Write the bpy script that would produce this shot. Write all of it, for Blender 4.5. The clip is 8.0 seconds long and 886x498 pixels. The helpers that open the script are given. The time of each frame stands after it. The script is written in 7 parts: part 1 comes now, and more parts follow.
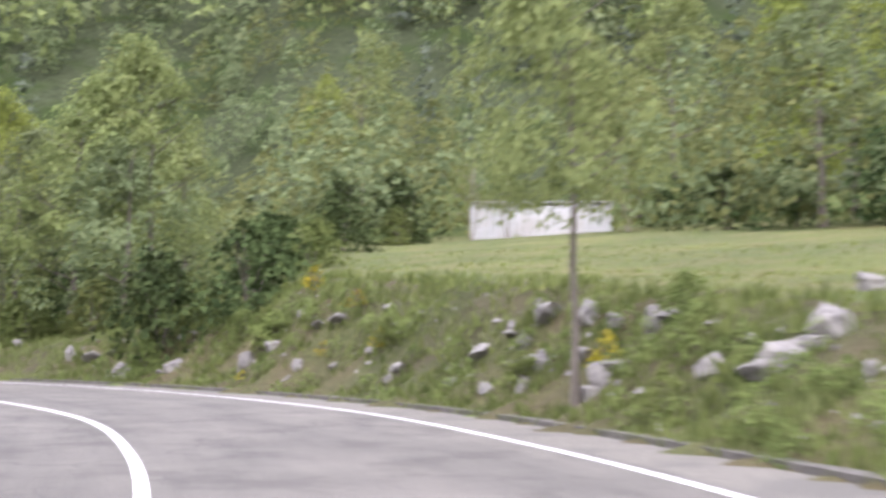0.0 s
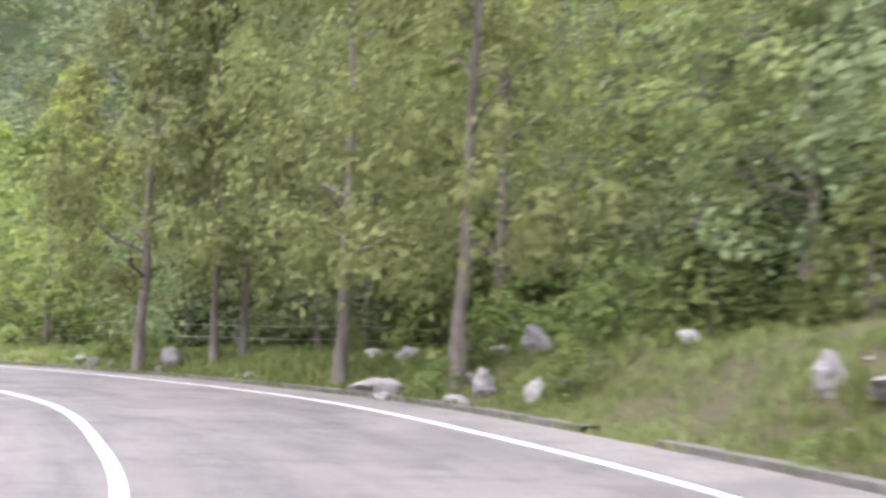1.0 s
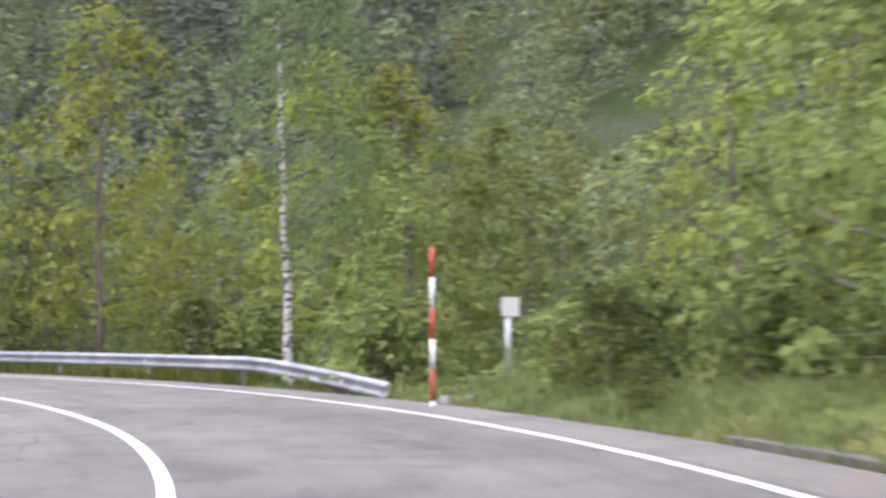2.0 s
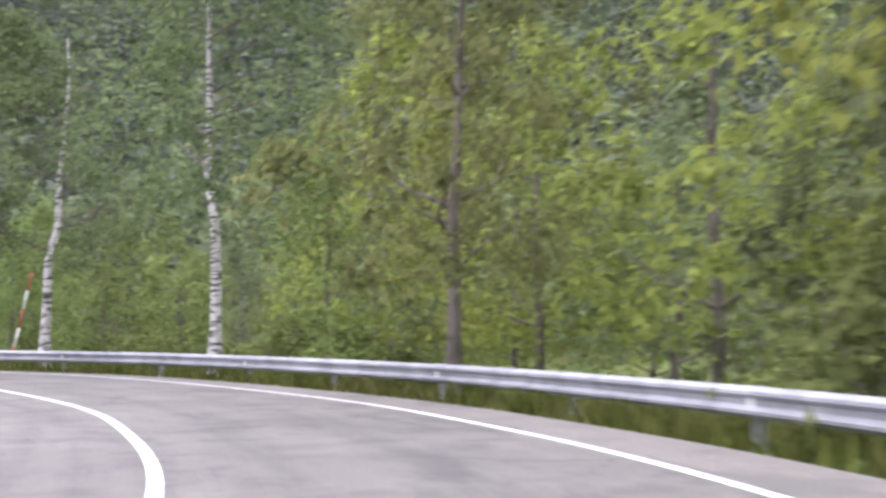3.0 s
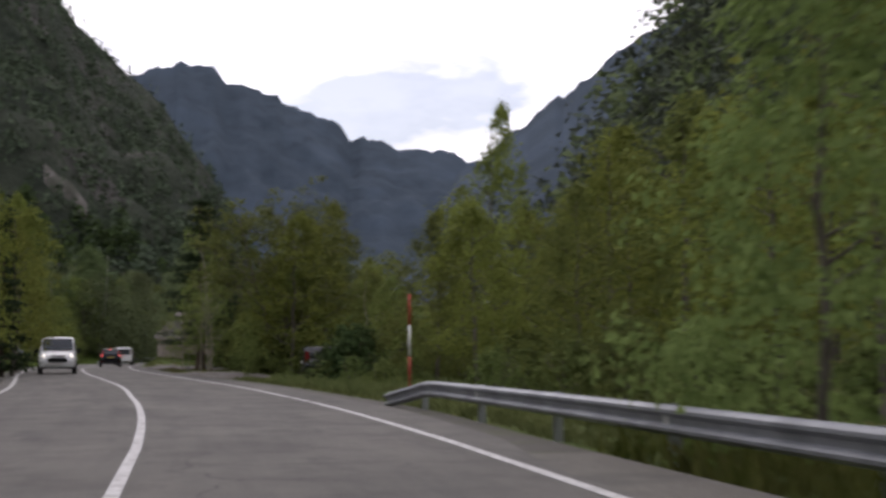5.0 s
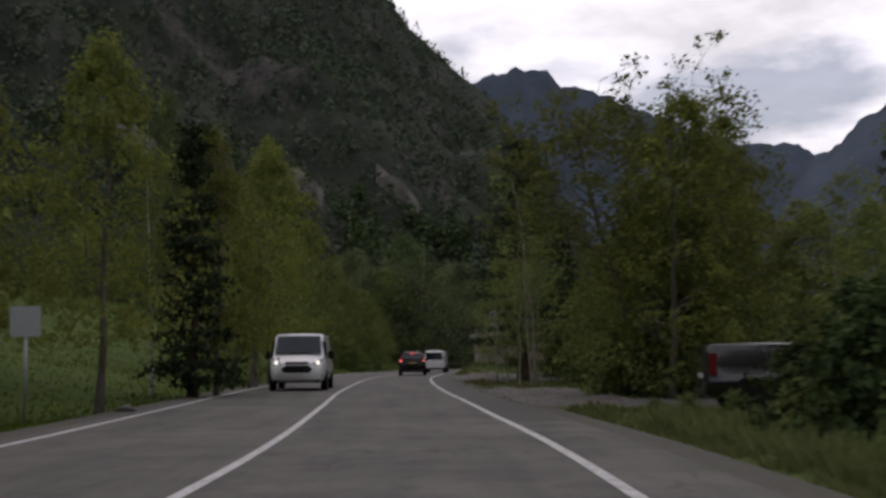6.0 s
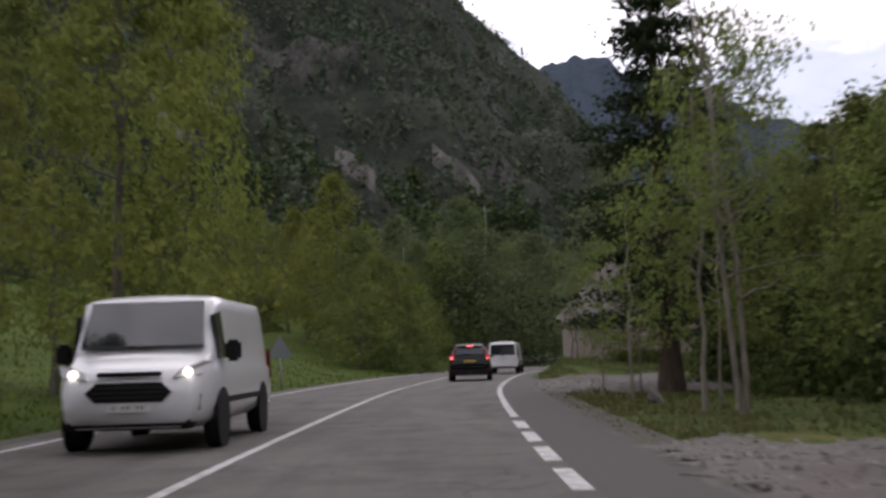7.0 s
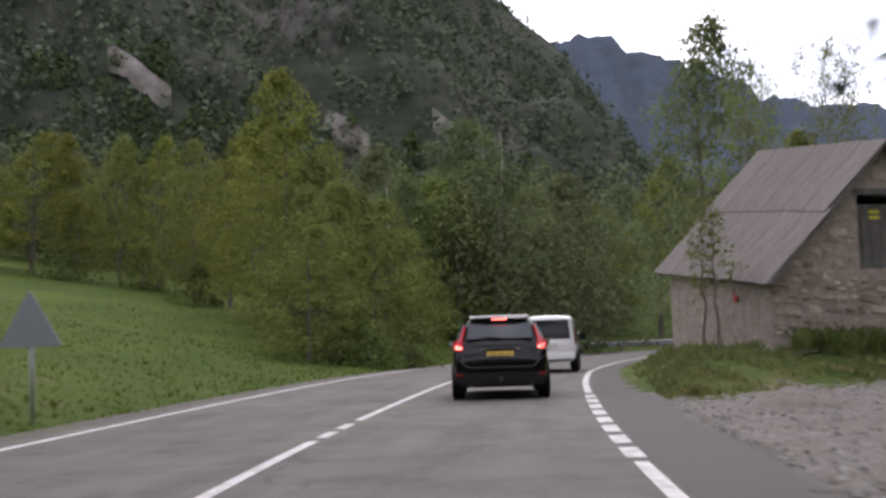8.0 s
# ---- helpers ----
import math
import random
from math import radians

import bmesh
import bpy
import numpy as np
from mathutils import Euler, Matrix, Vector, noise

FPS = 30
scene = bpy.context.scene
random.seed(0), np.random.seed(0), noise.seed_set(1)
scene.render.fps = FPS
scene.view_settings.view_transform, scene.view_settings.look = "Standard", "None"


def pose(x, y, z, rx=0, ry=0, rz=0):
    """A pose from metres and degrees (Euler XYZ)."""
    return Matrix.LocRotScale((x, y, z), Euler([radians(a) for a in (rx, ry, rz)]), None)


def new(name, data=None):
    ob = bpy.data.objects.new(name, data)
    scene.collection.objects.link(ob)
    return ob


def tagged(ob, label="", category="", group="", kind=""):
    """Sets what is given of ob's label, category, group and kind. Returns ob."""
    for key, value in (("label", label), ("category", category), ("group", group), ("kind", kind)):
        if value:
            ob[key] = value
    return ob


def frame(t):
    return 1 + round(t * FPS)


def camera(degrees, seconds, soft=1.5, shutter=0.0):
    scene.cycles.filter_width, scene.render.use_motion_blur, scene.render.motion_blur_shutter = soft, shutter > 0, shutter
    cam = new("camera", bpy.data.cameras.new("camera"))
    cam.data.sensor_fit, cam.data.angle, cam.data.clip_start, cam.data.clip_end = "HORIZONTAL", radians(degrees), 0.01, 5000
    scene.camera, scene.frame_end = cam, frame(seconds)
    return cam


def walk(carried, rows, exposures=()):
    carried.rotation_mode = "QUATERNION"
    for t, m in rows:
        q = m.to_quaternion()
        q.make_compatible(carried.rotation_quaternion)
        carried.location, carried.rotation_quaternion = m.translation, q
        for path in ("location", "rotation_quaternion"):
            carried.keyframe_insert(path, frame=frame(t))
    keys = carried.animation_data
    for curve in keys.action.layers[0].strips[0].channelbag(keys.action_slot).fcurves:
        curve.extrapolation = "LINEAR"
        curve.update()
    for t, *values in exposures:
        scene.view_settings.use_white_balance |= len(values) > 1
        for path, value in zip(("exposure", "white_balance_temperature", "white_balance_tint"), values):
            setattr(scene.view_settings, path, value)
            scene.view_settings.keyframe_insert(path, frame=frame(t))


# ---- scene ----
cam = camera(38.42, 8.0, soft=2.9, shutter=0.2)
PATH = [
    (0.00, pose(23.904, 17.898, 1.100, 94.08, 0.29, 35.82)),
    (0.20, pose(20.441, 21.922, 1.100, 93.67, -0.15, 41.76)),
    (0.30, pose(18.554, 23.745, 1.100, 93.98, 0.01, 44.24)),
    (0.50, pose(14.548, 27.100, 1.100, 93.80, -0.35, 50.33)),
    (0.70, pose(10.272, 30.006, 1.100, 93.97, -0.56, 56.60)),
    (0.80, pose(8.020, 31.285, 1.100, 93.82, -0.11, 60.11)),
    (1.00, pose(3.253, 33.371, 1.100, 93.69, -1.04, 66.85)),
    (1.20, pose(-1.632, 34.881, 1.100, 93.37, 0.81, 73.61)),
    (1.30, pose(-4.120, 35.439, 1.100, 93.91, 0.42, 76.91)),
    (1.50, pose(-9.224, 36.100, 1.100, 93.62, 0.45, 83.75)),
    (1.70, pose(-14.406, 36.189, 1.100, 93.25, 0.50, 91.05)),
    (1.80, pose(-16.974, 36.007, 1.100, 93.43, -0.12, 94.70)),
    (2.00, pose(-22.053, 35.186, 1.100, 93.60, 0.36, 101.59)),
    (2.20, pose(-27.068, 33.770, 1.100, 93.45, 0.32, 108.85)),
    (2.50, pose(-34.298, 30.420, 1.100, 93.76, 0.09, 120.12)),
    (2.80, pose(-40.760, 25.479, 1.100, 93.76, 0.10, 131.35)),
    (3.05, pose(-45.468, 20.428, 1.100, 93.55, 0.31, 139.70)),
    (3.30, pose(-49.453, 14.660, 1.100, 93.05, 1.11, 148.37)),
    (3.50, pose(-51.960, 9.576, 1.100, 93.50, 1.14, 155.22)),
    (3.70, pose(-53.901, 4.342, 1.100, 93.93, 0.91, 162.47)),
    (3.90, pose(-55.280, -0.969, 1.100, 93.77, 0.82, 169.41)),
    (4.00, pose(-55.689, -3.685, 1.100, 93.77, 1.33, 173.32)),
    (4.20, pose(-55.984, -9.198, 1.100, 94.28, 1.11, 180.74)),
    (4.45, pose(-55.110, -16.018, 1.100, 94.36, 0.32, 189.79)),
    (4.70, pose(-53.391, -22.674, 1.100, 94.45, 0.14, 195.47)),
    (4.90, pose(-51.664, -27.879, 1.100, 94.55, 0.19, 199.30)),
    (5.10, pose(-49.585, -32.936, 1.100, 94.72, 0.47, 203.65)),
    (5.30, pose(-47.160, -37.820, 1.100, 94.99, 1.33, 208.28)),
    (5.50, pose(-44.426, -42.533, 1.100, 95.21, 1.04, 211.45)),
    (6.00, pose(-36.900, -54.075, 1.100, 94.88, 0.52, 216.59)),
    (6.50, pose(-28.545, -65.365, 1.100, 94.94, 1.50, 218.30)),
    (7.00, pose(-19.793, -76.550, 1.100, 94.72, 1.77, 219.54)),
    (7.50, pose(-10.652, -87.638, 1.100, 94.60, 1.73, 220.59)),
    (8.00, pose(-1.654, -98.703, 1.100, 93.97, 1.82, 219.63)),
]

walk(cam, PATH, [(0.0, 1.86, 6250, 23), (0.5, 1.98, 6250, 23), (1.0, 2.20, 6200, 23), (1.5, 2.24, 6050, 27), (2.0, 1.72, 6150, 24), (2.2, 1.72, 6150, 24), (3.5, 2.04, 6100, 26), (4.0, 2.10, 6150, 26), (4.2, 2.10, 6150, 26), (4.8, 0.53, 6500, 20), (5.3, -0.86, 6550, 19), (6.0, -0.92, 6550, 19), (6.5, -0.31, 6550, 20), (7.0, -0.20, 6500, 21), (7.5, 0.02, 6450, 21), (8.0, 0.42, 6500, 21)])

# ---- sky and sun: bright broken cloud ----
SUN_UP, SUN_TURN = radians(52), radians(150)
world = bpy.data.worlds.new("sky")
scene.world = world
world.use_nodes = True
WN, WL = world.node_tree.nodes, world.node_tree.links
sky = WN.new("ShaderNodeTexSky")
sky.sky_type, sky.sun_disc, sky.sun_elevation, sky.sun_rotation = "NISHITA", False, SUN_UP, SUN_TURN
tc = WN.new("ShaderNodeTexCoord")
mp = WN.new("ShaderNodeMapping")
mp.inputs["Scale"].default_value = (1.0, 1.0, 2.6)
cl = WN.new("ShaderNodeTexNoise")
cl.inputs["Scale"].default_value, cl.inputs["Detail"].default_value, cl.inputs["Roughness"].default_value = 2.6, 8, 0.55
cr = WN.new("ShaderNodeValToRGB")
cr.color_ramp.elements[0].position, cr.color_ramp.elements[1].position = 0.44, 0.52
cr.color_ramp.elements[0].color = (0.30, 0.30, 0.30, 1)
cm = WN.new("ShaderNodeMix")
cm.data_type = "RGBA"
WL.new(tc.outputs["Generated"], mp.inputs["Vector"])
WL.new(mp.outputs["Vector"], cl.inputs["Vector"])
WL.new(cl.outputs["Fac"], cr.inputs["Fac"])
WL.new(cr.outputs["Color"], cm.inputs["Factor"])
WL.new(sky.outputs["Color"], cm.inputs["A"])
# cloud is brighter round the sun
toward = WN.new("ShaderNodeVectorMath")
toward.operation = "DOT_PRODUCT"
toward.inputs[1].default_value = (math.sin(SUN_TURN) * math.cos(SUN_UP), math.cos(SUN_TURN) * math.cos(SUN_UP), math.sin(SUN_UP))
WL.new(tc.outputs["Generated"], toward.inputs[0])
glow = WN.new("ShaderNodeMapRange")
glow.inputs["From Min"].default_value, glow.inputs["From Max"].default_value = -0.2, 1.0
glow.inputs["To Min"].default_value, glow.inputs["To Max"].default_value = 1.5, 1.75
WL.new(toward.outputs["Value"], glow.inputs["Value"])
lit = WN.new("ShaderNodeVectorMath")
lit.operation = "SCALE"
lit.inputs[0].default_value = (10.0, 10.1, 10.5)
# billows: pale tops and greyer undersides
bill = WN.new("ShaderNodeTexNoise")
bill.inputs["Scale"].default_value, bill.inputs["Detail"].default_value, bill.inputs["Roughness"].default_value = 6.5, 7, 0.6
WL.new(mp.outputs["Vector"], bill.inputs["Vector"])
shade = WN.new("ShaderNodeMapRange")
shade.inputs["From Min"].default_value, shade.inputs["From Max"].default_value = 0.36, 0.56
shade.inputs["To Min"].default_value, shade.inputs["To Max"].default_value = 0.82, 1.15
WL.new(bill.outputs["Fac"], shade.inputs["Value"])
both_ = WN.new("ShaderNodeMath")
both_.operation = "MULTIPLY"
WL.new(glow.outputs["Result"], both_.inputs[0])
WL.new(shade.outputs["Result"], both_.inputs[1])
# added gradient: cloud dimmed overhead, out of view, and brightened low over the valley
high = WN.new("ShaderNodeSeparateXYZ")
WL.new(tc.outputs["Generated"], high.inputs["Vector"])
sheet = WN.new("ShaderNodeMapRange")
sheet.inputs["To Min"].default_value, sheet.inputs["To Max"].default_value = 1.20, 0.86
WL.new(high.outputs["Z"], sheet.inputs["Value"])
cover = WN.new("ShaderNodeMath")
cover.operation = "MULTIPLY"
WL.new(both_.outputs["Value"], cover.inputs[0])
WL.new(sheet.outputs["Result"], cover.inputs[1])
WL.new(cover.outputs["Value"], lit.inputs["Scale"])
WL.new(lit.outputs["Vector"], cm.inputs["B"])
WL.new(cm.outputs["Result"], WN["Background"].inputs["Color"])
WN["Background"].inputs["Strength"].default_value = 0.093
sun = new("sun", bpy.data.lights.new("sun", "SUN"))
sun.data.energy, sun.data.angle, sun.data.color = 0.8, radians(50), (1.0, 0.96, 0.9)
sun.matrix_basis = Matrix.Rotation(math.pi - SUN_TURN, 4, "Z") @ Matrix.Rotation(radians(90) - SUN_UP, 4, "X")

# ---- the road's plan ----
CENTRE = [(33, -6), (31.5, 2), (29.3, 8), (26.5, 12.9), (23.2, 17.3), (19.8, 21.3), (14.0, 26.3), (7.6, 30.4), (-1.9, 34.0), (-9.3, 35.1), (-16.9, 35.1),
          (-26.7, 32.9), (-33.8, 29.6), (-40.1, 24.8), (-44.7, 19.8), (-48.6, 14.2), (-51.1, 9.2), (-53.0, 4.1), (-54.7, -3.8), (-55.0, -9.2),
          (-54.0, -15.8), (-52.1, -22.3), (-48.0, -32.2), (-42.5, -41.5), (-35.2, -52.8), (-27.0, -64.1), (-18.1, -75.2), (-9.0, -86.3), (-0.1, -97.5),
          (6.8, -106.6), (13.3, -115.9), (18.2, -123.3), (22.3, -130.2), (27.2, -140.6), (30.6, -152), (31.4, -164), (29, -176), (23, -187)]


def catmull(pts, step):
    out = []
    p = [np.array(q, float) for q in pts]
    for i in range(len(p) - 1):
        a, b, c, d = p[max(i - 1, 0)], p[i], p[i + 1], p[min(i + 2, len(p) - 1)]
        n = max(2, int(np.linalg.norm(c - b) / step))
        for k in range(n):
            u = k / n
            out.append(0.5 * (2 * b + (c - a) * u + (2 * a - 5 * b + 4 * c - d) * u * u + (3 * b - a - 3 * c + d) * u ** 3))
    out.append(p[-1])
    return np.array(out)


ROAD = catmull(CENTRE, 0.5)
for _ in range(6):
    ROAD[1:-1] = 0.25 * ROAD[:-2] + 0.5 * ROAD[1:-1] + 0.25 * ROAD[2:]
_t = np.gradient(ROAD, axis=0)
_t /= np.linalg.norm(_t, axis=1)[:, None]
_a = np.r_[0, np.cumsum(np.linalg.norm(np.diff(ROAD, axis=0), axis=1))]
ROAD = ROAD + np.c_[_t[:, 1], -_t[:, 0]] * np.interp(_a, [0, 140, 150, 158, 172, 182, 190, 223, 240, 300], [0, 0.1, 0.4, 0.5, 0.3, 0, -0.2, -0.25, -0.15, -0.2])[:, None]
TAN = np.gradient(ROAD, axis=0)
TAN /= np.linalg.norm(TAN, axis=1)[:, None]
RIGHT = np.c_[TAN[:, 1], -TAN[:, 0]]
ARC = np.r_[0, np.cumsum(np.linalg.norm(np.diff(ROAD, axis=0), axis=1))]


def smooth(a, b, x):
    u = np.clip((np.asarray(x, float) - a) / (b - a), 0, 1)
    return u * u * (3 - 2 * u)


def station(x, y):
    """Arc length and offset to the right of the centre line, of plan points."""
    q = np.stack([np.ravel(x), np.ravel(y)], 1).astype(float)
    s, d = np.empty(len(q)), np.empty(len(q))
    for i in range(0, len(q), 4000):
        c = q[i:i + 4000]
        k = ((c[:, None] - ROAD[None, ::2]) ** 2).sum(2).argmin(1) * 2
        s[i:i + 4000] = ARC[k]
        r = c - ROAD[k]
        side = (r * RIGHT[k]).sum(1)
        far = np.linalg.norm(r, axis=1)
        d[i:i + 4000] = np.where(far < 9, side, np.sign(side) * far)
    return s, d


def along(s, d=0.0):
    """The plan point at arc length s, d metres to the right of the centre line."""
    x, y = np.interp(s, ARC, ROAD[:, 0]), np.interp(s, ARC, ROAD[:, 1])
    return np.array([x + np.interp(s, ARC, RIGHT[:, 0]) * d, y + np.interp(s, ARC, RIGHT[:, 1]) * d])


def heading(s):
    """The road's direction at s, in degrees from north, counter-clockwise."""
    return math.degrees(math.atan2(-np.interp(s, ARC, TAN[:, 0]), np.interp(s, ARC, TAN[:, 1])))


S_OF = lambda x, y: float(station([x], [y])[0][0])
S_STRAIGHT1 = S_OF(-42.6, -41.5)


def right_lane(s):
    return np.interp(s, [0, 136, 150, 158, 182, 190, 208, 223, 240, 260], [4.05, 4.02, 3.85, 3.75, 3.75, 3.72, 3.5, 3.46, 3.33, 3.28])


LEFT_LANE = 3.5


def lumps(x, y, size, seed=0.0):
    """Smooth cheap relief between -1 and 1, made of a few waves."""
    rng = np.random.RandomState(int(seed) + 11)
    out = np.zeros_like(np.asarray(x, float))
    for k in range(7):
        a, f, p = rng.uniform(0, 6.283), rng.uniform(0.5, 1.6) * 6.283 / size, rng.uniform(0, 6.283)
        out += np.sin((x * math.cos(a) + y * math.sin(a)) * f + p + 1.3 * np.sin((x * math.sin(a) - y * math.cos(a)) * f * 0.7 + p))
    return out / 4.0


S_EDGE, S_POLE = S_OF(2, 33), S_OF(-38, 27)
S_MEADOW, S_BARN = S_OF(-8, -88), S_OF(12, -114)


def hill(x, y, d):
    """The wooded slopes on the outside of the bend; d: metres from the road."""
    b = np.degrees(np.arctan2(-(x + 50.0), y + 5.0)) % 360
    b = np.where(b > 280, b - 360, b)
    top = 95 + 40 * smooth(130, 170, b) + 25 * smooth(60, 0, b)
    top = top * (1 - 0.12 * np.exp(-((b - 98) / 12.0) ** 2)) * (1 - smooth(188, 208, b)) * smooth(-75, -50, b)
    foot = 20 + 24 * smooth(30, -20, b)
    rise = smooth(0, 1, (d - foot) / (220.0 - 105 * smooth(166, 185, b))) * top
    return rise * (1 + lumps(x, y, 60) * 0.07)


def in_field(x, y):
    """1 on the sloping field above the bank, 0 off it."""
    return smooth(-3.5, 1.5, (x - 0.9) * 0.72 + (y - 42.0) * 0.695)


def ground_z(x, y):
    x, y = np.asarray(x, float), np.asarray(y, float)
    shape = x.shape
    x, y = x.ravel(), y.ravel()
    s, d = station(x, y)
    rl = right_lane(s)
    z = np.full(len(x), -0.10)
    off = d - rl
    # bank and field beside the first part of the bend
    field = in_field(x, y) * (1 - smooth(S_EDGE + 60, S_EDGE + 90, s))
    bank = np.clip(-1.754 + -0.0138 * x + 0.1095 * y, 0, 7.6) * field * smooth(1.2, 4.0, off + 0.3 * lumps(x, y, 5, 3))
    bank += lumps(x, y, 2.0, 5) * 0.15 * smooth(1.2, 2.2, off) * smooth(5, 3.4, off)
    crest = np.interp(s, [44, 52, 60, 65, 69, 76, 84], [2.3, 2.2, 1.7, 1.25, 0.9, 0.45, 0.0]) + 0.12 * lumps(x, y, 3.5, 6)
    bank = np.maximum(bank, crest * smooth(40, 46, s) * (1 - smooth(80, 86, s)) * smooth(1.25, 4.4, off + 0.25 * lumps(x, y, 2.6, 2)) * (1 - 0.6 * smooth(10, 20, off)))
    low = 0.45 * smooth(0.9, 3.0, off) * smooth(72, 84, s) * (1 - smooth(S_POLE - 8, S_POLE + 8, s)) * smooth(S_EDGE, S_EDGE + 8, s)
    z += np.where(off > 0, bank + low, 0)
    # beyond the rail the ground drops a little
    rail = smooth(S_POLE + 6, S_POLE + 16, s) * (1 - smooth(S_STRAIGHT1, S_STRAIGHT1 + 14, s))
    z -= np.where(off > 0, rail * 0.9 * smooth(1.8, 7, off), 0)
    # grass platform with the barn
    barn = smooth(260.6, 264.0, s - 0.9 * off) * (1 - smooth(S_BARN + 26, S_BARN + 50, s))
    z += np.where(off > 0, barn * 0.68 * smooth(0.8, 2.4, off), 0)
    # meadow rising on the other side
    left = -d - LEFT_LANE
    mead = smooth(S_MEADOW - 26, S_MEADOW + 6, s)
    z += np.where(left > 0, mead * (0.25 * smooth(0.8, 3, left) + 0.16 * np.maximum(left - 3, 0) * smooth(130, 60, left) + 0.0), 0)
    z -= np.where(left > 0, (1 - mead) * 0.3 * smooth(1, 4, left), 0)
    far = smooth(3, 12, np.abs(d) - 3)
    z += lumps(x, y, 14, 8) * 0.12 * far
    z += np.where(d > 0, hill(x, y, d), 0)
    return z.reshape(shape)


def gz(x, y):
    return float(ground_z(np.array([x]), np.array([y]))[0])


# ---- mesh helpers ----
def part(name, bm, material, parent=None, label="", smooth_shade=False):
    me = bpy.data.meshes.new(name)
    bm.to_mesh(me)
    bm.free()
    return hang(name, me, material, parent, label, smooth_shade)


def hang(name, me, material, parent=None, label="", smooth_shade=False):
    if material and not me.materials:
        me.materials.append(material)
    if smooth_shade:
        me.polygons.foreach_set("use_smooth", [True] * len(me.polygons))
    ob = new(name, me)
    ob.parent = parent
    if label:
        ob["label"] = label
    return ob


def quads_mesh(name, P, material=None):
    """A mesh of loose leaves from an array (n, corners, 3)."""
    P = np.asarray(P, np.float32)
    n = len(P)
    c = P.shape[1]
    me = bpy.data.meshes.new(name)
    me.vertices.add(c * n)
    me.vertices.foreach_set("co", P.reshape(-1))
    me.loops.add(c * n)
    me.loops.foreach_set("vertex_index", np.arange(c * n, dtype=np.int32))
    me.polygons.add(n)
    me.polygons.foreach_set("loop_start", np.arange(0, c * n, c, dtype=np.int32))
    me.update(calc_edges=True)
    if material:
        me.materials.append(material)
    return me


def grid_mesh(name, X, Y, Z, material=None):
    """A sheet over a grid of points."""
    n, m = X.shape
    me = bpy.data.meshes.new(name)
    i = np.arange(n * m).reshape(n, m)
    f = np.stack([i[:-1, :-1], i[1:, :-1], i[1:, 1:], i[:-1, 1:]], -1).reshape(-1, 4)
    me.vertices.add(n * m)
    me.vertices.foreach_set("co", np.stack([X, Y, Z], -1).astype(np.float32).reshape(-1))
    me.loops.add(f.size)
    me.loops.foreach_set("vertex_index", f.astype(np.int32).reshape(-1))
    me.polygons.add(len(f))
    me.polygons.foreach_set("loop_start", np.arange(0, f.size, 4, dtype=np.int32))
    me.update(calc_edges=True)
    me.polygons.foreach_set("use_smooth", [True] * len(f))
    if material:
        me.materials.append(material)
    return me


def tube(bm, a, b, r0, r1, sides=8, cap=True):
    a, b = Vector(a), Vector(b)
    w = (b - a).normalized()
    u = w.orthogonal().normalized()
    v = w.cross(u)
    rings = []
    for p, r in ((a, r0), (b, r1)):
        rings.append([bm.verts.new(p + (u * math.cos(6.28319 * k / sides) + v * math.sin(6.28319 * k / sides)) * r) for k in range(sides)])
    for k in range(sides):
        bm.faces.new((rings[0][k], rings[0][(k + 1) % sides], rings[1][(k + 1) % sides], rings[1][k]))
    if cap:
        bm.faces.new(rings[0][::-1])
        bm.faces.new(rings[1])
    return rings


def box(bm, x0, x1, y0, y1, z0, z1, bevel=0.0):
    made = bmesh.ops.create_cube(bm, size=1)["verts"]
    for v in made:
        v.co = ((x0 + x1) / 2 + v.co.x * (x1 - x0), (y0 + y1) / 2 + v.co.y * (y1 - y0), (z0 + z1) / 2 + v.co.z * (z1 - z0))
    if bevel:
        bmesh.ops.bevel(bm, geom=list({e for v in made for e in v.link_edges}), offset=bevel, segments=2, affect="EDGES", clamp_overlap=True)
    return made


def empty(name, x, y, z, rz=0, label="", category="", group=""):
    ob = new(name)
    ob.matrix_basis = pose(x, y, z, 0, 0, rz)
    return tagged(ob, label, category, group)

# ---- materials ----
def nodes_of(name):
    m = bpy.data.materials.new(name)
    m.use_nodes = True
    n = m.node_tree
    return m, n.nodes, n.links, n.nodes["Principled BSDF"]


def noise_node(N, L, scale, detail=4.0, rough=0.55, coord="Object", stretch=None):
    tc = N.new("ShaderNodeTexCoord")
    t = N.new("ShaderNodeTexNoise")
    t.inputs["Scale"].default_value, t.inputs["Detail"].default_value, t.inputs["Roughness"].default_value = scale, detail, rough
    if stretch:
        mp = N.new("ShaderNodeMapping")
        mp.inputs["Scale"].default_value = stretch
        L.new(tc.outputs[coord], mp.inputs["Vector"])
        L.new(mp.outputs["Vector"], t.inputs["Vector"])
    else:
        L.new(tc.outputs[coord], t.inputs["Vector"])
    return t.outputs["Fac"]


def ramp(N, L, src, stops):
    r = N.new("ShaderNodeValToRGB")
    e = r.color_ramp.elements
    while len(e) < len(stops):
        e.new(0.5)
    for k, (p, c) in enumerate(stops):
        e[k].position, e[k].color = p, (*c, 1)
    L.new(src, r.inputs["Fac"])
    return r.outputs["Color"]


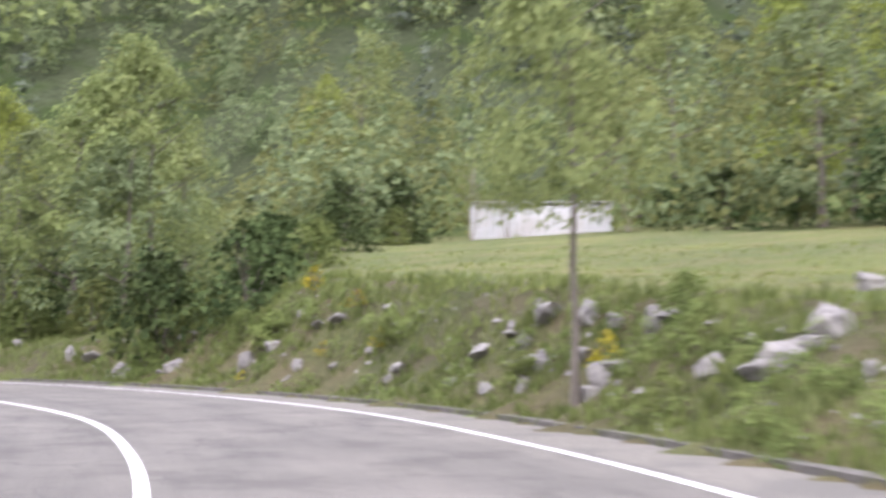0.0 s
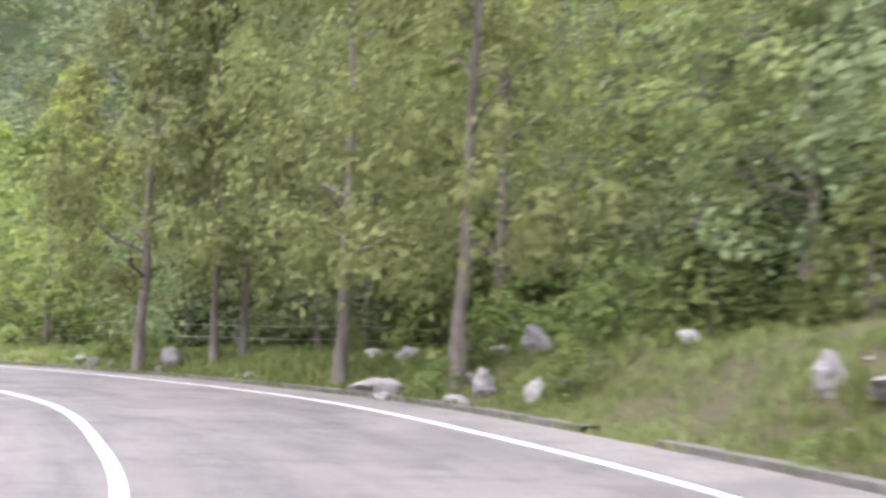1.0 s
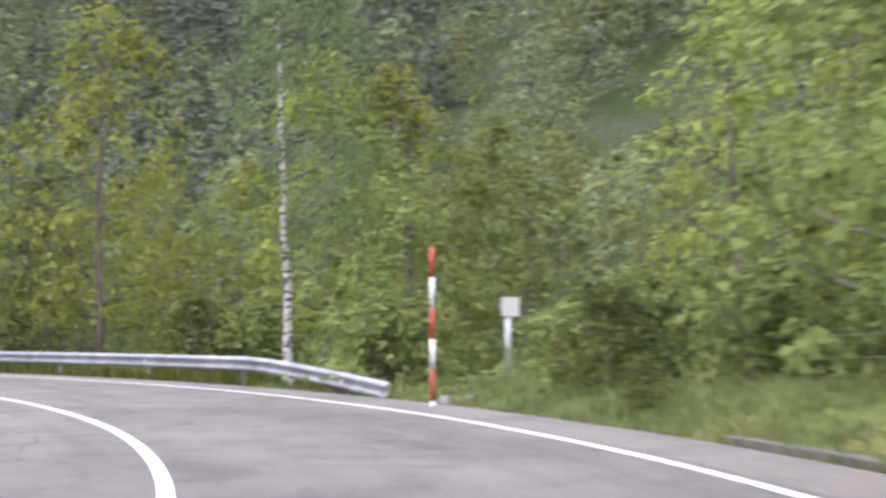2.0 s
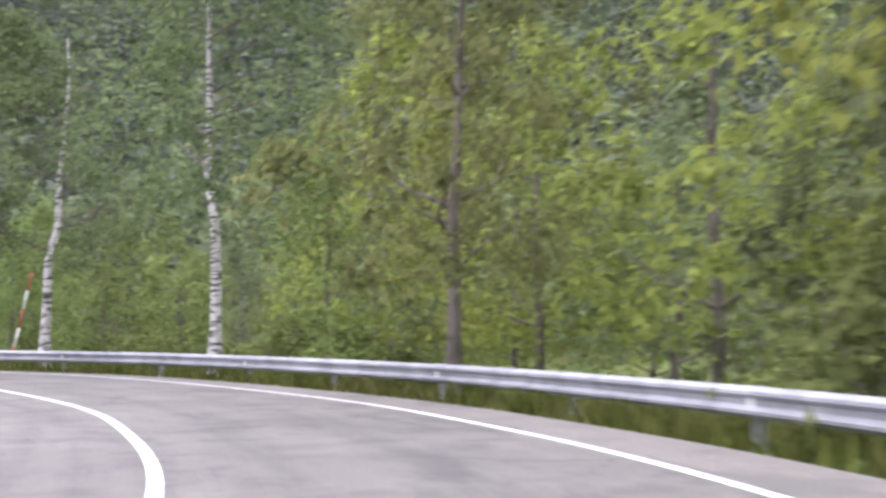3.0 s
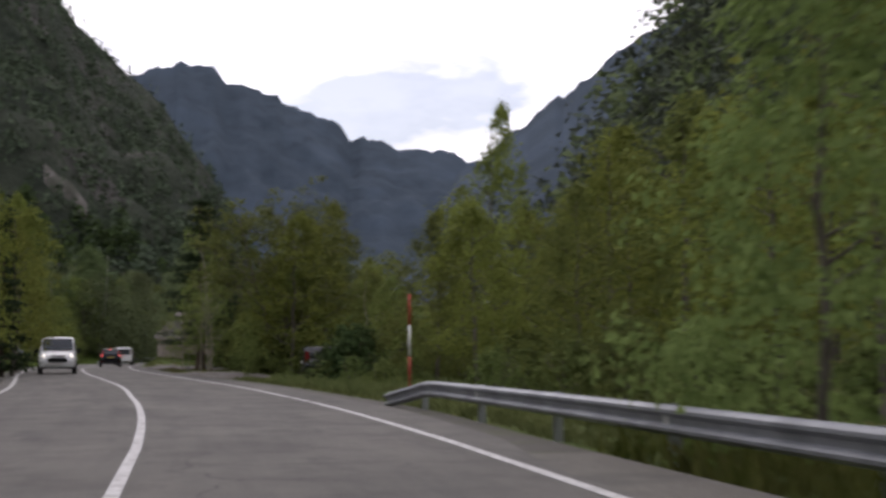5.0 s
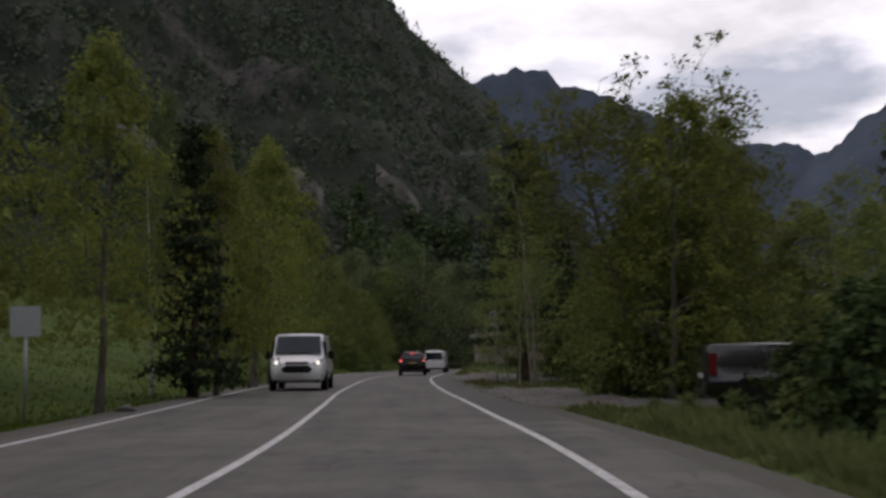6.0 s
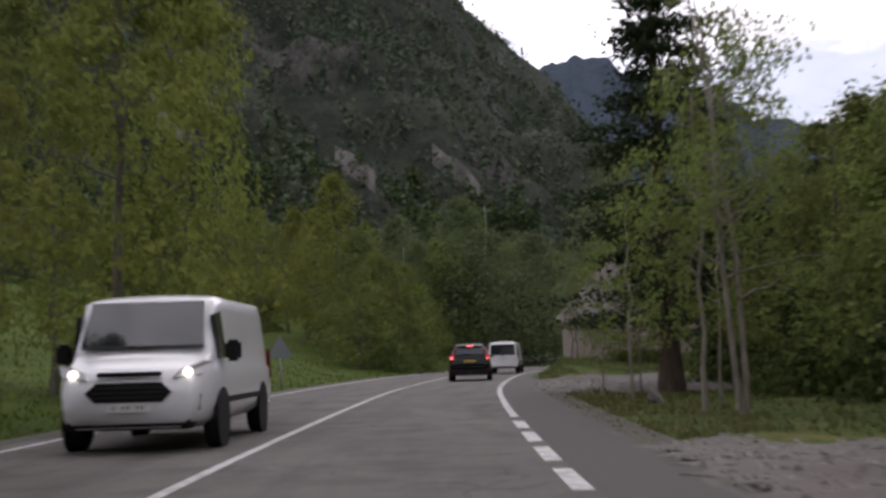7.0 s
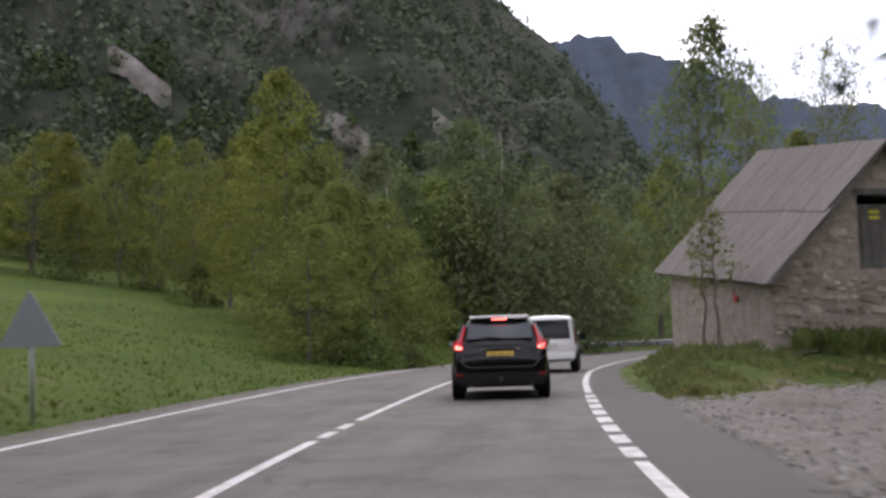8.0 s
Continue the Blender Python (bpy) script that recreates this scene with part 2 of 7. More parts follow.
def mix(N, L, a, b, fac, kind="MIX"):
    m = N.new("ShaderNodeMix")
    m.data_type, m.blend_type = "RGBA", kind
    for v, s in ((fac, m.inputs["Factor"]), (a, m.inputs["A"]), (b, m.inputs["B"])):
        if isinstance(v, (int, float)):
            s.default_value = v
        elif isinstance(v, tuple):
            s.default_value = (*v, 1)
        else:
            L.new(v, s)
    return m.outputs["Result"]


def bump(N, L, bsdf, src, strength=0.3, dist=0.02):
    b = N.new("ShaderNodeBump")
    b.inputs["Strength"].default_value, b.inputs["Distance"].default_value = strength, dist
    L.new(src, b.inputs["Height"])
    L.new(b.outputs["Normal"], bsdf.inputs["Normal"])


def surface(name, dark, light, scale, rough=0.8, bump_scale=None, bump_strength=0.3, bump_dist=0.02, metal=0.0, patch=None, patch_scale=0.5, spec=0.5, stretch=None):
    """Grain between two tones, patches of a third, fine relief."""
    m, N, L, B = nodes_of(name)
    col = ramp(N, L, noise_node(N, L, scale, stretch=stretch), [(0.3, dark), (0.7, light)])
    if patch:
        f = ramp(N, L, noise_node(N, L, patch_scale, 5), [(0.48, (0, 0, 0)), (0.62, (1, 1, 1))])
        col = mix(N, L, col, patch, f)
    L.new(col, B.inputs["Base Color"])
    B.inputs["Roughness"].default_value, B.inputs["Metallic"].default_value, B.inputs["Specular IOR Level"].default_value = rough, metal, spec
    if bump_strength:
        bump(N, L, B, noise_node(N, L, bump_scale or scale * 3, 6), bump_strength, bump_dist)
    return m


def plain(name, colour, rough=0.5, metal=0.0, coat=0.0, spec=0.5):
    m, N, L, B = nodes_of(name)
    f = noise_node(N, L, 9.0, 5)
    L.new(mix(N, L, tuple(c * 0.86 for c in colour), colour, f), B.inputs["Base Color"])
    B.inputs["Roughness"].default_value, B.inputs["Metallic"].default_value, B.inputs["Coat Weight"].default_value = rough, metal, coat
    B.inputs["Specular IOR Level"].default_value = spec
    return m


def leaf_material(name, dark, light, through_share=0.4, warm=None):
    """Leaves: tone by leaf, by tree and in patches; some light passes through."""
    m, N, L, B = nodes_of(name)
    N.remove(B)
    geo, info = N.new("ShaderNodeNewGeometry"), N.new("ShaderNodeObjectInfo")
    col = ramp(N, L, geo.outputs["Random Per Island"], [(0.0, dark), (1.0, light)])
    big = noise_node(N, L, 0.55, 3, coord="Object")
    col = mix(N, L, col, warm or tuple(c * 1.25 for c in light), ramp(N, L, big, [(0.45, (0, 0, 0)), (0.75, (0.7, 0.7, 0.7))]))
    hsv = N.new("ShaderNodeHueSaturation")
    mr = N.new("ShaderNodeMapRange")
    mr.inputs["To Min"].default_value, mr.inputs["To Max"].default_value = 0.72, 1.2
    L.new(info.outputs["Random"], mr.inputs["Value"])
    L.new(mr.outputs["Result"], hsv.inputs["Value"])
    mh = N.new("ShaderNodeMapRange")
    mh.inputs["To Min"].default_value, mh.inputs["To Max"].default_value = 0.488, 0.515
    L.new(info.outputs["Random"], mh.inputs["Value"])
    L.new(mh.outputs["Result"], hsv.inputs["Hue"])
    L.new(col, hsv.inputs["Color"])
    d, t, x = N.new("ShaderNodeBsdfDiffuse"), N.new("ShaderNodeBsdfTranslucent"), N.new("ShaderNodeMixShader")
    L.new(hsv.outputs["Color"], d.inputs["Color"])
    L.new(hsv.outputs["Color"], t.inputs["Color"])
    x.inputs["Fac"].default_value = through_share
    L.new(d.outputs["BSDF"], x.inputs[1])
    L.new(t.outputs["BSDF"], x.inputs[2])
    L.new(x.outputs["Shader"], N["Material Output"].inputs["Surface"])
    return m


LEAF_YELLOW = leaf_material("leaves_yellow_green", (0.138, 0.165, 0.042), (0.248, 0.274, 0.071), 0.42)
LEAF_GREEN = leaf_material("leaves_green", (0.122, 0.158, 0.050), (0.221, 0.250, 0.079), 0.42)
LEAF_BIRCH = leaf_material("leaves_birch", (0.082, 0.115, 0.054), (0.145, 0.178, 0.078), 0.42)
LEAF_BRIGHT = leaf_material("leaves_bright", (0.133, 0.170, 0.058), (0.213, 0.262, 0.089), 0.42)
NEEDLES = leaf_material("needles", (0.029, 0.047, 0.026), (0.070, 0.098, 0.052), 0.12)
# two leaf colours greyed: the windscreen's veil of glare is mixed in
LEAF_PALE_VEIL = leaf_material("leaves_pale_veil", (0.126, 0.152, 0.060), (0.222, 0.246, 0.098), 0.42)
LEAF_DULL_VEIL = leaf_material("leaves_dull_veil", (0.105, 0.134, 0.068), (0.185, 0.214, 0.108), 0.42)
BUSH_LEAF = leaf_material("bush_leaves", (0.086, 0.113, 0.039), (0.161, 0.188, 0.064), 0.42)
DARK_LEAF = leaf_material("dark_leaves", (0.027, 0.045, 0.019), (0.075, 0.105, 0.040), 0.2)
GORSE = leaf_material("gorse_flowers", (0.14, 0.13, 0.02), (0.42, 0.33, 0.03), 0.2)
GRASS_BLADE = leaf_material("grass_blades", (0.072, 0.102, 0.023), (0.180, 0.210, 0.056), 0.25, warm=(0.21, 0.19, 0.09))
BARK = surface("bark_grey", (0.072, 0.061, 0.050), (0.173, 0.148, 0.126), 5, 0.9, 14, 0.8, 0.03, stretch=(1, 1, 0.35))
BARK_PALE = surface("bark_pale", (0.15, 0.13, 0.105), (0.34, 0.30, 0.25), 5, 0.9, 14, 0.8, 0.03, stretch=(1, 1, 0.35))
BARK_PINE = surface("bark_pine", (0.045, 0.033, 0.026), (0.13, 0.09, 0.065), 5, 0.9, 12, 0.8, 0.03, stretch=(1, 1, 0.3))


def birch_bark():
    m, N, L, B = nodes_of("bark_birch")
    a = ramp(N, L, noise_node(N, L, 3.2, 4, stretch=(1.2, 1.2, 4.5)), [(0.43, (0.05, 0.045, 0.04)), (0.50, (0.52, 0.50, 0.47))])
    b = ramp(N, L, noise_node(N, L, 18, 4), [(0.35, (0.75, 0.75, 0.75)), (0.6, (1, 1, 1))])
    L.new(mix(N, L, a, b, 1.0, "MULTIPLY"), B.inputs["Base Color"])
    B.inputs["Roughness"].default_value = 0.75
    bump(N, L, B, noise_node(N, L, 14, 5), 0.4, 0.01)
    return m


BARK_BIRCH = birch_bark()


def asphalt():
    m, N, L, B = nodes_of("asphalt")
    fine = ramp(N, L, noise_node(N, L, 55, 6), [(0.3, (0.0655, 0.0617, 0.0535)), (0.72, (0.129, 0.1215, 0.105))])
    wide = ramp(N, L, noise_node(N, L, 0.33, 6, 0.65), [(0.3, (0.66, 0.65, 0.65)), (0.7, (1.13, 1.12, 1.12))])
    patch = ramp(N, L, noise_node(N, L, 0.9, 7, 0.7), [(0.50, (1, 1, 1)), (0.60, (0.70, 0.69, 0.69))])
    crack = N.new("ShaderNodeTexVoronoi")
    crack.feature = "DISTANCE_TO_EDGE"
    crack.inputs["Scale"].default_value = 0.33
    tc = N.new("ShaderNodeTexCoord")
    warp = N.new("ShaderNodeTexNoise")
    warp.inputs["Scale"].default_value = 1.2
    L.new(tc.outputs["Object"], warp.inputs["Vector"])
    add = N.new("ShaderNodeVectorMath")
    add.operation = "ADD"
    L.new(tc.outputs["Object"], add.inputs[0])
    L.new(warp.outputs["Color"], add.inputs[1])
    L.new(add.outputs["Vector"], crack.inputs["Vector"])
    line = ramp(N, L, crack.outputs["Distance"], [(0.004, (0.55, 0.55, 0.55)), (0.012, (1, 1, 1))])
    col = mix(N, L, fine, wide, 1.0, "MULTIPLY")
    col = mix(N, L, col, patch, 1.0, "MULTIPLY")
    lane, run, lay = N.new("ShaderNodeAttribute"), N.new("ShaderNodeAttribute"), N.new("ShaderNodeCombineXYZ")
    lane.attribute_name, run.attribute_name = "across", "along"
    L.new(lane.outputs["Fac"], lay.inputs["X"])
    L.new(run.outputs["Fac"], lay.inputs["Y"])
    worn = N.new("ShaderNodeMapping")
    worn.inputs["Scale"].default_value = (1.5, 0.13, 1.0)
    L.new(lay.outputs["Vector"], worn.inputs["Vector"])
    streak = N.new("ShaderNodeTexNoise")
    streak.inputs["Scale"].default_value, streak.inputs["Detail"].default_value, streak.inputs["Roughness"].default_value = 1.0, 6, 0.62
    L.new(worn.outputs["Vector"], streak.inputs["Vector"])
    col = mix(N, L, col, ramp(N, L, streak.outputs["Fac"], [(0.34, (0.74, 0.73, 0.73)), (0.5, (1.0, 0.99, 0.99)), (0.66, (1.13, 1.11, 1.10))]), 1.0, "MULTIPLY")
    stain = N.new("ShaderNodeMapping")
    stain.inputs["Scale"].default_value = (0.9, 0.30, 1.0)
    L.new(lay.outputs["Vector"], stain.inputs["Vector"])
    tar = N.new("ShaderNodeTexNoise")
    tar.inputs["Scale"].default_value, tar.inputs["Detail"].default_value, tar.inputs["Roughness"].default_value = 1.0, 7, 0.6
    L.new(stain.outputs["Vector"], tar.inputs["Vector"])
    col = mix(N, L, col, ramp(N, L, tar.outputs["Fac"], [(0.585, (1, 1, 1)), (0.63, (0.78, 0.79, 0.80)), (0.70, (0.68, 0.69, 0.70))]), 1.0, "MULTIPLY")
    gate = ramp(N, L, noise_node(N, L, 0.12, 3), [(0.5, (0, 0, 0)), (0.6, (1, 1, 1))])
    col = mix(N, L, col, mix(N, L, col, line, 1.0, "MULTIPLY"), gate)
    L.new(col, B.inputs["Base Color"])
    B.inputs["Roughness"].default_value = 0.82
    bump(N, L, B, noise_node(N, L, 90, 5), 0.35, 0.006)
    return m


def ground_material(name, low, middle, high, bare, share):
    """Grass with patches of dry tufts or bare earth."""
    m, N, L, B = nodes_of(name)
    a = ramp(N, L, noise_node(N, L, 7, 7, 0.7), [(0.28, low), (0.5, middle), (0.72, high)])
    dry = ramp(N, L, noise_node(N, L, 0.8, 6, 0.65), [(0.5 - 0.25 * share, (0, 0, 0)), (0.68 - 0.1 * share, (0.75, 0.75, 0.75))])
    col = mix(N, L, a, bare, dry)
    f = ramp(N, L, noise_node(N, L, 0.16, 4), [(0.4, (0.8, 0.85, 0.8)), (0.65, (1.15, 1.1, 1.0))])
    L.new(mix(N, L, col, f, 1.0, "MULTIPLY"), B.inputs["Base Color"])
    B.inputs["Roughness"].default_value, B.inputs["Specular IOR Level"].default_value = 0.95, 0.15
    bump(N, L, B, noise_node(N, L, 12, 7, 0.7), 0.9, 0.08)
    return m


ASPHALT = asphalt()
NEW_ASPHALT = surface("newer_asphalt", (0.042, 0.039, 0.035), (0.080, 0.074, 0.066), 40, 0.85, 90, 0.35, 0.006, patch=(0.062, 0.057, 0.050), patch_scale=0.6)
GRASS = ground_material("grass_ground", (0.042, 0.066, 0.018), (0.088, 0.122, 0.034), (0.155, 0.175, 0.058), (0.20, 0.17, 0.075), 0.0)
BANK = ground_material("bank_ground", (0.034, 0.044, 0.018), (0.074, 0.084, 0.034), (0.13, 0.13, 0.062), (0.088, 0.069, 0.046), 0.65)
MEADOW = ground_material("meadow_ground", (0.030, 0.056, 0.008), (0.060, 0.098, 0.015), (0.10, 0.138, 0.027), (0.105, 0.105, 0.045), 0.0)
FIELD = ground_material("field_ground", (0.052, 0.068, 0.020), (0.090, 0.110, 0.037), (0.136, 0.146, 0.060), (0.140, 0.122, 0.066), 0.25)
FOREST_FLOOR = surface("forest_floor", (0.025, 0.034, 0.018), (0.06, 0.07, 0.036), 1.5, 0.95, 4, 0.8, 0.2, patch=(0.03, 0.045, 0.015), patch_scale=0.2, spec=0.05)
PAINT = surface("road_paint", (0.40, 0.39, 0.38), (0.62, 0.61, 0.60), 9, 0.65, 60, 0.2, 0.004, patch=(0.30, 0.29, 0.28), patch_scale=5.0)
GRAVEL = surface("gravel", (0.092, 0.083, 0.073), (0.182, 0.163, 0.143), 11, 0.95, 30, 0.7, 0.02, patch=(0.128, 0.112, 0.096), patch_scale=0.8)
SHOULDER = surface("dirty_shoulder", (0.046, 0.043, 0.036), (0.110, 0.101, 0.086), 14, 0.95, 30, 0.8, 0.02, patch=(0.075, 0.075, 0.046), patch_scale=0.9)
STONE = surface("pale_stone", (0.108, 0.101, 0.095), (0.267, 0.253, 0.241), 2.6, 0.9, 7, 0.8, 0.05, patch=(0.20, 0.19, 0.17), patch_scale=1.5)
ZINC = surface("galvanised_steel", (0.185, 0.194, 0.208), (0.290, 0.300, 0.318), 2.2, 0.52, 20, 0.08, 0.004, metal=0.45, patch=(0.30, 0.31, 0.33), patch_scale=1.1)
RED = plain("red_paint", (0.42, 0.06, 0.035), 0.6)
YELLOW = plain("yellow_paint", (0.55, 0.5, 0.06), 0.5)
WHITE = plain("white_paint", (0.78, 0.77, 0.74), 0.55)
SIGN_BACK = plain("sign_back", (0.24, 0.26, 0.29), 0.5, 0.4)
SIGN_PALE = plain("sign_pale", (0.50, 0.52, 0.54), 0.45, 0.2)
POST_GREY = plain("post_grey", (0.42, 0.44, 0.45), 0.5, 0.5)
SANDY = surface("sandy_grit", (0.088, 0.081, 0.069), (0.150, 0.139, 0.119), 22, 0.95, 40, 0.6, 0.012, patch=(0.085, 0.080, 0.070), patch_scale=0.7)
OLD_KERB = surface("old_kerb", (0.052, 0.048, 0.043), (0.135, 0.124, 0.110), 7, 0.95, 18, 0.8, 0.03, patch=(0.07, 0.072, 0.045), patch_scale=1.3)
REFLECT = plain("reflector", (0.75, 0.74, 0.72), 0.3)
MORTAR = surface("rubble_mortar", (0.22, 0.182, 0.158), (0.38, 0.325, 0.285), 5, 0.95, 16, 0.9, 0.04)


def object_stone(name, dark, light, scale, rough=0.9, patch=None, stretch=None):
    """Stones that differ from one another."""
    m, N, L, B = nodes_of(name)
    info = N.new("ShaderNodeObjectInfo")
    base = ramp(N, L, info.outputs["Random"], [(0.0, dark), (0.55, tuple((a + b) / 2 for a, b in zip(dark, light))), (1.0, light)])
    grain = ramp(N, L, noise_node(N, L, scale, 6, stretch=stretch), [(0.3, (0.7, 0.68, 0.66)), (0.7, (1.15, 1.13, 1.1))])
    col = mix(N, L, base, grain, 1.0, "MULTIPLY")
    if patch:
        f = ramp(N, L, noise_node(N, L, 2.2, 5), [(0.55, (0, 0, 0)), (0.7, (0.8, 0.8, 0.8))])
        col = mix(N, L, col, patch, f)
    L.new(col, B.inputs["Base Color"])
    B.inputs["Roughness"].default_value = rough
    bump(N, L, B, noise_node(N, L, scale * 2.5, 6), 0.7, 0.02)
    return m


BARN_STONE = object_stone("barn_stone", (0.20, 0.16, 0.135), (0.50, 0.42, 0.365), 9)
ROOF_SHEET = object_stone("old_roof_sheet", (0.118, 0.104, 0.096), (0.148, 0.132, 0.122), 3.5, 0.8, patch=(0.080, 0.074, 0.064), stretch=(2.2, 0.45, 1.0))
OLD_WOOD = surface("old_wood", (0.065, 0.060, 0.058), (0.17, 0.158, 0.150), 6, 0.85, 16, 0.6, 0.02, stretch=(4, 4, 0.5))
SHED_WHITE = surface("white_sheet", (0.432, 0.432, 0.439), (0.576, 0.576, 0.583), 1.2, 0.6, 6, 0.2, 0.02, patch=(0.45, 0.43, 0.42), patch_scale=0.6)
SCREE = surface("scree", (0.145, 0.132, 0.122), (0.275, 0.250, 0.230), 0.3, 0.95, 0.8, 0.8, 0.6, patch=(0.10, 0.10, 0.08), patch_scale=0.09)
MOUNTAIN_LEAF = leaf_material("mountain_conifers", (0.058, 0.082, 0.054), (0.115, 0.146, 0.095), 0.1)

# conifers on the hill lightened, haze put into the needle colour
HAZY_NEEDLES = leaf_material("hazy_conifers", (0.084, 0.104, 0.080), (0.150, 0.176, 0.134), 0.2)
MEADOW_BLADE = leaf_material("meadow_blades", (0.071, 0.113, 0.018), (0.124, 0.170, 0.031), 0.3)

DRY_BLADE = leaf_material("dry_blades", (0.155, 0.150, 0.062), (0.250, 0.225, 0.105), 0.3)
VERGE_BLADE = leaf_material("verge_blades", (0.112, 0.138, 0.050), (0.178, 0.200, 0.082), 0.35)
HILL_LEAF = leaf_material("hill_broadleaf", (0.088, 0.114, 0.058), (0.152, 0.178, 0.086), 0.36)

# ---- ground, road ----
def axis(lo, hi, a, b, fine, far):
    """Grid lines, fine between a and b, growing towards lo and hi."""
    mid = list(np.arange(a, b + fine / 2, fine))
    up, step = [], fine
    while (up[-1] if up else b) < hi:
        step = min(step * 1.16, far)
        up.append((up[-1] if up else b) + step)
    dn, step = [], fine
    while (dn[-1] if dn else a) > lo:
        step = min(step * 1.16, far)
        dn.append((dn[-1] if dn else a) - step)
    return np.array(dn[::-1] + mid + up)


GX, GY = np.meshgrid(axis(-2600, 2600, -72, 75, 0.9, 160), axis(-2800, 2400, -150, 62, 0.9, 160), indexing="ij")
GZ = ground_z(GX, GY)
_s, _d = [q.reshape(GX.shape) for q in station(GX.ravel(), GY.ravel())]
_off = _d - right_lane(_s) + 0.5 * lumps(GX, GY, 3, 4)
COVER = np.where((np.where(_d > 0, hill(GX, GY, _d), 0) > 2.5 + 1.5 * lumps(GX, GY, 9)) & (_off > 42 * in_field(GX, GY)), 1, 0)
COVER = np.where((_s < S_EDGE + 19) & (_off > 0.4) & (_off < np.where(_s < S_EDGE, 3.7, 4.6)), 2, COVER)
COVER = np.where((_s > S_EDGE + 22) & (_s < S_POLE + 2) & (_off > 2.4) & (_off < 9), 3, COVER)
COVER = np.where((_d < -LEFT_LANE) & (_s > S_MEADOW - 20) | (_off >= 3.7) & (_off < 42) & (in_field(GX, GY) > 0.6) & (_s < S_EDGE + 80), 3, COVER)
COVER = np.where((COVER == 3) & (_d > 0) & (_s < S_EDGE + 80) & (_off >= 3.7) & (in_field(GX, GY) > 0.6), 4, COVER)
ground_mesh = grid_mesh("ground", GX, GY, GZ, GRASS)
ground_mesh.materials.append(FOREST_FLOOR)
ground_mesh.materials.append(BANK)
ground_mesh.materials.append(MEADOW)
ground_mesh.materials.append(FIELD)
ground_mesh.polygons.foreach_set("material_index", COVER[:-1, :-1].astype(np.int32).reshape(-1))
tagged(new("ground", ground_mesh), "rough green grass with dry tufts and wooded slopes", "grass", kind="structure")


def strip(name, s0, s1, d0, d1, z, material, step=0.5, label="", category="", kind="structure", thick=0.0):
    """A band that follows the road between two offsets."""
    s = np.linspace(s0, s1, max(2, int((s1 - s0) / step) + 1))
    rows = []
    for d in (d0, d1):
        dd = d(s) if callable(d) else np.full(len(s), d)
        rows.append(np.array([along(a, b) for a, b in zip(s, dd)]))
    X, Y = np.stack([rows[0][:, 0], rows[1][:, 0]]), np.stack([rows[0][:, 1], rows[1][:, 1]])
    if thick:
        X, Y = np.stack([X[0], X[0], X[1], X[1]]), np.stack([Y[0], Y[0], Y[1], Y[1]])
        Z = np.array([z - thick, z, z, z - thick])[:, None] + 0 * X
    else:
        Z = np.full_like(X, z)
    me = grid_mesh(name, X, Y, Z, material)
    me.polygons.foreach_set("use_smooth", [False] * len(me.polygons))
    me.flip_normals()
    if name == "road":
        for key, rows_ in (("across", (d0, d0, d1, d1)), ("along", None)):
            value = np.stack([s] * 4) if rows_ is None else np.stack([q(s) if callable(q) else np.full(len(s), q) for q in rows_])
            me.attributes.new(key, "FLOAT", "POINT").data.foreach_set("value", value.astype(np.float32).ravel())
    return tagged(new(name, me), label, category, kind=kind)


S0, S1 = 0.5, ARC[-1] - 0.5
strip("shoulder_gravel", S0, S_STRAIGHT1, lambda s: right_lane(s) + 0.1, lambda s: right_lane(s) + 1.3, -0.02, SANDY, label="sandy grit along the bend's edge", category="gravel", thick=0.2)
strip("shoulder_gravel", S_STRAIGHT1, S1, lambda s: right_lane(s) + 0.1, lambda s: right_lane(s) + 1.3 + 0.4 * smooth(S_STRAIGHT1, S_STRAIGHT1 + 12, s), -0.02, SHOULDER, label="gravel strip along the road's edge", category="gravel", thick=0.2)
strip("shoulder_gravel", S0, S1, -LEFT_LANE - 1.1, -LEFT_LANE - 0.4, -0.02, SHOULDER, label="gravel strip along the road's edge", category="gravel", thick=0.2)
strip("road", S0, S1, -LEFT_LANE - 0.45, lambda s: right_lane(s) + 0.2 + 0.55 * smooth(S_STRAIGHT1 - 3, S_STRAIGHT1 + 3, s) + 0.4 * smooth(S_STRAIGHT1, S_STRAIGHT1 + 12, s), 0.0, ASPHALT, label="worn grey asphalt road with patches and cracks", category="road", thick=0.2)
strip("road_shoulder", 206.0, S1, lambda s: right_lane(s) + 0.12, lambda s: right_lane(s) + 1.12 + 0.12 * np.sin(s * 0.9) + 0.06 * np.sin(s * 2.7), 0.004, NEW_ASPHALT, label="darker strip of newer asphalt outside the edge line", category="road")
S_LAYBY = S_OF(-37.5, -56.2)
strip("edge_line", S0, S_LAYBY, lambda s: right_lane(s) - 0.066, lambda s: right_lane(s) + 0.066, 0.006, PAINT, label="white painted edge line", category="road marking")
strip("edge_line", S0, S1, -LEFT_LANE - 0.07, -LEFT_LANE + 0.07, 0.006, PAINT, label="white painted edge line", category="road marking")
strip("centre_line", S0, S_OF(8.2, -108.6), -0.062, 0.062, 0.006, PAINT, label="solid white painted centre line", category="road marking")


# ---- far mountains, seen from the straight ----
VIEW = (-20.0, -75.0)


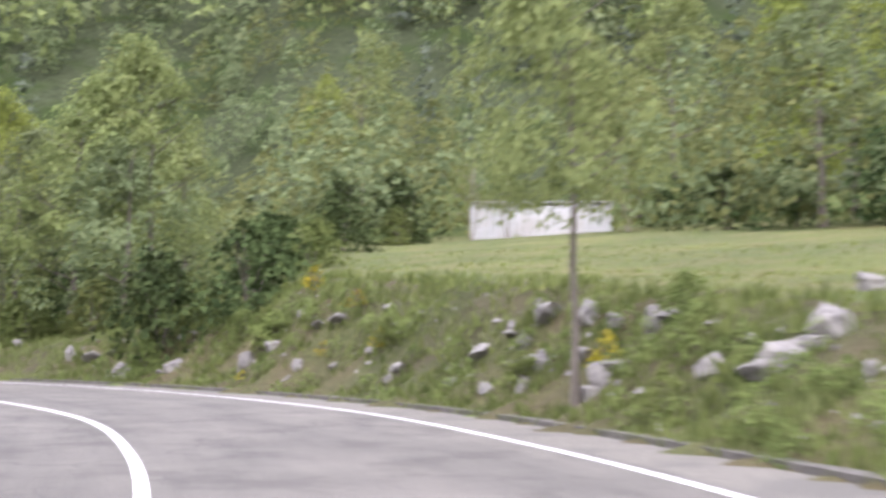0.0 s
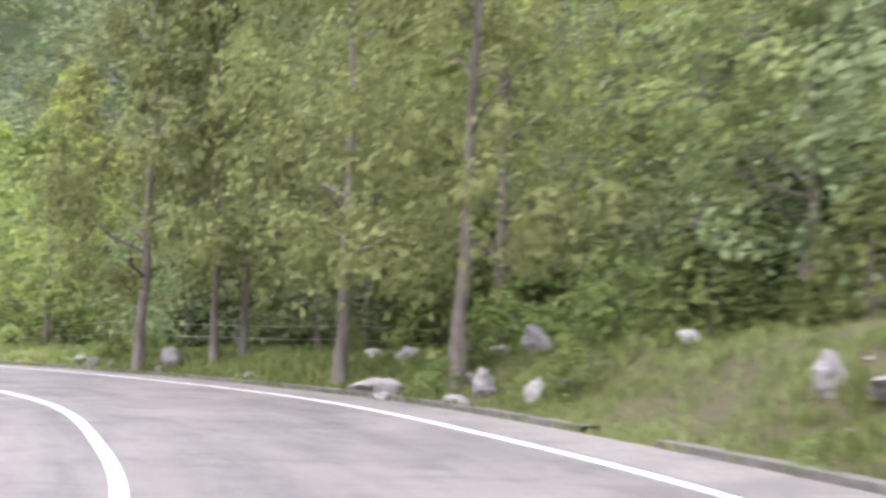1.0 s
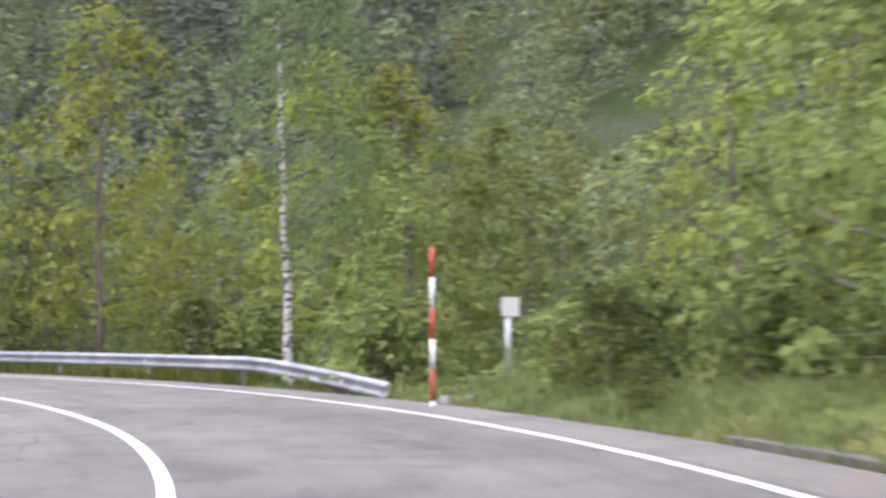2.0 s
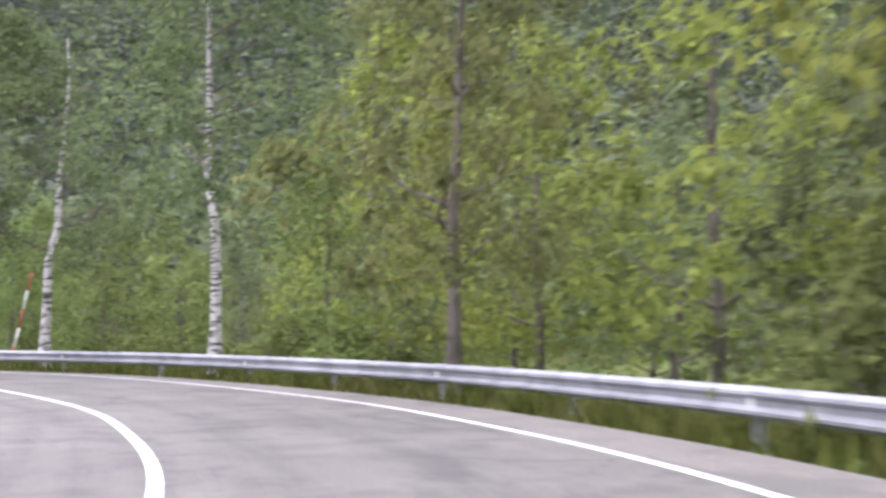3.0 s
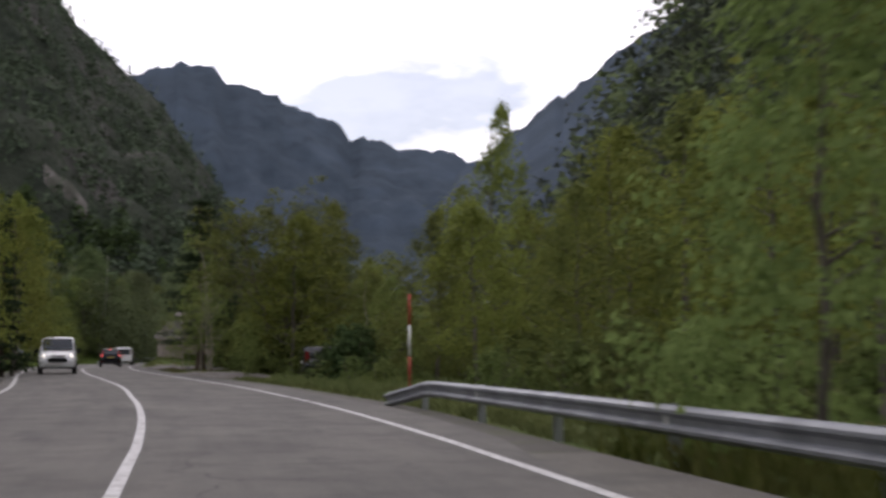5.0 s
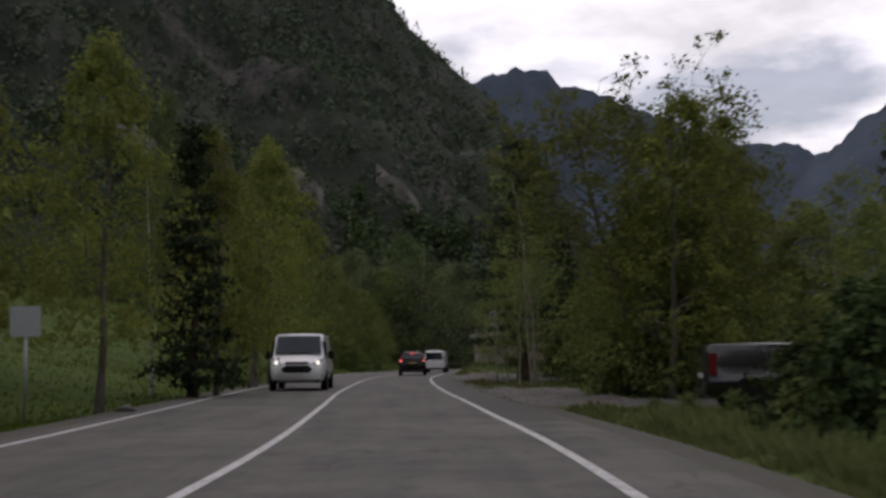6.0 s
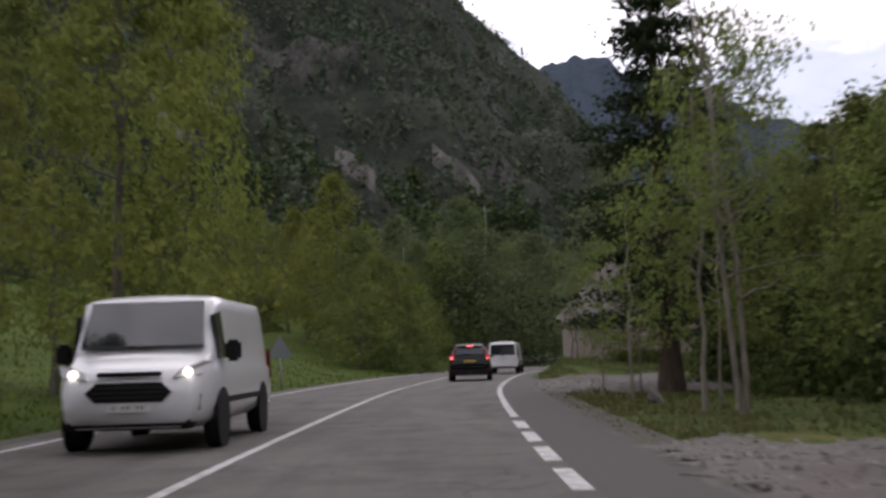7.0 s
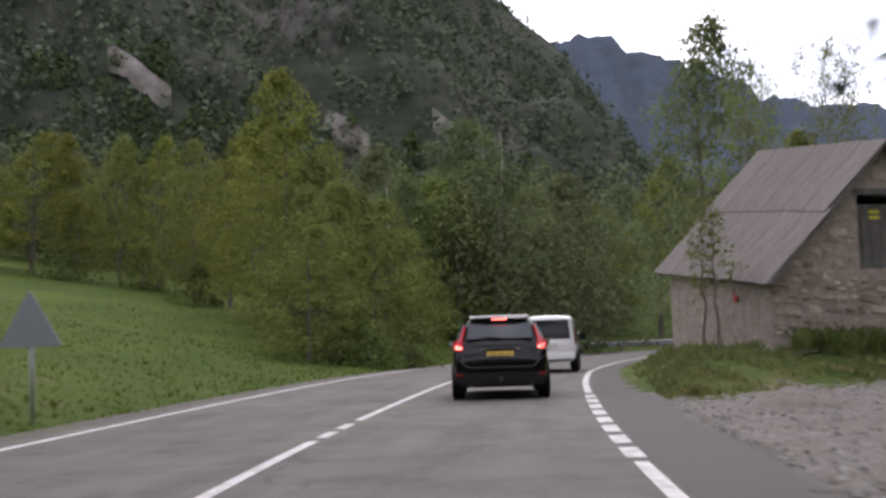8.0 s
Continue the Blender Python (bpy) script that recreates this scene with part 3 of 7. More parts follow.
def slope_sheet(name, skyline, near, far, material, label, seed, rough=0.05, steps=(150, 46)):
    """A mountainside: skyline gives rows of bearing and steepness of its ridge, near and far its distances."""
    skyline = sorted(skyline)
    bs = np.linspace(skyline[0][0], skyline[-1][0], steps[0])
    e = np.interp(bs, [q[0] for q in skyline], [q[1] for q in skyline])
    e = e + np.convolve(np.random.RandomState(seed).normal(0, 0.004, len(bs)), np.ones(3) / 3, "same")
    u = np.linspace(0, 1, steps[1])
    B, U = np.meshgrid(np.radians(bs), u, indexing="ij")
    R = near + (far - near) * U
    X, Y = VIEW[0] - np.sin(B) * R, VIEW[1] + np.cos(B) * R
    Z = (e[:, None] * far + 1.1) * U ** 1.15
    Z = Z + lumps(X, Y, (far - near) * 0.28, seed) * rough * (far - near) * U * (1 - U) * 1.6 + lumps(X, Y, (far - near) * 0.09, seed + 1) * rough * 0.35 * (far - near) * np.sin(U * 3.14)
    Z[:, 0] = -6
    me = grid_mesh(name, X, Y, Z, material)
    tagged(new(name, me), label, "mountain", kind="structure")
    return X, Y, Z


def rocky_slope():
    m, N, L, B = nodes_of("forest_rock_slope")
    a = ramp(N, L, noise_node(N, L, 0.06, 6), [(0.35, (0.030, 0.040, 0.028)), (0.65, (0.060, 0.070, 0.050))])
    face = ramp(N, L, noise_node(N, L, 0.028, 7, 0.7, stretch=(1.0, 1.0, 0.45)), [(0.52, (0, 0, 0)), (0.66, (1, 1, 1))])
    rock_ = ramp(N, L, noise_node(N, L, 0.22, 6, 0.7, stretch=(1.0, 1.0, 0.3)), [(0.35, (0.060, 0.056, 0.053)), (0.7, (0.190, 0.176, 0.164))])
    L.new(mix(N, L, a, rock_, face), B.inputs["Base Color"])
    B.inputs["Roughness"].default_value, B.inputs["Specular IOR Level"].default_value = 0.95, 0.1
    bump(N, L, B, noise_node(N, L, 0.12, 7, 0.7), 1.0, 6.0)
    return m


ROCKY = rocky_slope()
# aerial haze put into the base colour of the far slopes
HAZE_SLOPE = surface("haze_slope", (0.038, 0.052, 0.068), (0.056, 0.073, 0.095), 0.03, 0.95, 0.12, 0.3, 3.0, patch=(0.06, 0.08, 0.107), spec=0.04, patch_scale=0.006)
MA = slope_sheet("mountain", [(207.5, 0.02), (209.5, 0.09), (212, 0.165), (214, 0.207), (215.5, 0.236), (218.3, 0.283), (224, 0.40), (232, 0.5), (245, 0.55), (262, 0.5), (285, 0.4)],
                 230, 620, ROCKY, "steep dark mountainside with rock faces and conifers", 3, 0.07)
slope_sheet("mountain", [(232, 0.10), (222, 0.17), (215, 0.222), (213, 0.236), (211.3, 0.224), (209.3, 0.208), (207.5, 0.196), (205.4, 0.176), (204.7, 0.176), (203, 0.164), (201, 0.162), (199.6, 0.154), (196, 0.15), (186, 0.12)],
            1300, 2100, HAZE_SLOPE, "distant wooded mountain ridge in painted blue haze", 8, 0.04, (220, 40))
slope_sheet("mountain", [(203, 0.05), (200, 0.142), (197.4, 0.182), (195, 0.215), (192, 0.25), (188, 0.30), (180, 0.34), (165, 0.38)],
            420, 1000, HAZE_SLOPE, "steep wooded mountainside across the valley, haze in its blue colour", 14, 0.012)


# ---- trees ----
def leaf_quads(rng, C, size, facing=None, flat=0.35):
    """Pointed leaves at the points C; facing: the way that each leaf's face leans, else any way."""
    n = len(C)
    if facing is None:
        a = rng.normal(size=(n, 3))
        a[:, 2] *= flat
        b = np.cross(a, rng.normal(size=(n, 3)))
    else:
        a = np.cross(facing, rng.normal(size=(n, 3)))
        b = np.cross(facing, a)
    a /= np.linalg.norm(a, axis=1)[:, None] + 1e-9
    b /= np.linalg.norm(b, axis=1)[:, None] + 1e-9
    s = size * rng.uniform(0.6, 1.35, (n, 1))
    return np.stack([C - a * s, C + a * s * 0.45 + b * s * 0.75, C + a * s * 0.6 - b * s * 0.6], 1)


def crown(rng, height, base, radius, clumps, leaves, size, top=0.55, clump_r=0.125, hollow=0.42, low=0.55):
    """Leaves of a crown made of many sprays, with an uneven outline and gaps; they face outwards and up."""
    pts, face = [], []
    lean = rng.uniform(-0.12, 0.12, 2)
    turn = rng.uniform(0, 6.283)
    for k in range(clumps):
        v = rng.uniform(0, 1)
        prof = math.sin(math.pi * min(1, v * 0.92 + 0.08) ** top) ** 0.7
        prof = max(prof, low * (1 - v) * 0.9)
        ang = rng.uniform(0, 6.283)
        lob = 1 + 0.30 * math.sin(ang * 3 + v * 9 + turn) + 0.17 * math.sin(ang * 7 + v * 13 + turn * 2)
        r = radius * prof * lob * math.sqrt(rng.uniform(hollow, 1))
        out = np.array([math.cos(ang), math.sin(ang), 0.0])
        c = out * r + np.array([lean[0] * v * height, lean[1] * v * height, base + (height - base) * v])
        cr = clump_r * radius * rng.uniform(0.55, 1.5)
        m = max(3, int(leaves * rng.uniform(0.6, 1.4)))
        q = rng.normal(size=(m, 3))
        pts.append(c + q * (cr, cr, cr * 0.6) - np.array([0, 0, 0.25 * cr]) * (q[:, :1] ** 2 + q[:, 1:2] ** 2))
        face.append(q * 0.45 + out * 0.55 * prof + np.array([0, 0, 0.35 + 0.5 * v]) + rng.normal(0, 0.42, (m, 3)))
    return leaf_quads(rng, np.concatenate(pts), size, np.concatenate(face))


def trunk_mesh(name, rng, height, r0, material, crown_base, limbs=7, bend=0.25, limb_len=2.2, sides=9, r_top=0.15, up=0.5, twin=False, limb_material=None):
    bm = bmesh.new()

    def stem(x0, lean, hh, rr):
        p, n = Vector((x0, 0, -0.25)), 9
        pts = [p]
        for k in range(1, n + 1):
            p = Vector((x0 + lean[0] * k / n * hh + rng.uniform(-1, 1) * bend * 0.35, lean[1] * k / n * hh + rng.uniform(-1, 1) * bend * 0.35, hh * k / n))
            pts.append(p)
        for k in range(n):
            f0, f1 = 1 - k / n * (1 - r_top), 1 - (k + 1) / n * (1 - r_top)
            flare = 1.5 if k == 0 else 1.0
            tube(bm, pts[k], pts[k + 1], rr * f0 * flare, rr * f1, sides, cap=False)
        return pts

    stems = [stem(0, (rng.uniform(-0.04, 0.04), rng.uniform(-0.04, 0.04)), height, r0)]
    if twin:
        stems.append(stem(r0 * 2.0, (rng.uniform(0.06, 0.11), rng.uniform(-0.05, 0.05)), height * 0.85, r0 * 0.75))
    count = len(bm.faces)
    for pts in stems:
        for k in range(limbs):
            v = rng.uniform(crown_base / height, 0.92)
            i = min(int(v * 9), 8)
            a = pts[i].lerp(pts[i + 1], v * 9 - i)
            ang = rng.uniform(0, 6.283)
            ln = limb_len * rng.uniform(0.5, 1.1) * (1.15 - 0.6 * v)
            m = a + Vector((math.cos(ang) * ln * 0.5, math.sin(ang) * ln * 0.5, ln * up * 0.35))
            e = a + Vector((math.cos(ang + 0.3) * ln, math.sin(ang + 0.3) * ln, ln * up))
            rr = r0 * 0.36 * (1.1 - 0.7 * v)
            tube(bm, a, m, rr, rr * 0.7, 6, False)
            tube(bm, m, e, rr * 0.7, rr * 0.25, 5, False)
            e2 = m + Vector((math.cos(ang - 0.6) * ln * 0.5, math.sin(ang - 0.6) * ln * 0.5, ln * up * 0.6))
            tube(bm, m, e2, rr * 0.45, rr * 0.15, 5, False)
    if limb_material:
        for f in list(bm.faces)[count:]:
            f.material_index = 1
    me = bpy.data.meshes.new(name)
    bm.to_mesh(me)
    bm.free()
    me.materials.append(material)
    if limb_material:
        me.materials.append(limb_material)
    me.polygons.foreach_set("use_smooth", [True] * len(me.polygons))
    return me


def pine_quads(rng, height, base, radius, layers=15, per=9, tufts=15, size=0.34):
    """Needle tufts on whorled, drooping branches."""
    pts = []
    for k in range(layers):
        v = (k + rng.uniform(0, 0.7)) / layers
        z = base + (height - base) * v
        reach = radius * (1 - v) ** 0.8 * rng.uniform(0.75, 1.1) + 0.15
        for j in range(max(4, int(per * (1 - 0.4 * v)))):
            ang = rng.uniform(0, 6.283)
            ln = reach * rng.uniform(0.45, 1.1)
            u = np.sqrt(rng.uniform(0.12, 1, tufts))
            p = np.stack([np.cos(ang) * ln * u, np.sin(ang) * ln * u, z - 0.22 * ln * u + 0.1 * ln * u * u], 1)
            pts.append(p + rng.normal(size=p.shape) * (0.16 + 0.05 * radius, 0.16 + 0.05 * radius, 0.10))
    return leaf_quads(rng, np.concatenate(pts), size, None, 0.3)


def tree_kind(seed, height, base, radius, clumps, leaves, size, leaf, bark, r0, limbs=8, limb_len=None, twin=False, **kw):
    rng = np.random.RandomState(seed)
    return (trunk_mesh("trunk", rng, height * 0.93, r0, bark, base, limbs, 0.25, limb_len or radius * 0.8, twin=twin, limb_material=BARK if bark == BARK_BIRCH else None),
            quads_mesh("crown", crown(rng, height, base, radius, clumps, leaves, size, **kw), leaf))


def pine_kind(seed, height, base, radius, **kw):
    rng = np.random.RandomState(seed)
    return (trunk_mesh("trunk", rng, height * 0.97, height * 0.017 + 0.05, BARK_PINE, base, 10, 0.15, radius * 0.8, up=-0.1),
            quads_mesh("crown", pine_quads(rng, height, base, radius, **kw), NEEDLES))


def plant(kind, x, y, label, category="tree", name="tree", scale=1.0, rz=0.0, group="", dz=0.0, tall=1.0):
    e = new(name)
    e.matrix_basis = pose(x, y, gz(x, y) - 0.05 + dz, 0, 0, rz) @ Matrix.Diagonal((scale, scale, scale * tall, 1))
    hang("trunk", kind[0], None, e)
    hang("crown", kind[1], None, e)
    return tagged(e, label, category, group)


ASH = [tree_kind(21 + k, 11, 2.2, 2.9, 150, 52, 0.106, LEAF_YELLOW, BARK, 0.15, 12, 2.6, clump_r=0.105) for k in range(3)]
MAPLE = [tree_kind(31 + k, 9, 1.0, 3.1, 150, 52, 0.108, LEAF_GREEN, BARK, 0.14, 9, 2.4, low=0.8, clump_r=0.11) for k in range(3)]
BRIGHT = [tree_kind(41 + k, 8, 0.5, 2.6, 140, 52, 0.102, LEAF_BRIGHT, BARK, 0.12, 8, 2.0, low=0.85) for k in range(2)]
BIRCH = [tree_kind(51 + k, 11, 3.4, 2.4, 190, 38, 0.085, LEAF_BIRCH, BARK_BIRCH, 0.13, 16, 2.4, low=0.5, hollow=0.6) for k in range(2)]
SAPLING = [tree_kind(61 + k, 6.5, 1.6, 1.25, 90, 26, 0.062, LEAF_GREEN, BARK_PALE, 0.05, 9, 1.1) for k in range(2)]
PINE = [pine_kind(71 + k, 12, 2.2, 3.1, layers=20, per=11, tufts=130, size=0.082) for k in range(2)]
SPRUCE = [pine_kind(81 + k, 9, 0.5, 2.0, layers=20, per=9, tufts=40, size=0.13) for k in range(2)]
ASH_LIGHT = [tree_kind(22 + k, 11, 2.2, 2.9, 95, 35, 0.135, LEAF_YELLOW, BARK, 0.15, 9, 2.6) for k in range(3)]
MAPLE_LIGHT = [tree_kind(32 + k, 9, 1.0, 3.1, 95, 35, 0.14, LEAF_GREEN, BARK, 0.14, 7, 2.4, low=0.8) for k in range(3)]
BRIGHT_LIGHT = [tree_kind(42 + k, 8, 0.5, 2.6, 90, 35, 0.13, LEAF_BRIGHT, BARK, 0.12, 7, 2.0, low=0.85) for k in range(2)]


def leafed(kinds, leaf):
    """The same trees in another leaf, greyed to stand for glare."""
    out = []
    for trunk, crown_ in kinds:
        me = crown_.copy()
        me.materials[0] = leaf
        out.append((trunk, me))
    return out


rnd = random.Random(5)

# ---- planting ----
S_A, S_B, S_C, S_D, S_E = S_OF(23, 17), S_OF(-3, 34), S_OF(-35, 29), S_OF(-55, -10), S_OF(-45, -37)
def branchy_kind(seed, height, base, radius, stems, limbs, leaves, size, leaf, bark, r0):
    """A forked tree whose limbs, branches and twigs show between thin foliage."""
    rng = np.random.RandomState(seed)
    bm, pts = bmesh.new(), []

    def shoot(a, way, length, r, steps, sag, wander=0.16):
        """A bent branch; gives back the points along it."""
        line = [a]
        for k in range(steps):
            way = (way + Vector(rng.normal(0, wander, 3)) + Vector((0, 0, sag))).normalized()
            line.append(line[-1] + way * (length / steps))
            tube(bm, line[-2], line[-1], r * (1 - 0.8 * k / steps), r * (1 - 0.8 * (k + 1) / steps), 7 if r > 0.03 else 4, False)
        return line

    for q in range(stems):
        turn = 6.283 * q / stems + rng.uniform(-0.4, 0.4)
        lean = 0.07 if stems == 1 else rng.uniform(0.06, 0.14)
        line = shoot(Vector((math.cos(turn) * r0 * (stems - 1), math.sin(turn) * r0 * (stems - 1), -0.25)), Vector((math.cos(turn) * lean, math.sin(turn) * lean, 1)).normalized(), height * rng.uniform(0.82, 0.95), r0, 9, 0.05, 0.06)
        for k in range(limbs):
            v = rng.uniform(base / height, 0.97)
            i = min(int(v * 9), 8)
            a = line[i].lerp(line[i + 1], v * 9 - i)
            ang = rng.uniform(0, 6.283)
            reach = radius * (1.05 - 0.65 * v) * rng.uniform(0.6, 1.1)
            limb = shoot(a, Vector((math.cos(ang), math.sin(ang), rng.uniform(0.3, 0.9))).normalized(), reach * 1.15, r0 * 0.34 * (1.2 - 0.8 * v), 4, 0.0)
            for b in range(5):
                c = limb[rng.randint(1, 5)]
                out = (Vector((math.cos(ang), math.sin(ang), 0.3)) + Vector(rng.normal(0, 0.6, 3))).normalized()
                branch = shoot(c, out, reach * rng.uniform(0.22, 0.42), r0 * 0.1, 2, 0.02)
                for t in range(3):
                    twig = shoot(branch[1 + (t > 0)], (out + Vector(rng.normal(0, 0.7, 3))).normalized(), 0.35 * rng.uniform(0.6, 1.3), r0 * 0.045, 1, 0.0)
                    pts.append(np.array(twig[-1]) + rng.normal(0, 0.13, (leaves, 3)))
    me = bpy.data.meshes.new("trunk")
    bm.to_mesh(me)
    bm.free()
    me.materials.append(bark)
    me.polygons.foreach_set("use_smooth", [True] * len(me.polygons))
    return me, quads_mesh("crown", leaf_quads(rng, np.concatenate(pts), size), leaf)


LIMBED = [branchy_kind(98 + k, 10.5, 3.0, 4.3, 3, 21, 14, 0.085, LEAF_GREEN, BARK, 0.12) for k in range(1)]
SPARSE = [branchy_kind(91 + k, 11, 2.8, 3.0, 2, 16, 9, 0.072, LEAF_GREEN, BARK_PALE, 0.10) for k in range(3)]
ALDER = [tree_kind(35 + k, 9, 0.8, 3.0, 110, 50, 0.12, LEAF_DULL_VEIL, BARK, 0.14, 8, 2.4, low=0.8) for k in range(2)]
TALL = {"ash": (ASH, 11, 2.9, "slender broadleaf tree with fresh yellow-green leaves"), "maple": (MAPLE, 9, 3.1, "rounded broadleaf tree with mid-green leaves"),
        "bright": (BRIGHT, 8, 2.6, "bushy broadleaf tree with bright green leaves"), "birch": (BIRCH, 11, 2.4, "birch with white peeling bark and fine leaves"),
        "sapling": (SAPLING, 6.5, 1.25, "thin young tree with sparse green leaves"), "spruce": (SPRUCE, 9, 2.0, "dark green spruce with drooping branches"),
        "alder": (ALDER, 9, 3.0, "broad tree with dull dark green leaves"),
        "pine": (PINE, 12, 2.9, "tall dark pine with whorled branches"), "limbed": (LIMBED, 10.5, 3.2, "tall tree with spreading limbs seen through its leaves"), "sparse": (SPARSE, 11, 3.0, "forked tree with pale bark and thin foliage")}


LONE = [tree_kind(95, 11, 5.2, 2.6, 130, 30, 0.14, LEAF_PALE_VEIL, BARK, 0.14, 12, 2.2, clump_r=0.15)]
TALL["bare"] = ([tree_kind(66 + k, 6.5, 2.6, 1.0, 60, 14, 0.075, LEAF_PALE_VEIL, BARK, 0.07, 14, 1.2) for k in range(2)], 6.5, 1.0, "thin young tree with sparse pale leaves against the barn wall")
TALL["lone"] = (LONE, 11, 2.6, "slim single tree with a light crown and bare stem")
# ash and maple again, with the glare veil in their leaf colour
TALL["veiled_ash"] = (leafed(ASH, LEAF_PALE_VEIL), 11, 2.9, "slender broadleaf tree with pale grey-green leaves")
TALL["veiled_ash_light"] = (leafed(ASH_LIGHT, LEAF_PALE_VEIL), *TALL["veiled_ash"][1:])
TALL["veiled_maple"] = (leafed(MAPLE, LEAF_DULL_VEIL), 9, 3.1, "rounded broadleaf tree with dull green leaves")
TALL["veiled_maple_light"] = (leafed(MAPLE_LIGHT, LEAF_DULL_VEIL), *TALL["veiled_maple"][1:])
TALL["ash_light"], TALL["maple_light"], TALL["bright_light"] = (ASH_LIGHT, *TALL["ash"][1:]), (MAPLE_LIGHT, *TALL["maple"][1:]), (BRIGHT_LIGHT, *TALL["bright"][1:])


def near_road(x, y, lo):
    s, d = station([x], [y])
    return -LEFT_LANE - lo < d[0] < right_lane(s[0]) + lo


PLANTED = []


def meadow_gap(x, y):
    """True in the open gap between the trees beside the straight and the meadow."""
    u, v = (x + 21.0) * 0.80 - (y + 66.0) * 0.60, (x + 21.0) * 0.60 + (y + 66.0) * 0.80
    return 0 < u < 48 and abs(v) < 3.6


def open_field(x, y):
    """True on the field above the bank and round the shed, where no tree stands."""
    x, y = np.asarray(x, float), np.asarray(y, float)
    s, d = station(x, y)
    field = (in_field(x, y) > 0.12) & (d - right_lane(s) < 31) & (s < S_EDGE + 80)
    u = np.clip(((x - 4.0) * -15.7 + (y - 50.0) * 26.4) / (15.7 ** 2 + 26.4 ** 2), 0, 1.08)
    return field | (np.hypot(x - 4.0 + 15.7 * u, y - 50.0 - 26.4 * u) < 4.4)



def grow(kind, x, y, top, half, group="roadside woods"):
    """A tree of that kind whose crown reaches the height top and is half wide from its stem."""
    kinds, h0, r0, label = TALL[kind]
    h = top - gz(x, y)
    e = plant(rnd.choice(kinds), x, y, label, scale=max(half / r0, (0.3 if kind in ("sapling", "bare") else 0.55) * h / h0), rz=rnd.uniform(0, 360), group=group)
    e.scale.z = h / h0
    PLANTED.append((x, y))


def belt(s0, s1, d0, d1, count, kinds, gap=2.2, scale=(0.8, 1.15), side=1, group="roadside woods"):
    """Trees strewn between two stations and two distances from the road's edge."""
    done, tries = 0, 0
    while done < count and tries < count * 30:
        tries += 1
        s, o = rnd.uniform(s0, s1), rnd.uniform(d0, d1)
        x, y = along(s, (right_lane(s) + o) if side > 0 else -(LEFT_LANE + o))
        if near_road(x, y, d0 * 0.9) or meadow_gap(x, y) or open_field([x], [y])[0] or any((x - a) ** 2 + (y - b) ** 2 < gap * gap for a, b in PLANTED):
            continue
        done += 1
        kinds_, h0, r0, label = TALL[rnd.choice(kinds)]
        PLANTED.append((x, y))
        plant(rnd.choice(kinds_), x, y, label, scale=rnd.uniform(*scale), rz=rnd.uniform(0, 360), tall=rnd.uniform(0.9, 1.12), group=group)


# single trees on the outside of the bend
for kind, x, y, top, half in [("lone", 15.45, 32.6, 6.4, 1.15), ("veiled_ash", -27.1, 38.6, 11.5, 2.6), ("veiled_ash", -25.9, 40.1, 11.5, 1.8), ("veiled_ash", -26.4, 40.9, 12, 2.0), ("veiled_ash", -19.5, 41.0, 11, 2.4),
                              ("veiled_ash", -15.2, 41.5, 11, 2.4), ("birch", -46.8, 26.9, 10, 1.7), ("birch", -61.4, -5.2, 12.5, 3.0), ("birch", -60.7, -13.1, 10.5, 3.0), ("veiled_ash", -59.2, 5.8, 11, 2.6),
                              ("bright", -62.0, -27.0, 6.8, 2.4), ("bright", -63.2, -19.4, 5.6, 1.6), ("bright", -61.6, -17.6, 4.8, 1.3), ("bright", -58.5, -29.2, 7.3, 2.1), ("veiled_ash", -53.4, -36.9, 7.2, 1.9), ("bright", -49.5, -44.2, 6.9, 1.6)]:
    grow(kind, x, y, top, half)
# trees beside the straight, inside
for kind, x, y, top, half in [("ash", -0.4, -90.6, 9.8, 2.4), ("ash", -13.2, -72.8, 8.6, 1.9), ("spruce", -8.0, -80.4, 8.4, 1.5), ("birch", -5.2, -81.2, 9.9, 1.2), ("maple", 8.4, -95.2, 11.3, 2.4), ("ash", 4.2, -96.1, 11.5, 1.7), ("bright", 5.6, -95.4, 6.0, 1.8),
                              ("ash", -2.9, -75.6, 9.7, 2.7), ("ash", -7.3, -82.0, 8.6, 2.0), ("ash", -8.1, -70.6, 10.2, 2.4), ("maple", -19, -62, 9.0, 2.6), ("ash", -12, -66, 10, 2.6)]:
    grow(kind, x, y, top, half, "trees along the straight")
# the other side of the straight
for kind, x, y, top, half in [("sparse", -14.6, -97.2, 10.5, 2.2), ("ash", -21.2, -89.4, 7.8, 1.8), ("maple", -27.4, -84.2, 4.6, 1.5), ("ash", -29.3, -91.9, 13.8, 1.8),
                              ("maple", -34.4, -71.5, 5.9, 1.7), ("ash", -37.0, -68.4, 6.0, 1.7), ("maple", -41.5, -63.8, 5.7, 1.5), ("ash", -40.9, -69.6, 8.3, 1.9), ("sapling", -28.0, -79.4, 5.1, 1.2),
                              ("maple", -20.4, -85.8, 5.0, 1.6), ("maple", -25.0, -88.0, 5.0, 1.8), ("ash", -18.7, -96.7, 9.8, 2.2)]:
    grow(kind, x, y, top, half, "trees along the straight")
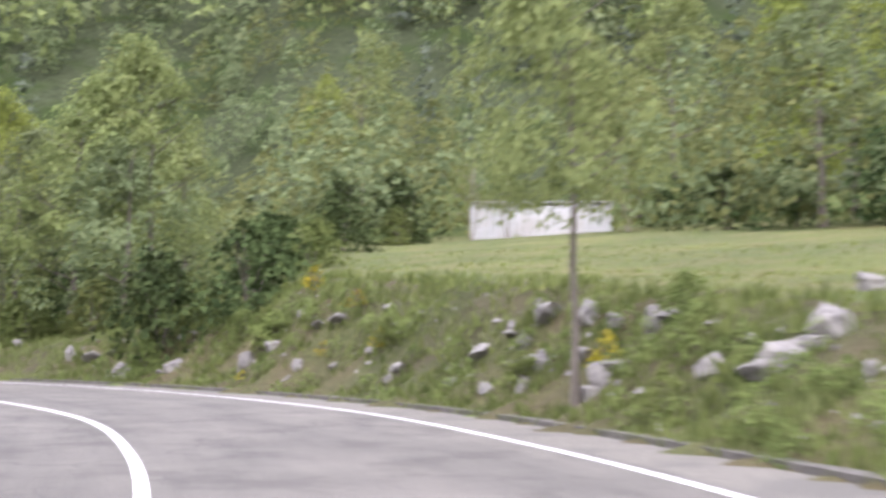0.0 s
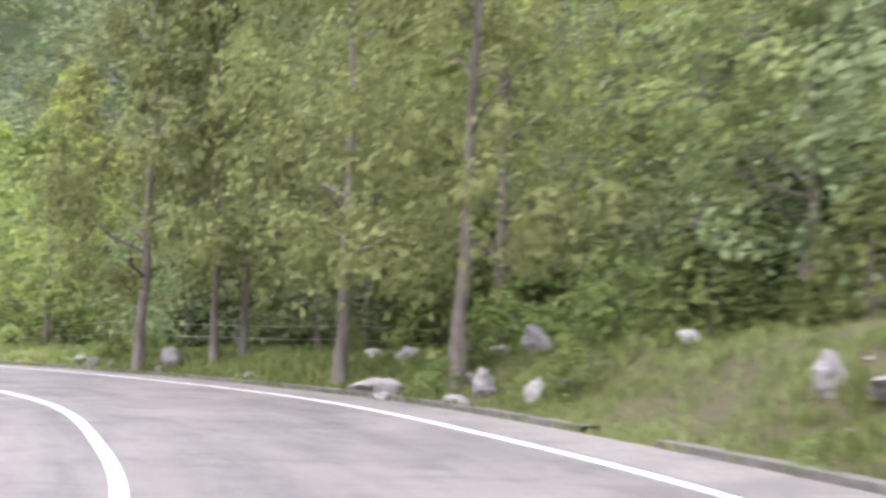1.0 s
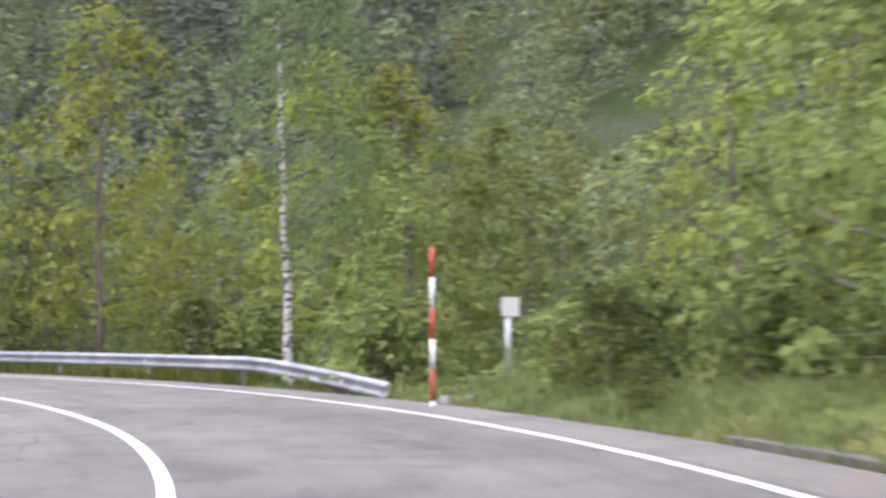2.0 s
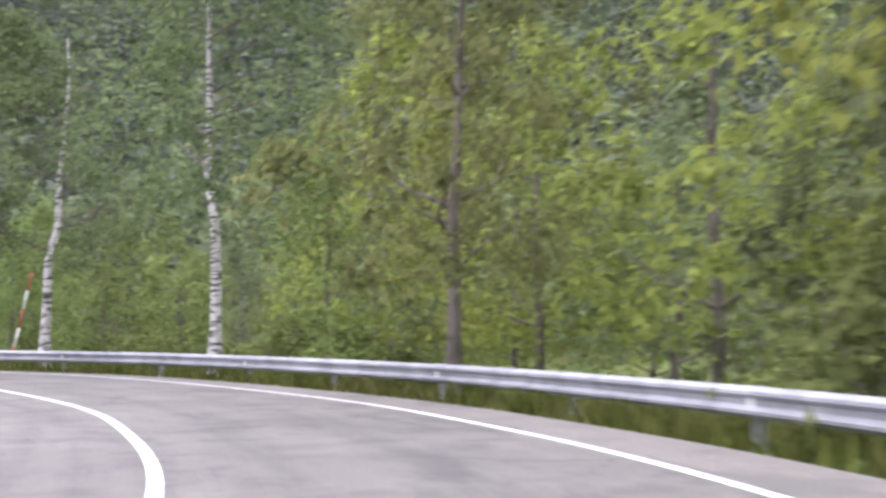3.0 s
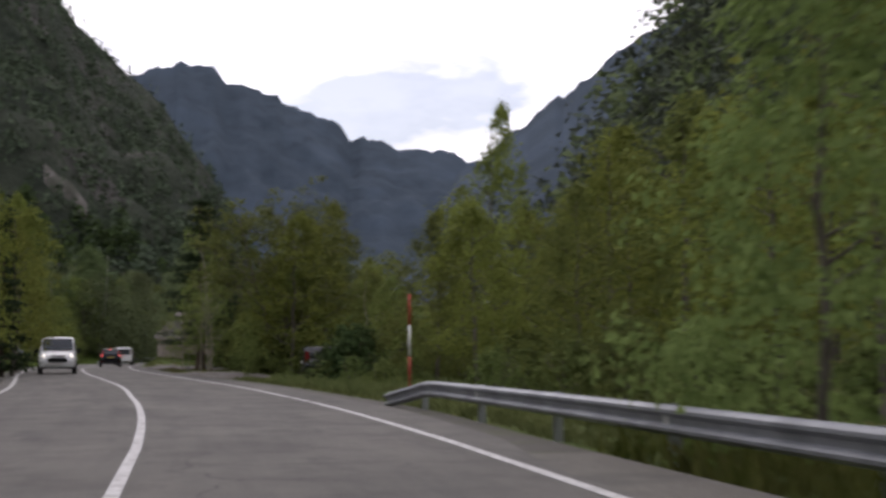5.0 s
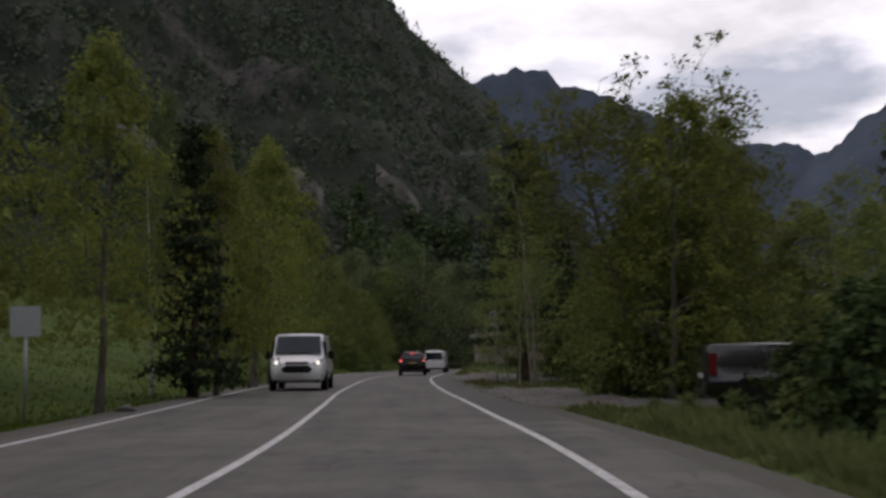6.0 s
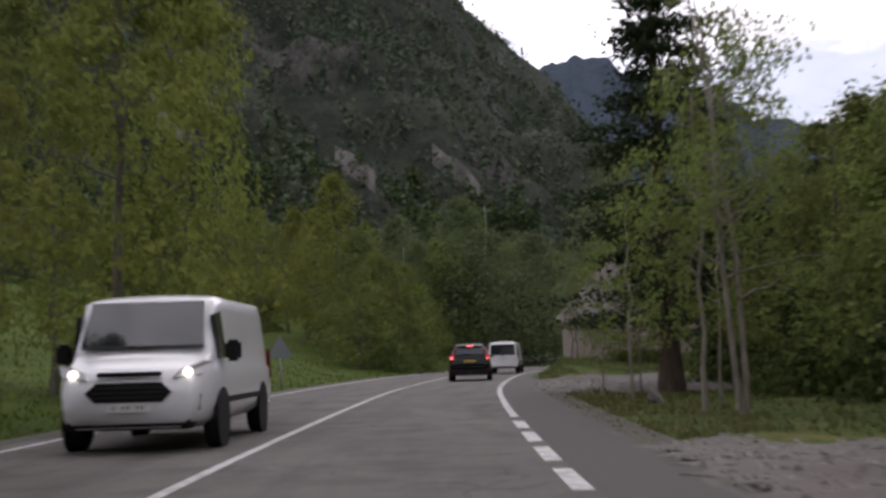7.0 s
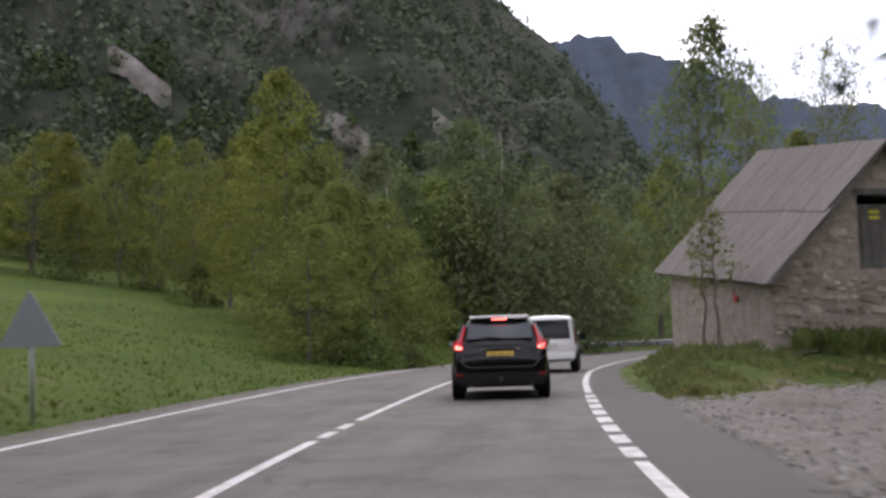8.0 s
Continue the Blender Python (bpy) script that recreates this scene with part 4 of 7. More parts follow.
for kind, x, y, top, half in [("limbed", -20.6, -85.1, 9.3, 3.2), ("ash", -22.6, -82.9, 7.6, 1.9), ("maple", -21.4, -84.4, 5.4, 2.2), ("sapling", -9.2, -96.5, 7.4, 1.3), ("sapling", -4.9, -101.2, 5.6, 1.2), ("sapling", -1.2, -105.8, 4.0, 0.5), ("maple", -10.4, -104.4, 6.8, 2.1),
                              ("maple", -17.9, -92.7, 6.5, 1.9), ("pine", -2.9, -106.5, 11.8, 3.3), ("pine", -0.6, -113.6, 9.0, 2.6), ("sparse", -10.2, -95.9, 9.2, 1.8), ("sapling", -7.1, -101.1, 6.5, 0.9),
                              ("sapling", -1.9, -106.6, 5.2, 0.8), ("maple", -5.4, -115.3, 8.2, 2.8), ("maple", -9.5, -107.3, 5.5, 2.1), ("pine", -1.5, -120.6, 9.1, 2.6), ("ash", -1.6, -127.3, 11.0, 3.0)]:
    grow(kind, x, y, top, half, "trees along the straight")
# low dense trees behind the bay
for k, s_ in enumerate(np.arange(226, 256, 3.4)):
    x, y = along(s_, right_lane(s_) + 9.2 + 1.3 * math.sin(k * 2.3))
    grow("maple" if k % 3 else "alder", x, y, 6.4 + 0.8 * math.sin(k * 1.7), 2.3, "trees behind the bay")
for x, y, top in [(-13.0, 71.6, 11.5), (-11.6, 72.8, 12.5), (-6.4, 76.2, 11.0)]:
    grow("sparse", x, y, top, 1.6, "trees round the shed")
# the row behind the meadow
for kind, x, y, top, half in [("ash", 76.3, -148.4, 16.4, 3.3), ("ash", 73.9, -150.4, 16.2, 2.7), ("maple", 69.9, -151.1, 15.4, 2.4), ("ash", 67.1, -152.1, 15.3, 2.4), ("maple", 63.0, -151.7, 14.3, 2.6),
                              ("ash", 56.6, -149.2, 13.7, 2.6), ("ash", 42.0, -140.4, 13.8, 3.1), ("maple", 47.6, -143.6, 11.6, 2.7), ("bright", 38.1, -138.3, 9.7, 2.7), ("maple", 34.4, -134.8, 7.6, 2.6),
                              ("maple", 32.2, -131.8, 5.4, 2.1), ("maple", 35.0, -138.5, 7.0, 2.4), ("maple", 38.8, -144.0, 6.2, 2.6), ("bright", 42.2, -149.0, 5.2, 2.4), ("ash", 79.3, -145.9, 17.0, 3.5), ("ash", 51.6, -146.5, 12.8, 2.4)]:
    grow(kind, x, y, top, half, "trees behind the meadow")
# the wood round the far bend
for kind, x, y, top, half in [("birch", 42.7, -157.1, 13.8, 3.8), ("alder", 49.6, -161.8, 11.7, 3.2), ("alder", 43.0, -166.7, 11.4, 3.5), ("ash", 40.5, -172, 12.5, 3.0), ("veiled_maple", 20.3, -140.4, 12.3, 3.0),
                              ("sparse", 16.4, -135.6, 10.6, 1.5), ("sparse", 16.4, -143.3, 13.0, 1.8), ("sparse", 11.0, -141.3, 11.6, 1.9), ("alder", 51.6, -178.0, 12.4, 4.6), ("spruce", 56.5, -167.4, 11, 2.6),
                              ("alder", 39.4, -182.6, 11.8, 4.4), ("birch", 44, -150, 10, 2.4), ("maple", 20.5, -150.5, 9.5, 3.0)]:
    grow(kind, x, y, top, half, "wood round the far bend")
PLANTED += [(-25.3, -79.4), (-26.3, -80.4), (-27.4, -81.5)]
belt(S_A - 12, S_B + 30, 32, 58, 40, ["veiled_ash_light", "veiled_maple_light", "ash_light"], 3.4, (0.9, 1.35))
belt(S_B, S_C, 7, 15, 16, ["veiled_ash", "veiled_maple", "ash"], 2.6)
belt(S_B, S_C, 15, 28, 20, ["veiled_ash_light", "veiled_maple_light", "ash_light"], 2.6)
belt(S_C, S_D, 6, 26, 30, ["ash_light", "veiled_maple_light", "bright_light"], 2.8)
belt(S_D, S_E, 7, 26, 24, ["bright_light", "veiled_maple_light", "bright_light"], 2.8, (0.6, 0.9))
belt(S_E + 6, S_OF(-20, -73), 9, 30, 24, ["maple_light", "ash_light"], 2.8, (0.7, 1.0), group="trees along the straight")
belt(S_OF(-20, -73), S_OF(0, -97), 16, 34, 16, ["maple_light", "ash_light"], 3.0, (0.7, 1.0), group="trees along the straight")
belt(S_OF(-45, -37), S_OF(-12, -82), 5, 26, 22, ["maple_light", "ash_light"], 2.8, (0.7, 1.0), side=-1, group="trees along the straight")
for x, y, top, half in [(10.9, -122.9, 4.2, 0.55), (11.4, -123.2, 3.9, 0.5)]:
    grow("bare", x, y, top, half, "young trees by the barn")
belt(S1 - 36, S1 - 4, 6, 22, 14, ["alder", "maple_light"], 2.8, (0.9, 1.2), side=-1, group="wood round the far bend")
belt(S1 - 30, S1 - 4, 5, 16, 10, ["alder", "ash_light"], 2.8, (0.9, 1.2), group="wood round the far bend")


# ---- shrubs ----
def shrub_kind(seed, h, r, clumps, leaves, size, leaf):
    rng = np.random.RandomState(seed)
    bm = bmesh.new()
    for k in range(6):
        ang, reach = rng.uniform(0, 6.283), r * rng.uniform(0.2, 0.7)
        mid = Vector((math.cos(ang) * reach * 0.4, math.sin(ang) * reach * 0.4, h * 0.4))
        tube(bm, (0.02 * k, 0, -0.1), mid, 0.025, 0.016, 5, False)
        tube(bm, mid, (math.cos(ang) * reach, math.sin(ang) * reach, h * rng.uniform(0.7, 0.95)), 0.016, 0.005, 5, False)
    stems = bpy.data.meshes.new("stem")
    bm.to_mesh(stems)
    bm.free()
    stems.materials.append(BARK)
    return stems, quads_mesh("foliage", crown(rng, h, 0.05, r, clumps, leaves, size, low=1.0, clump_r=0.22, hollow=0.2), leaf)


SHRUBS = {"green": ([shrub_kind(101 + k, 1.6, 1.0, 55, 20, 0.085, BUSH_LEAF) for k in range(3)], "leafy green shrub on the verge"),
          "dark": ([shrub_kind(111 + k, 2.4, 1.2, 65, 22, 0.11, DARK_LEAF) for k in range(2)], "dense dark green shrub"),
          "fresh": ([shrub_kind(121 + k, 1.5, 0.9, 55, 20, 0.08, LEAF_BRIGHT) for k in range(2)], "fresh light green shrub"),
          "gorse": ([shrub_kind(131, 0.7, 0.5, 22, 16, 0.05, GORSE)], "low shrub with yellow flowers")}


def shrub(kind, x, y, scale=1.0, group="roadside shrubs"):
    meshes, label = SHRUBS[kind]
    stems, leaves = rnd.choice(meshes)
    e = new("shrub")
    e.matrix_basis = pose(x, y, gz(x, y) - 0.05, 0, 0, rnd.uniform(0, 360)) @ Matrix.Diagonal((scale, scale, scale * rnd.uniform(0.8, 1.2), 1))
    hang("stem", stems, None, e)
    hang("foliage", leaves, None, e)
    tagged(e, label, "shrub", group)


def shrub_belt(s0, s1, d0, d1, count, kinds, scale=(0.6, 1.2), side=1):
    for _ in range(count):
        s, o = rnd.uniform(s0, s1), rnd.uniform(d0, d1)
        x, y = along(s, (right_lane(s) + o) if side > 0 else -(LEFT_LANE + o))
        if not near_road(x, y, d0 * 0.8) and not meadow_gap(x, y) and math.hypot(x + 22.2, y + 91.4) > 4.0 and (o < 5 or not open_field([x], [y])[0]):
            shrub(rnd.choice(kinds), x, y, rnd.uniform(*scale))


shrub("dark", -2.4, 41.2, 1.1)
shrub("dark", 0.6, 41.6, 1.2)
shrub("dark", -47.5, 33.5, 1.0)
for x, y, k in [(-30.5, -70.6, 0.66), (-31.2, -70.4, 0.72), (-32.0, -69.6, 0.75), (-31.8, -71.4, 0.8)]:
    shrub("dark", x, y, k, "shrubs before the parked van")
for x, y, k in [(-27.0, -74.6, 0.36), (-27.8, -74.9, 0.38), (-28.6, -75.0, 0.40), (-26.2, -74.8, 0.34)]:
    shrub("green", x, y, k, "shrubs before the parked van")
shrub_belt(S_A - 8, S_B + 3, 1.8, 3.6, 18, ["green", "green", "fresh"], (0.32, 0.62))
shrub_belt(S_B + 4, S_B + 24, 7.0, 14, 22, ["green"], (0.9, 1.5))
shrub_belt(S_B - 2, S_B + 16, 5.0, 10, 20, ["green", "green", "fresh"], (0.6, 1.2))
shrub_belt(S_A - 8, S_B, 1.8, 3.6, 8, ["gorse"], (0.35, 0.7))
for x, y, k in [(-9.0, 52.5, 1.2), (-12.0, 56.0, 1.0), (-13.5, 62.0, 1.2), (-16.5, 70.0, 1.1), (-18.0, 72.5, 1.4), (-6.0, 80.0, 1.3), (0.0, 74.0, 1.5), (4.0, 72.0, 1.3), (9.0, 70.0, 1.4), (-2.0, 47.0, 1.1), (-4.5, 49.5, 0.9)]:
    shrub("dark" if k > 1.1 else "green", x, y, k)
shrub_belt(S_B - 4, S_C, 8, 20, 50, ["green", "dark", "green"], (0.9, 1.9))
shrub_belt(S_B, S_C, 1.8, 4.5, 10, ["green"], (0.25, 0.5))
shrub_belt(S_C, S_E, 2.6, 10, 50, ["green", "fresh", "fresh", "green"], (0.7, 1.5))
shrub_belt(S_B + 6, S_C, 8.4, 14, 18, ["green", "fresh", "green"], (0.8, 1.5))
shrub_belt(S_E + 4, 204.0, 3.4, 12, 34, ["green", "fresh", "green"], (0.5, 1.3))
shrub_belt(S_OF(-18, -75), S_OF(0, -97), 12, 26, 12, ["green", "green", "dark"], (0.8, 1.5))
shrub_belt(226, 256, 6.6, 9.0, 26, ["green", "dark", "green"], (0.7, 1.2))
shrub_belt(S_OF(-40, -46), S_OF(-6, -90), 2.5, 14, 36, ["green", "dark", "green"], (0.6, 1.5), side=-1)
for x, y, k in [(-20.1, -85.1, 1.0), (-20.9, -84.3, 1.3), (-21.9, -84.6, 1.5), (-22.6, -83.6, 1.2), (-19.9, -86.4, 0.8)]:
    shrub("green", x, y, k, "shrubs by the bay")
for x, y, k in [(-25.8, -86.6, 0.4), (-24.0, -86.6, 0.35), (-22.6, -87.8, 0.33), (-23.6, -88.9, 0.36), (-24.6, -89.4, 0.4), (-27.2, -86.0, 1.0)]:
    shrub("dark", x, y, k, "shrubs by the bay")
for x, y, k in [(31.0, -133.5, 1.3), (20.4, -109.6, 0.5), (33, -134.5, 1.5), (29.6, -134.6, 1.1), (37, -136.5, 1.4), (45, -142, 1.5), (58, -148, 1.6), (66, -150, 1.6), (73, -148.5, 1.6)]:
    shrub("green", x, y, k, "shrubs round the meadow")


# ---- woods on the slopes, too many to count ----
def woods(name, x, y, z, kind_size, leaf, label, seed, leaves=70, leaf_size=0.55, conifer=False):
    rng = np.random.RandomState(seed)
    n = len(x)
    h, r = kind_size[0] * rng.uniform(0.7, 1.25, (n, 1)), kind_size[1] * rng.uniform(0.75, 1.3, (n, 1))
    v, t = rng.uniform(0.03, 1, (n, leaves)), rng.uniform(0, 6.283, (n, leaves))
    if conifer:
        v = 1 - np.sqrt(rng.uniform(0, 0.98, v.shape))
        out = r * (1 - v) ** 0.85 * np.sqrt(rng.uniform(0.3, 1, v.shape)) * (0.8 + 0.3 * np.sin(v * 40 + t))
    else:
        out = r * np.sin(np.pi * v ** 0.6) ** 0.6 * np.sqrt(rng.uniform(0.25, 1, v.shape))
    P = np.stack([x[:, None] + np.cos(t) * out, y[:, None] + np.sin(t) * out, z[:, None] + h * (0.05 + 0.95 * v)], -1).reshape(-1, 3)
    N = np.stack([np.cos(t), np.sin(t), 0.3 + 1.2 * v], -1).reshape(-1, 3) + rng.normal(0, 0.5, (n * leaves, 3))
    return tagged(new(name, quads_mesh(name, leaf_quads(rng, P, leaf_size, N), leaf)), label, "woods", kind="stuff")


def slope_points(seed, count, s0, s1, d0, d1, power=1.6):
    rng = np.random.RandomState(seed)
    s, o = rng.uniform(s0, s1, count), d0 + (d1 - d0) * rng.uniform(0, 1, count) ** power
    p = np.array([along(a, right_lane(a) + b) for a, b in zip(s, o)])
    _, d = station(p[:, 0], p[:, 1])
    p = p[(d > d0) & ~open_field(p[:, 0], p[:, 1])]
    return p[:, 0], p[:, 1], ground_z(p[:, 0], p[:, 1]) - 0.3


woods("hillside_woods", *slope_points(3, 620, S_A - 14, S_E, 28, 170), (8, 2.9), LEAF_DULL_VEIL, "dense green broadleaf woods on the slope", 3, 200, 0.29)
woods("hillside_woods", *slope_points(4, 620, S_A - 14, S_E - 12, 28, 170), (8, 2.7), LEAF_PALE_VEIL, "dense yellow-green woods on the slope", 4, 200, 0.29)
woods("hillside_woods", *slope_points(5, 400, S_A - 14, S_E + 6, 75, 260, 1.0), (11, 2.6), HAZY_NEEDLES, "dark conifer woods high on the slope", 5, 90, 0.42, True)
woods("hillside_woods", *slope_points(7, 1700, S_A - 14, S_D - 8, 90, 270, 1.0), (10, 3.8), LEAF_DULL_VEIL, "green broadleaf woods high on the slope", 11, 48, 0.72)
woods("hillside_woods", *slope_points(8, 1000, S_A - 14, S_D - 26, 90, 270, 1.0), (10, 3.8), LEAF_PALE_VEIL, "yellow-green woods high on the slope", 12, 48, 0.72)


def hill_points(seed, count, x0, x1, y0, y1, d0, least):
    """Points on the wooded hill inside a stretch of the plan."""
    rng = np.random.RandomState(seed)
    x, y = rng.uniform(x0, x1, count), rng.uniform(y0, y1, count)
    d = station(x, y)[1]
    keep = (d > d0) & (hill(x, y, d) > least)
    x, y = x[keep], y[keep]
    return x, y, ground_z(x, y) - 0.3


woods("hillside_woods", *hill_points(6, 4500, -210, 10, -330, 10, 34, 1.0), (12, 2.8), HAZY_NEEDLES, "dark conifer woods behind the bend", 6, 66, 0.46, True)
woods("hillside_woods", *hill_points(16, 900, -210, -20, -330, 10, 34, 1.0), (10, 3.6), HILL_LEAF, "green broadleaf woods among the conifers", 13, 80, 0.55)


def on_sheet(sheet, count, seed, lo=0.0, hi=1.0, a=0.0, b=1.0):
    X, Y, Z = sheet
    rng = np.random.RandomState(seed)
    i, u = rng.randint(int(a * (X.shape[0] - 1)), int(b * (X.shape[0] - 1)), count), rng.uniform(lo, hi, count) * (X.shape[1] - 1.001)
    j, f = u.astype(int), u % 1
    g = rng.uniform(0, 1, count)

    def take(A):
        return (A[i, j] * (1 - f) + A[i, j + 1] * f) * (1 - g) + (A[i + 1, j] * (1 - f) + A[i + 1, j + 1] * f) * g
    return take(X), take(Y), take(Z) - 0.6


x_, y_, z_ = on_sheet(MA, 14500, 21)
_bare = (lumps(x_, y_, 150, 9) + 0.7 * lumps(x_, z_ * 2.2, 60, 12) > 0.55) & (z_ > 45)
_keep = ~_bare | (np.random.RandomState(5).uniform(0, 1, len(x_)) < 0.16)
woods("mountain_woods", x_[_keep], y_[_keep], z_[_keep], (9.5, 2.3), MOUNTAIN_LEAF, "dark conifers clinging to the mountainside", 7, 13, 0.95, True)
_r = np.random.RandomState(41)
_x, _y = _r.uniform(34, 110, 240), _r.uniform(-12, -3, 240)
_y = np.interp(_x, [34, 48, 64, 80, 110], [-146, -152, -160, -157, -140]) + _y
woods("meadow_woods", _x, _y, ground_z(_x, _y) - 0.3, (8.5, 2.8), HILL_LEAF, "dense woods behind the meadow", 42, 330, 0.17)
woods("mountain_woods", *on_sheet(MA, 560, 22, 0.0, 0.25), (9, 3.6), DARK_LEAF, "dark broadleaf woods at the mountain's foot", 8, 130, 0.66)


_r = np.random.RandomState(52)
_s = _r.uniform(S_A - 8, S_B + 3, 170)
_p = np.array([along(a, right_lane(a) + b) for a, b in zip(_s, _r.uniform(1.4, 3.4, 170))])
woods("bank_herbs", _p[:, 0], _p[:, 1], ground_z(_p[:, 0], _p[:, 1]) - 0.04, (0.42, 0.28), BUSH_LEAF, "low leafy herbs on the steep bank", 53, 90, 0.035)


# ---- rocks ----
def rock_mesh(seed, flat=0.7):
    rng = np.random.RandomState(seed)
    bm = bmesh.new()
    bmesh.ops.create_icosphere(bm, subdivisions=3, radius=0.5)
    planes = [(Vector(rng.normal(size=3)).normalized(), rng.uniform(0.2, 0.4)) for _ in range(13)]
    for v in bm.verts:
        for n, h in planes:
            over = v.co.dot(n) - h
            if over > 0:
                v.co -= n * over
        v.co += v.co.normalized() * 0.07 * noise.noise(v.co * 5 + Vector((seed, 0, 0)))
        v.co.z *= flat
    me = bpy.data.meshes.new("rock")
    bm.to_mesh(me)
    bm.free()
    me.materials.append(STONE)
    return me


ROCKS = [rock_mesh(200 + k, 0.55 + 0.09 * k) for k in range(6)]


def rock(x, y, size, sink=0.12, label="pale weathered boulder lying in the grass", group="boulders along the verge"):
    ob = new("rock", rnd.choice(ROCKS))
    w = rnd.uniform(0.75, 1.3)
    ob.matrix_basis = pose(x, y, gz(x, y) + size * (0.28 - sink), rnd.uniform(-15, 15), rnd.uniform(-15, 15), rnd.uniform(0, 360)) @ Matrix.Diagonal((size * w, size / w, size, 1))
    tagged(ob, label, "rock", group)


for x, y, k in [(18.4, 31.4, 0.39), (18.9, 31.3, 0.50), (18.6, 31.9, 0.35), (19.1, 32.0, 0.45), (19.5, 31.3, 0.27), (18.3, 31.6, 0.29), (15.4, 33.1, 0.41), (16.0, 32.5, 0.39), (15.9, 33.0, 0.34),
                (15.1, 33.7, 0.29), (13.6, 35.4, 0.40), (14.2, 35.1, 0.39), (14.9, 34.4, 0.33), (12.7, 35.5, 0.29), (11.6, 35.9, 0.39), (12.5, 35.3, 0.25), (9.5, 36.5, 0.34), (14.0, 34.3, 0.30),
                (16.1, 33.6, 0.41), (16.6, 33.5, 0.41), (12.1, 34.8, 0.30), (11.5, 34.9, 0.25), (8.9, 36.3, 0.19), (15.3, 32.6, 0.27), (18.2, 35.4, 0.42), (8.0, 37.2, 0.20),
                (3.3, 39.0, 0.5), (4.3, 38.8, 0.4), (-0.1, 40.0, 0.5), (-3.6, 39.1, 0.5), (-3.0, 39.3, 0.35)]:
    s, d = station([x], [y])
    rock(*along(s[0], max(d[0], right_lane(s[0]) + 2.1)), k * 1.45, 0.12)
for x, y, k in [(-12.7, 41.6, 0.6), (-12.3, 41.9, 0.35), (-17.4, 40.9, 0.9), (-16.4, 40.8, 0.8), (-16.0, 40.6, 0.5), (-14.4, 41.6, 0.7), (-15.6, 41.9, 0.6), (-18.3, 41.0, 0.5), (-14.0, 41.0, 0.6), (-26.8, 39.3, 0.7),
                (-26.5, 39.0, 0.4), (-30.9, 37.8, 0.5), (-29.6, 37.9, 0.45), (-28.9, 38.2, 0.35), (-22.9, 40.2, 0.4), (-40.0, 31.3, 0.25), (-40.6, 31.4, 0.3), (-41.0, 31.7, 0.22), (-39.7, 31.8, 0.22)]:
    rock(x, y, k)
for _ in range(64):
    s = rnd.uniform(S_A - 6, S_B + 4)
    x, y = along(s, right_lane(s) + rnd.uniform(1.7, 3.4))
    rock(x, y, rnd.uniform(0.12, 0.42) * rnd.uniform(0.7, 1.3), 0.1, label="small pale stone on the grassy bank")
for a, b, k in [(61.0, 2.8, 0.62), (61.6, 2.5, 0.5), (58.4, 1.9, 0.45), (66.5, 4.1, 0.6), (68.0, 4.3, 0.55), (70.2, 4.2, 0.8), (71.0, 4.0, 0.6), (72.4, 4.4, 0.75), (73.8, 4.1, 0.7), (75.2, 4.3, 0.6)]:
    rock(*along(a, right_lane(a) + b), k)
for x, y, k in [(-6.4, -99.6, 0.5), (-12.5, -101, 0.35), (-1, -104.5, 0.4), (-14.5, -72.6, 0.6), (-13.6, -73.4, 0.4), (2.5, -109.5, 0.3)]:
    rock(x, y, k, group="boulders by the straight")


# ---- kerb and gravel bay ----
def kerb_run(s0, s1, off):
    strip("kerb", s0, s1, lambda s: right_lane(s) + off, lambda s: right_lane(s) + off + 0.22, 0.05, OLD_KERB, 1.0, "low worn concrete kerb along the verge", "kerb", thick=0.5)


kerb_run(S_A - 14, S_A + 37, 1.3)
kerb_run(S_C - 26, S_C - 3, 1.35)


# ---- pale scree on the mountain ----
def scree(b0, u0, b1, u1, width):
    """A pale streak of loose stone over the mountainside, from one bearing and height to another."""
    X, Y, Z = MA
    bs = np.linspace(207.5, 285, X.shape[0])
    i, j = np.meshgrid(np.linspace(0, 1, 14), np.linspace(-1, 1, 5), indexing="ij")
    w = width * np.sin(np.pi * np.clip(i * 0.9 + 0.08, 0, 1)) ** 0.6 * (1 + 0.45 * np.sin(i * 17 + b0) + 0.3 * np.sin(i * 41 + j * 2))
    B, U = b0 + (b1 - b0) * i, u0 + (u1 - u0) * i + j * w
    fi, fj = np.interp(B, bs, np.arange(len(bs))), U * (X.shape[1] - 1)
    a, c = fi.astype(int), fj.astype(int)
    p, q = fi - a, fj - c
    def take(A):
        return (A[a, c] * (1 - q) + A[a, c + 1] * q) * (1 - p) + (A[a + 1, c] * (1 - q) + A[a + 1, c + 1] * q) * p
    me = grid_mesh("scree", take(X), take(Y), take(Z) + 7.0 - 5.5 * np.abs(j), SCREE)
    tagged(new("scree", me), "pale streak of scree on the mountainside", "scree", kind="structure")


scree(232.7, 0.246, 230.2, 0.229, 0.0026)
scree(224.0, 0.203, 222.2, 0.178, 0.0018)
scree(219.6, 0.282, 217.5, 0.236, 0.0024)

# ---- roadside furniture ----
W_BEAM = [(0.0, 0.155), (0.012, 0.14), (0.075, 0.11), (0.08, 0.075), (0.015, 0.03), (0.015, -0.03), (0.08, -0.075), (0.075, -0.11), (0.012, -0.14), (0.0, -0.155)]


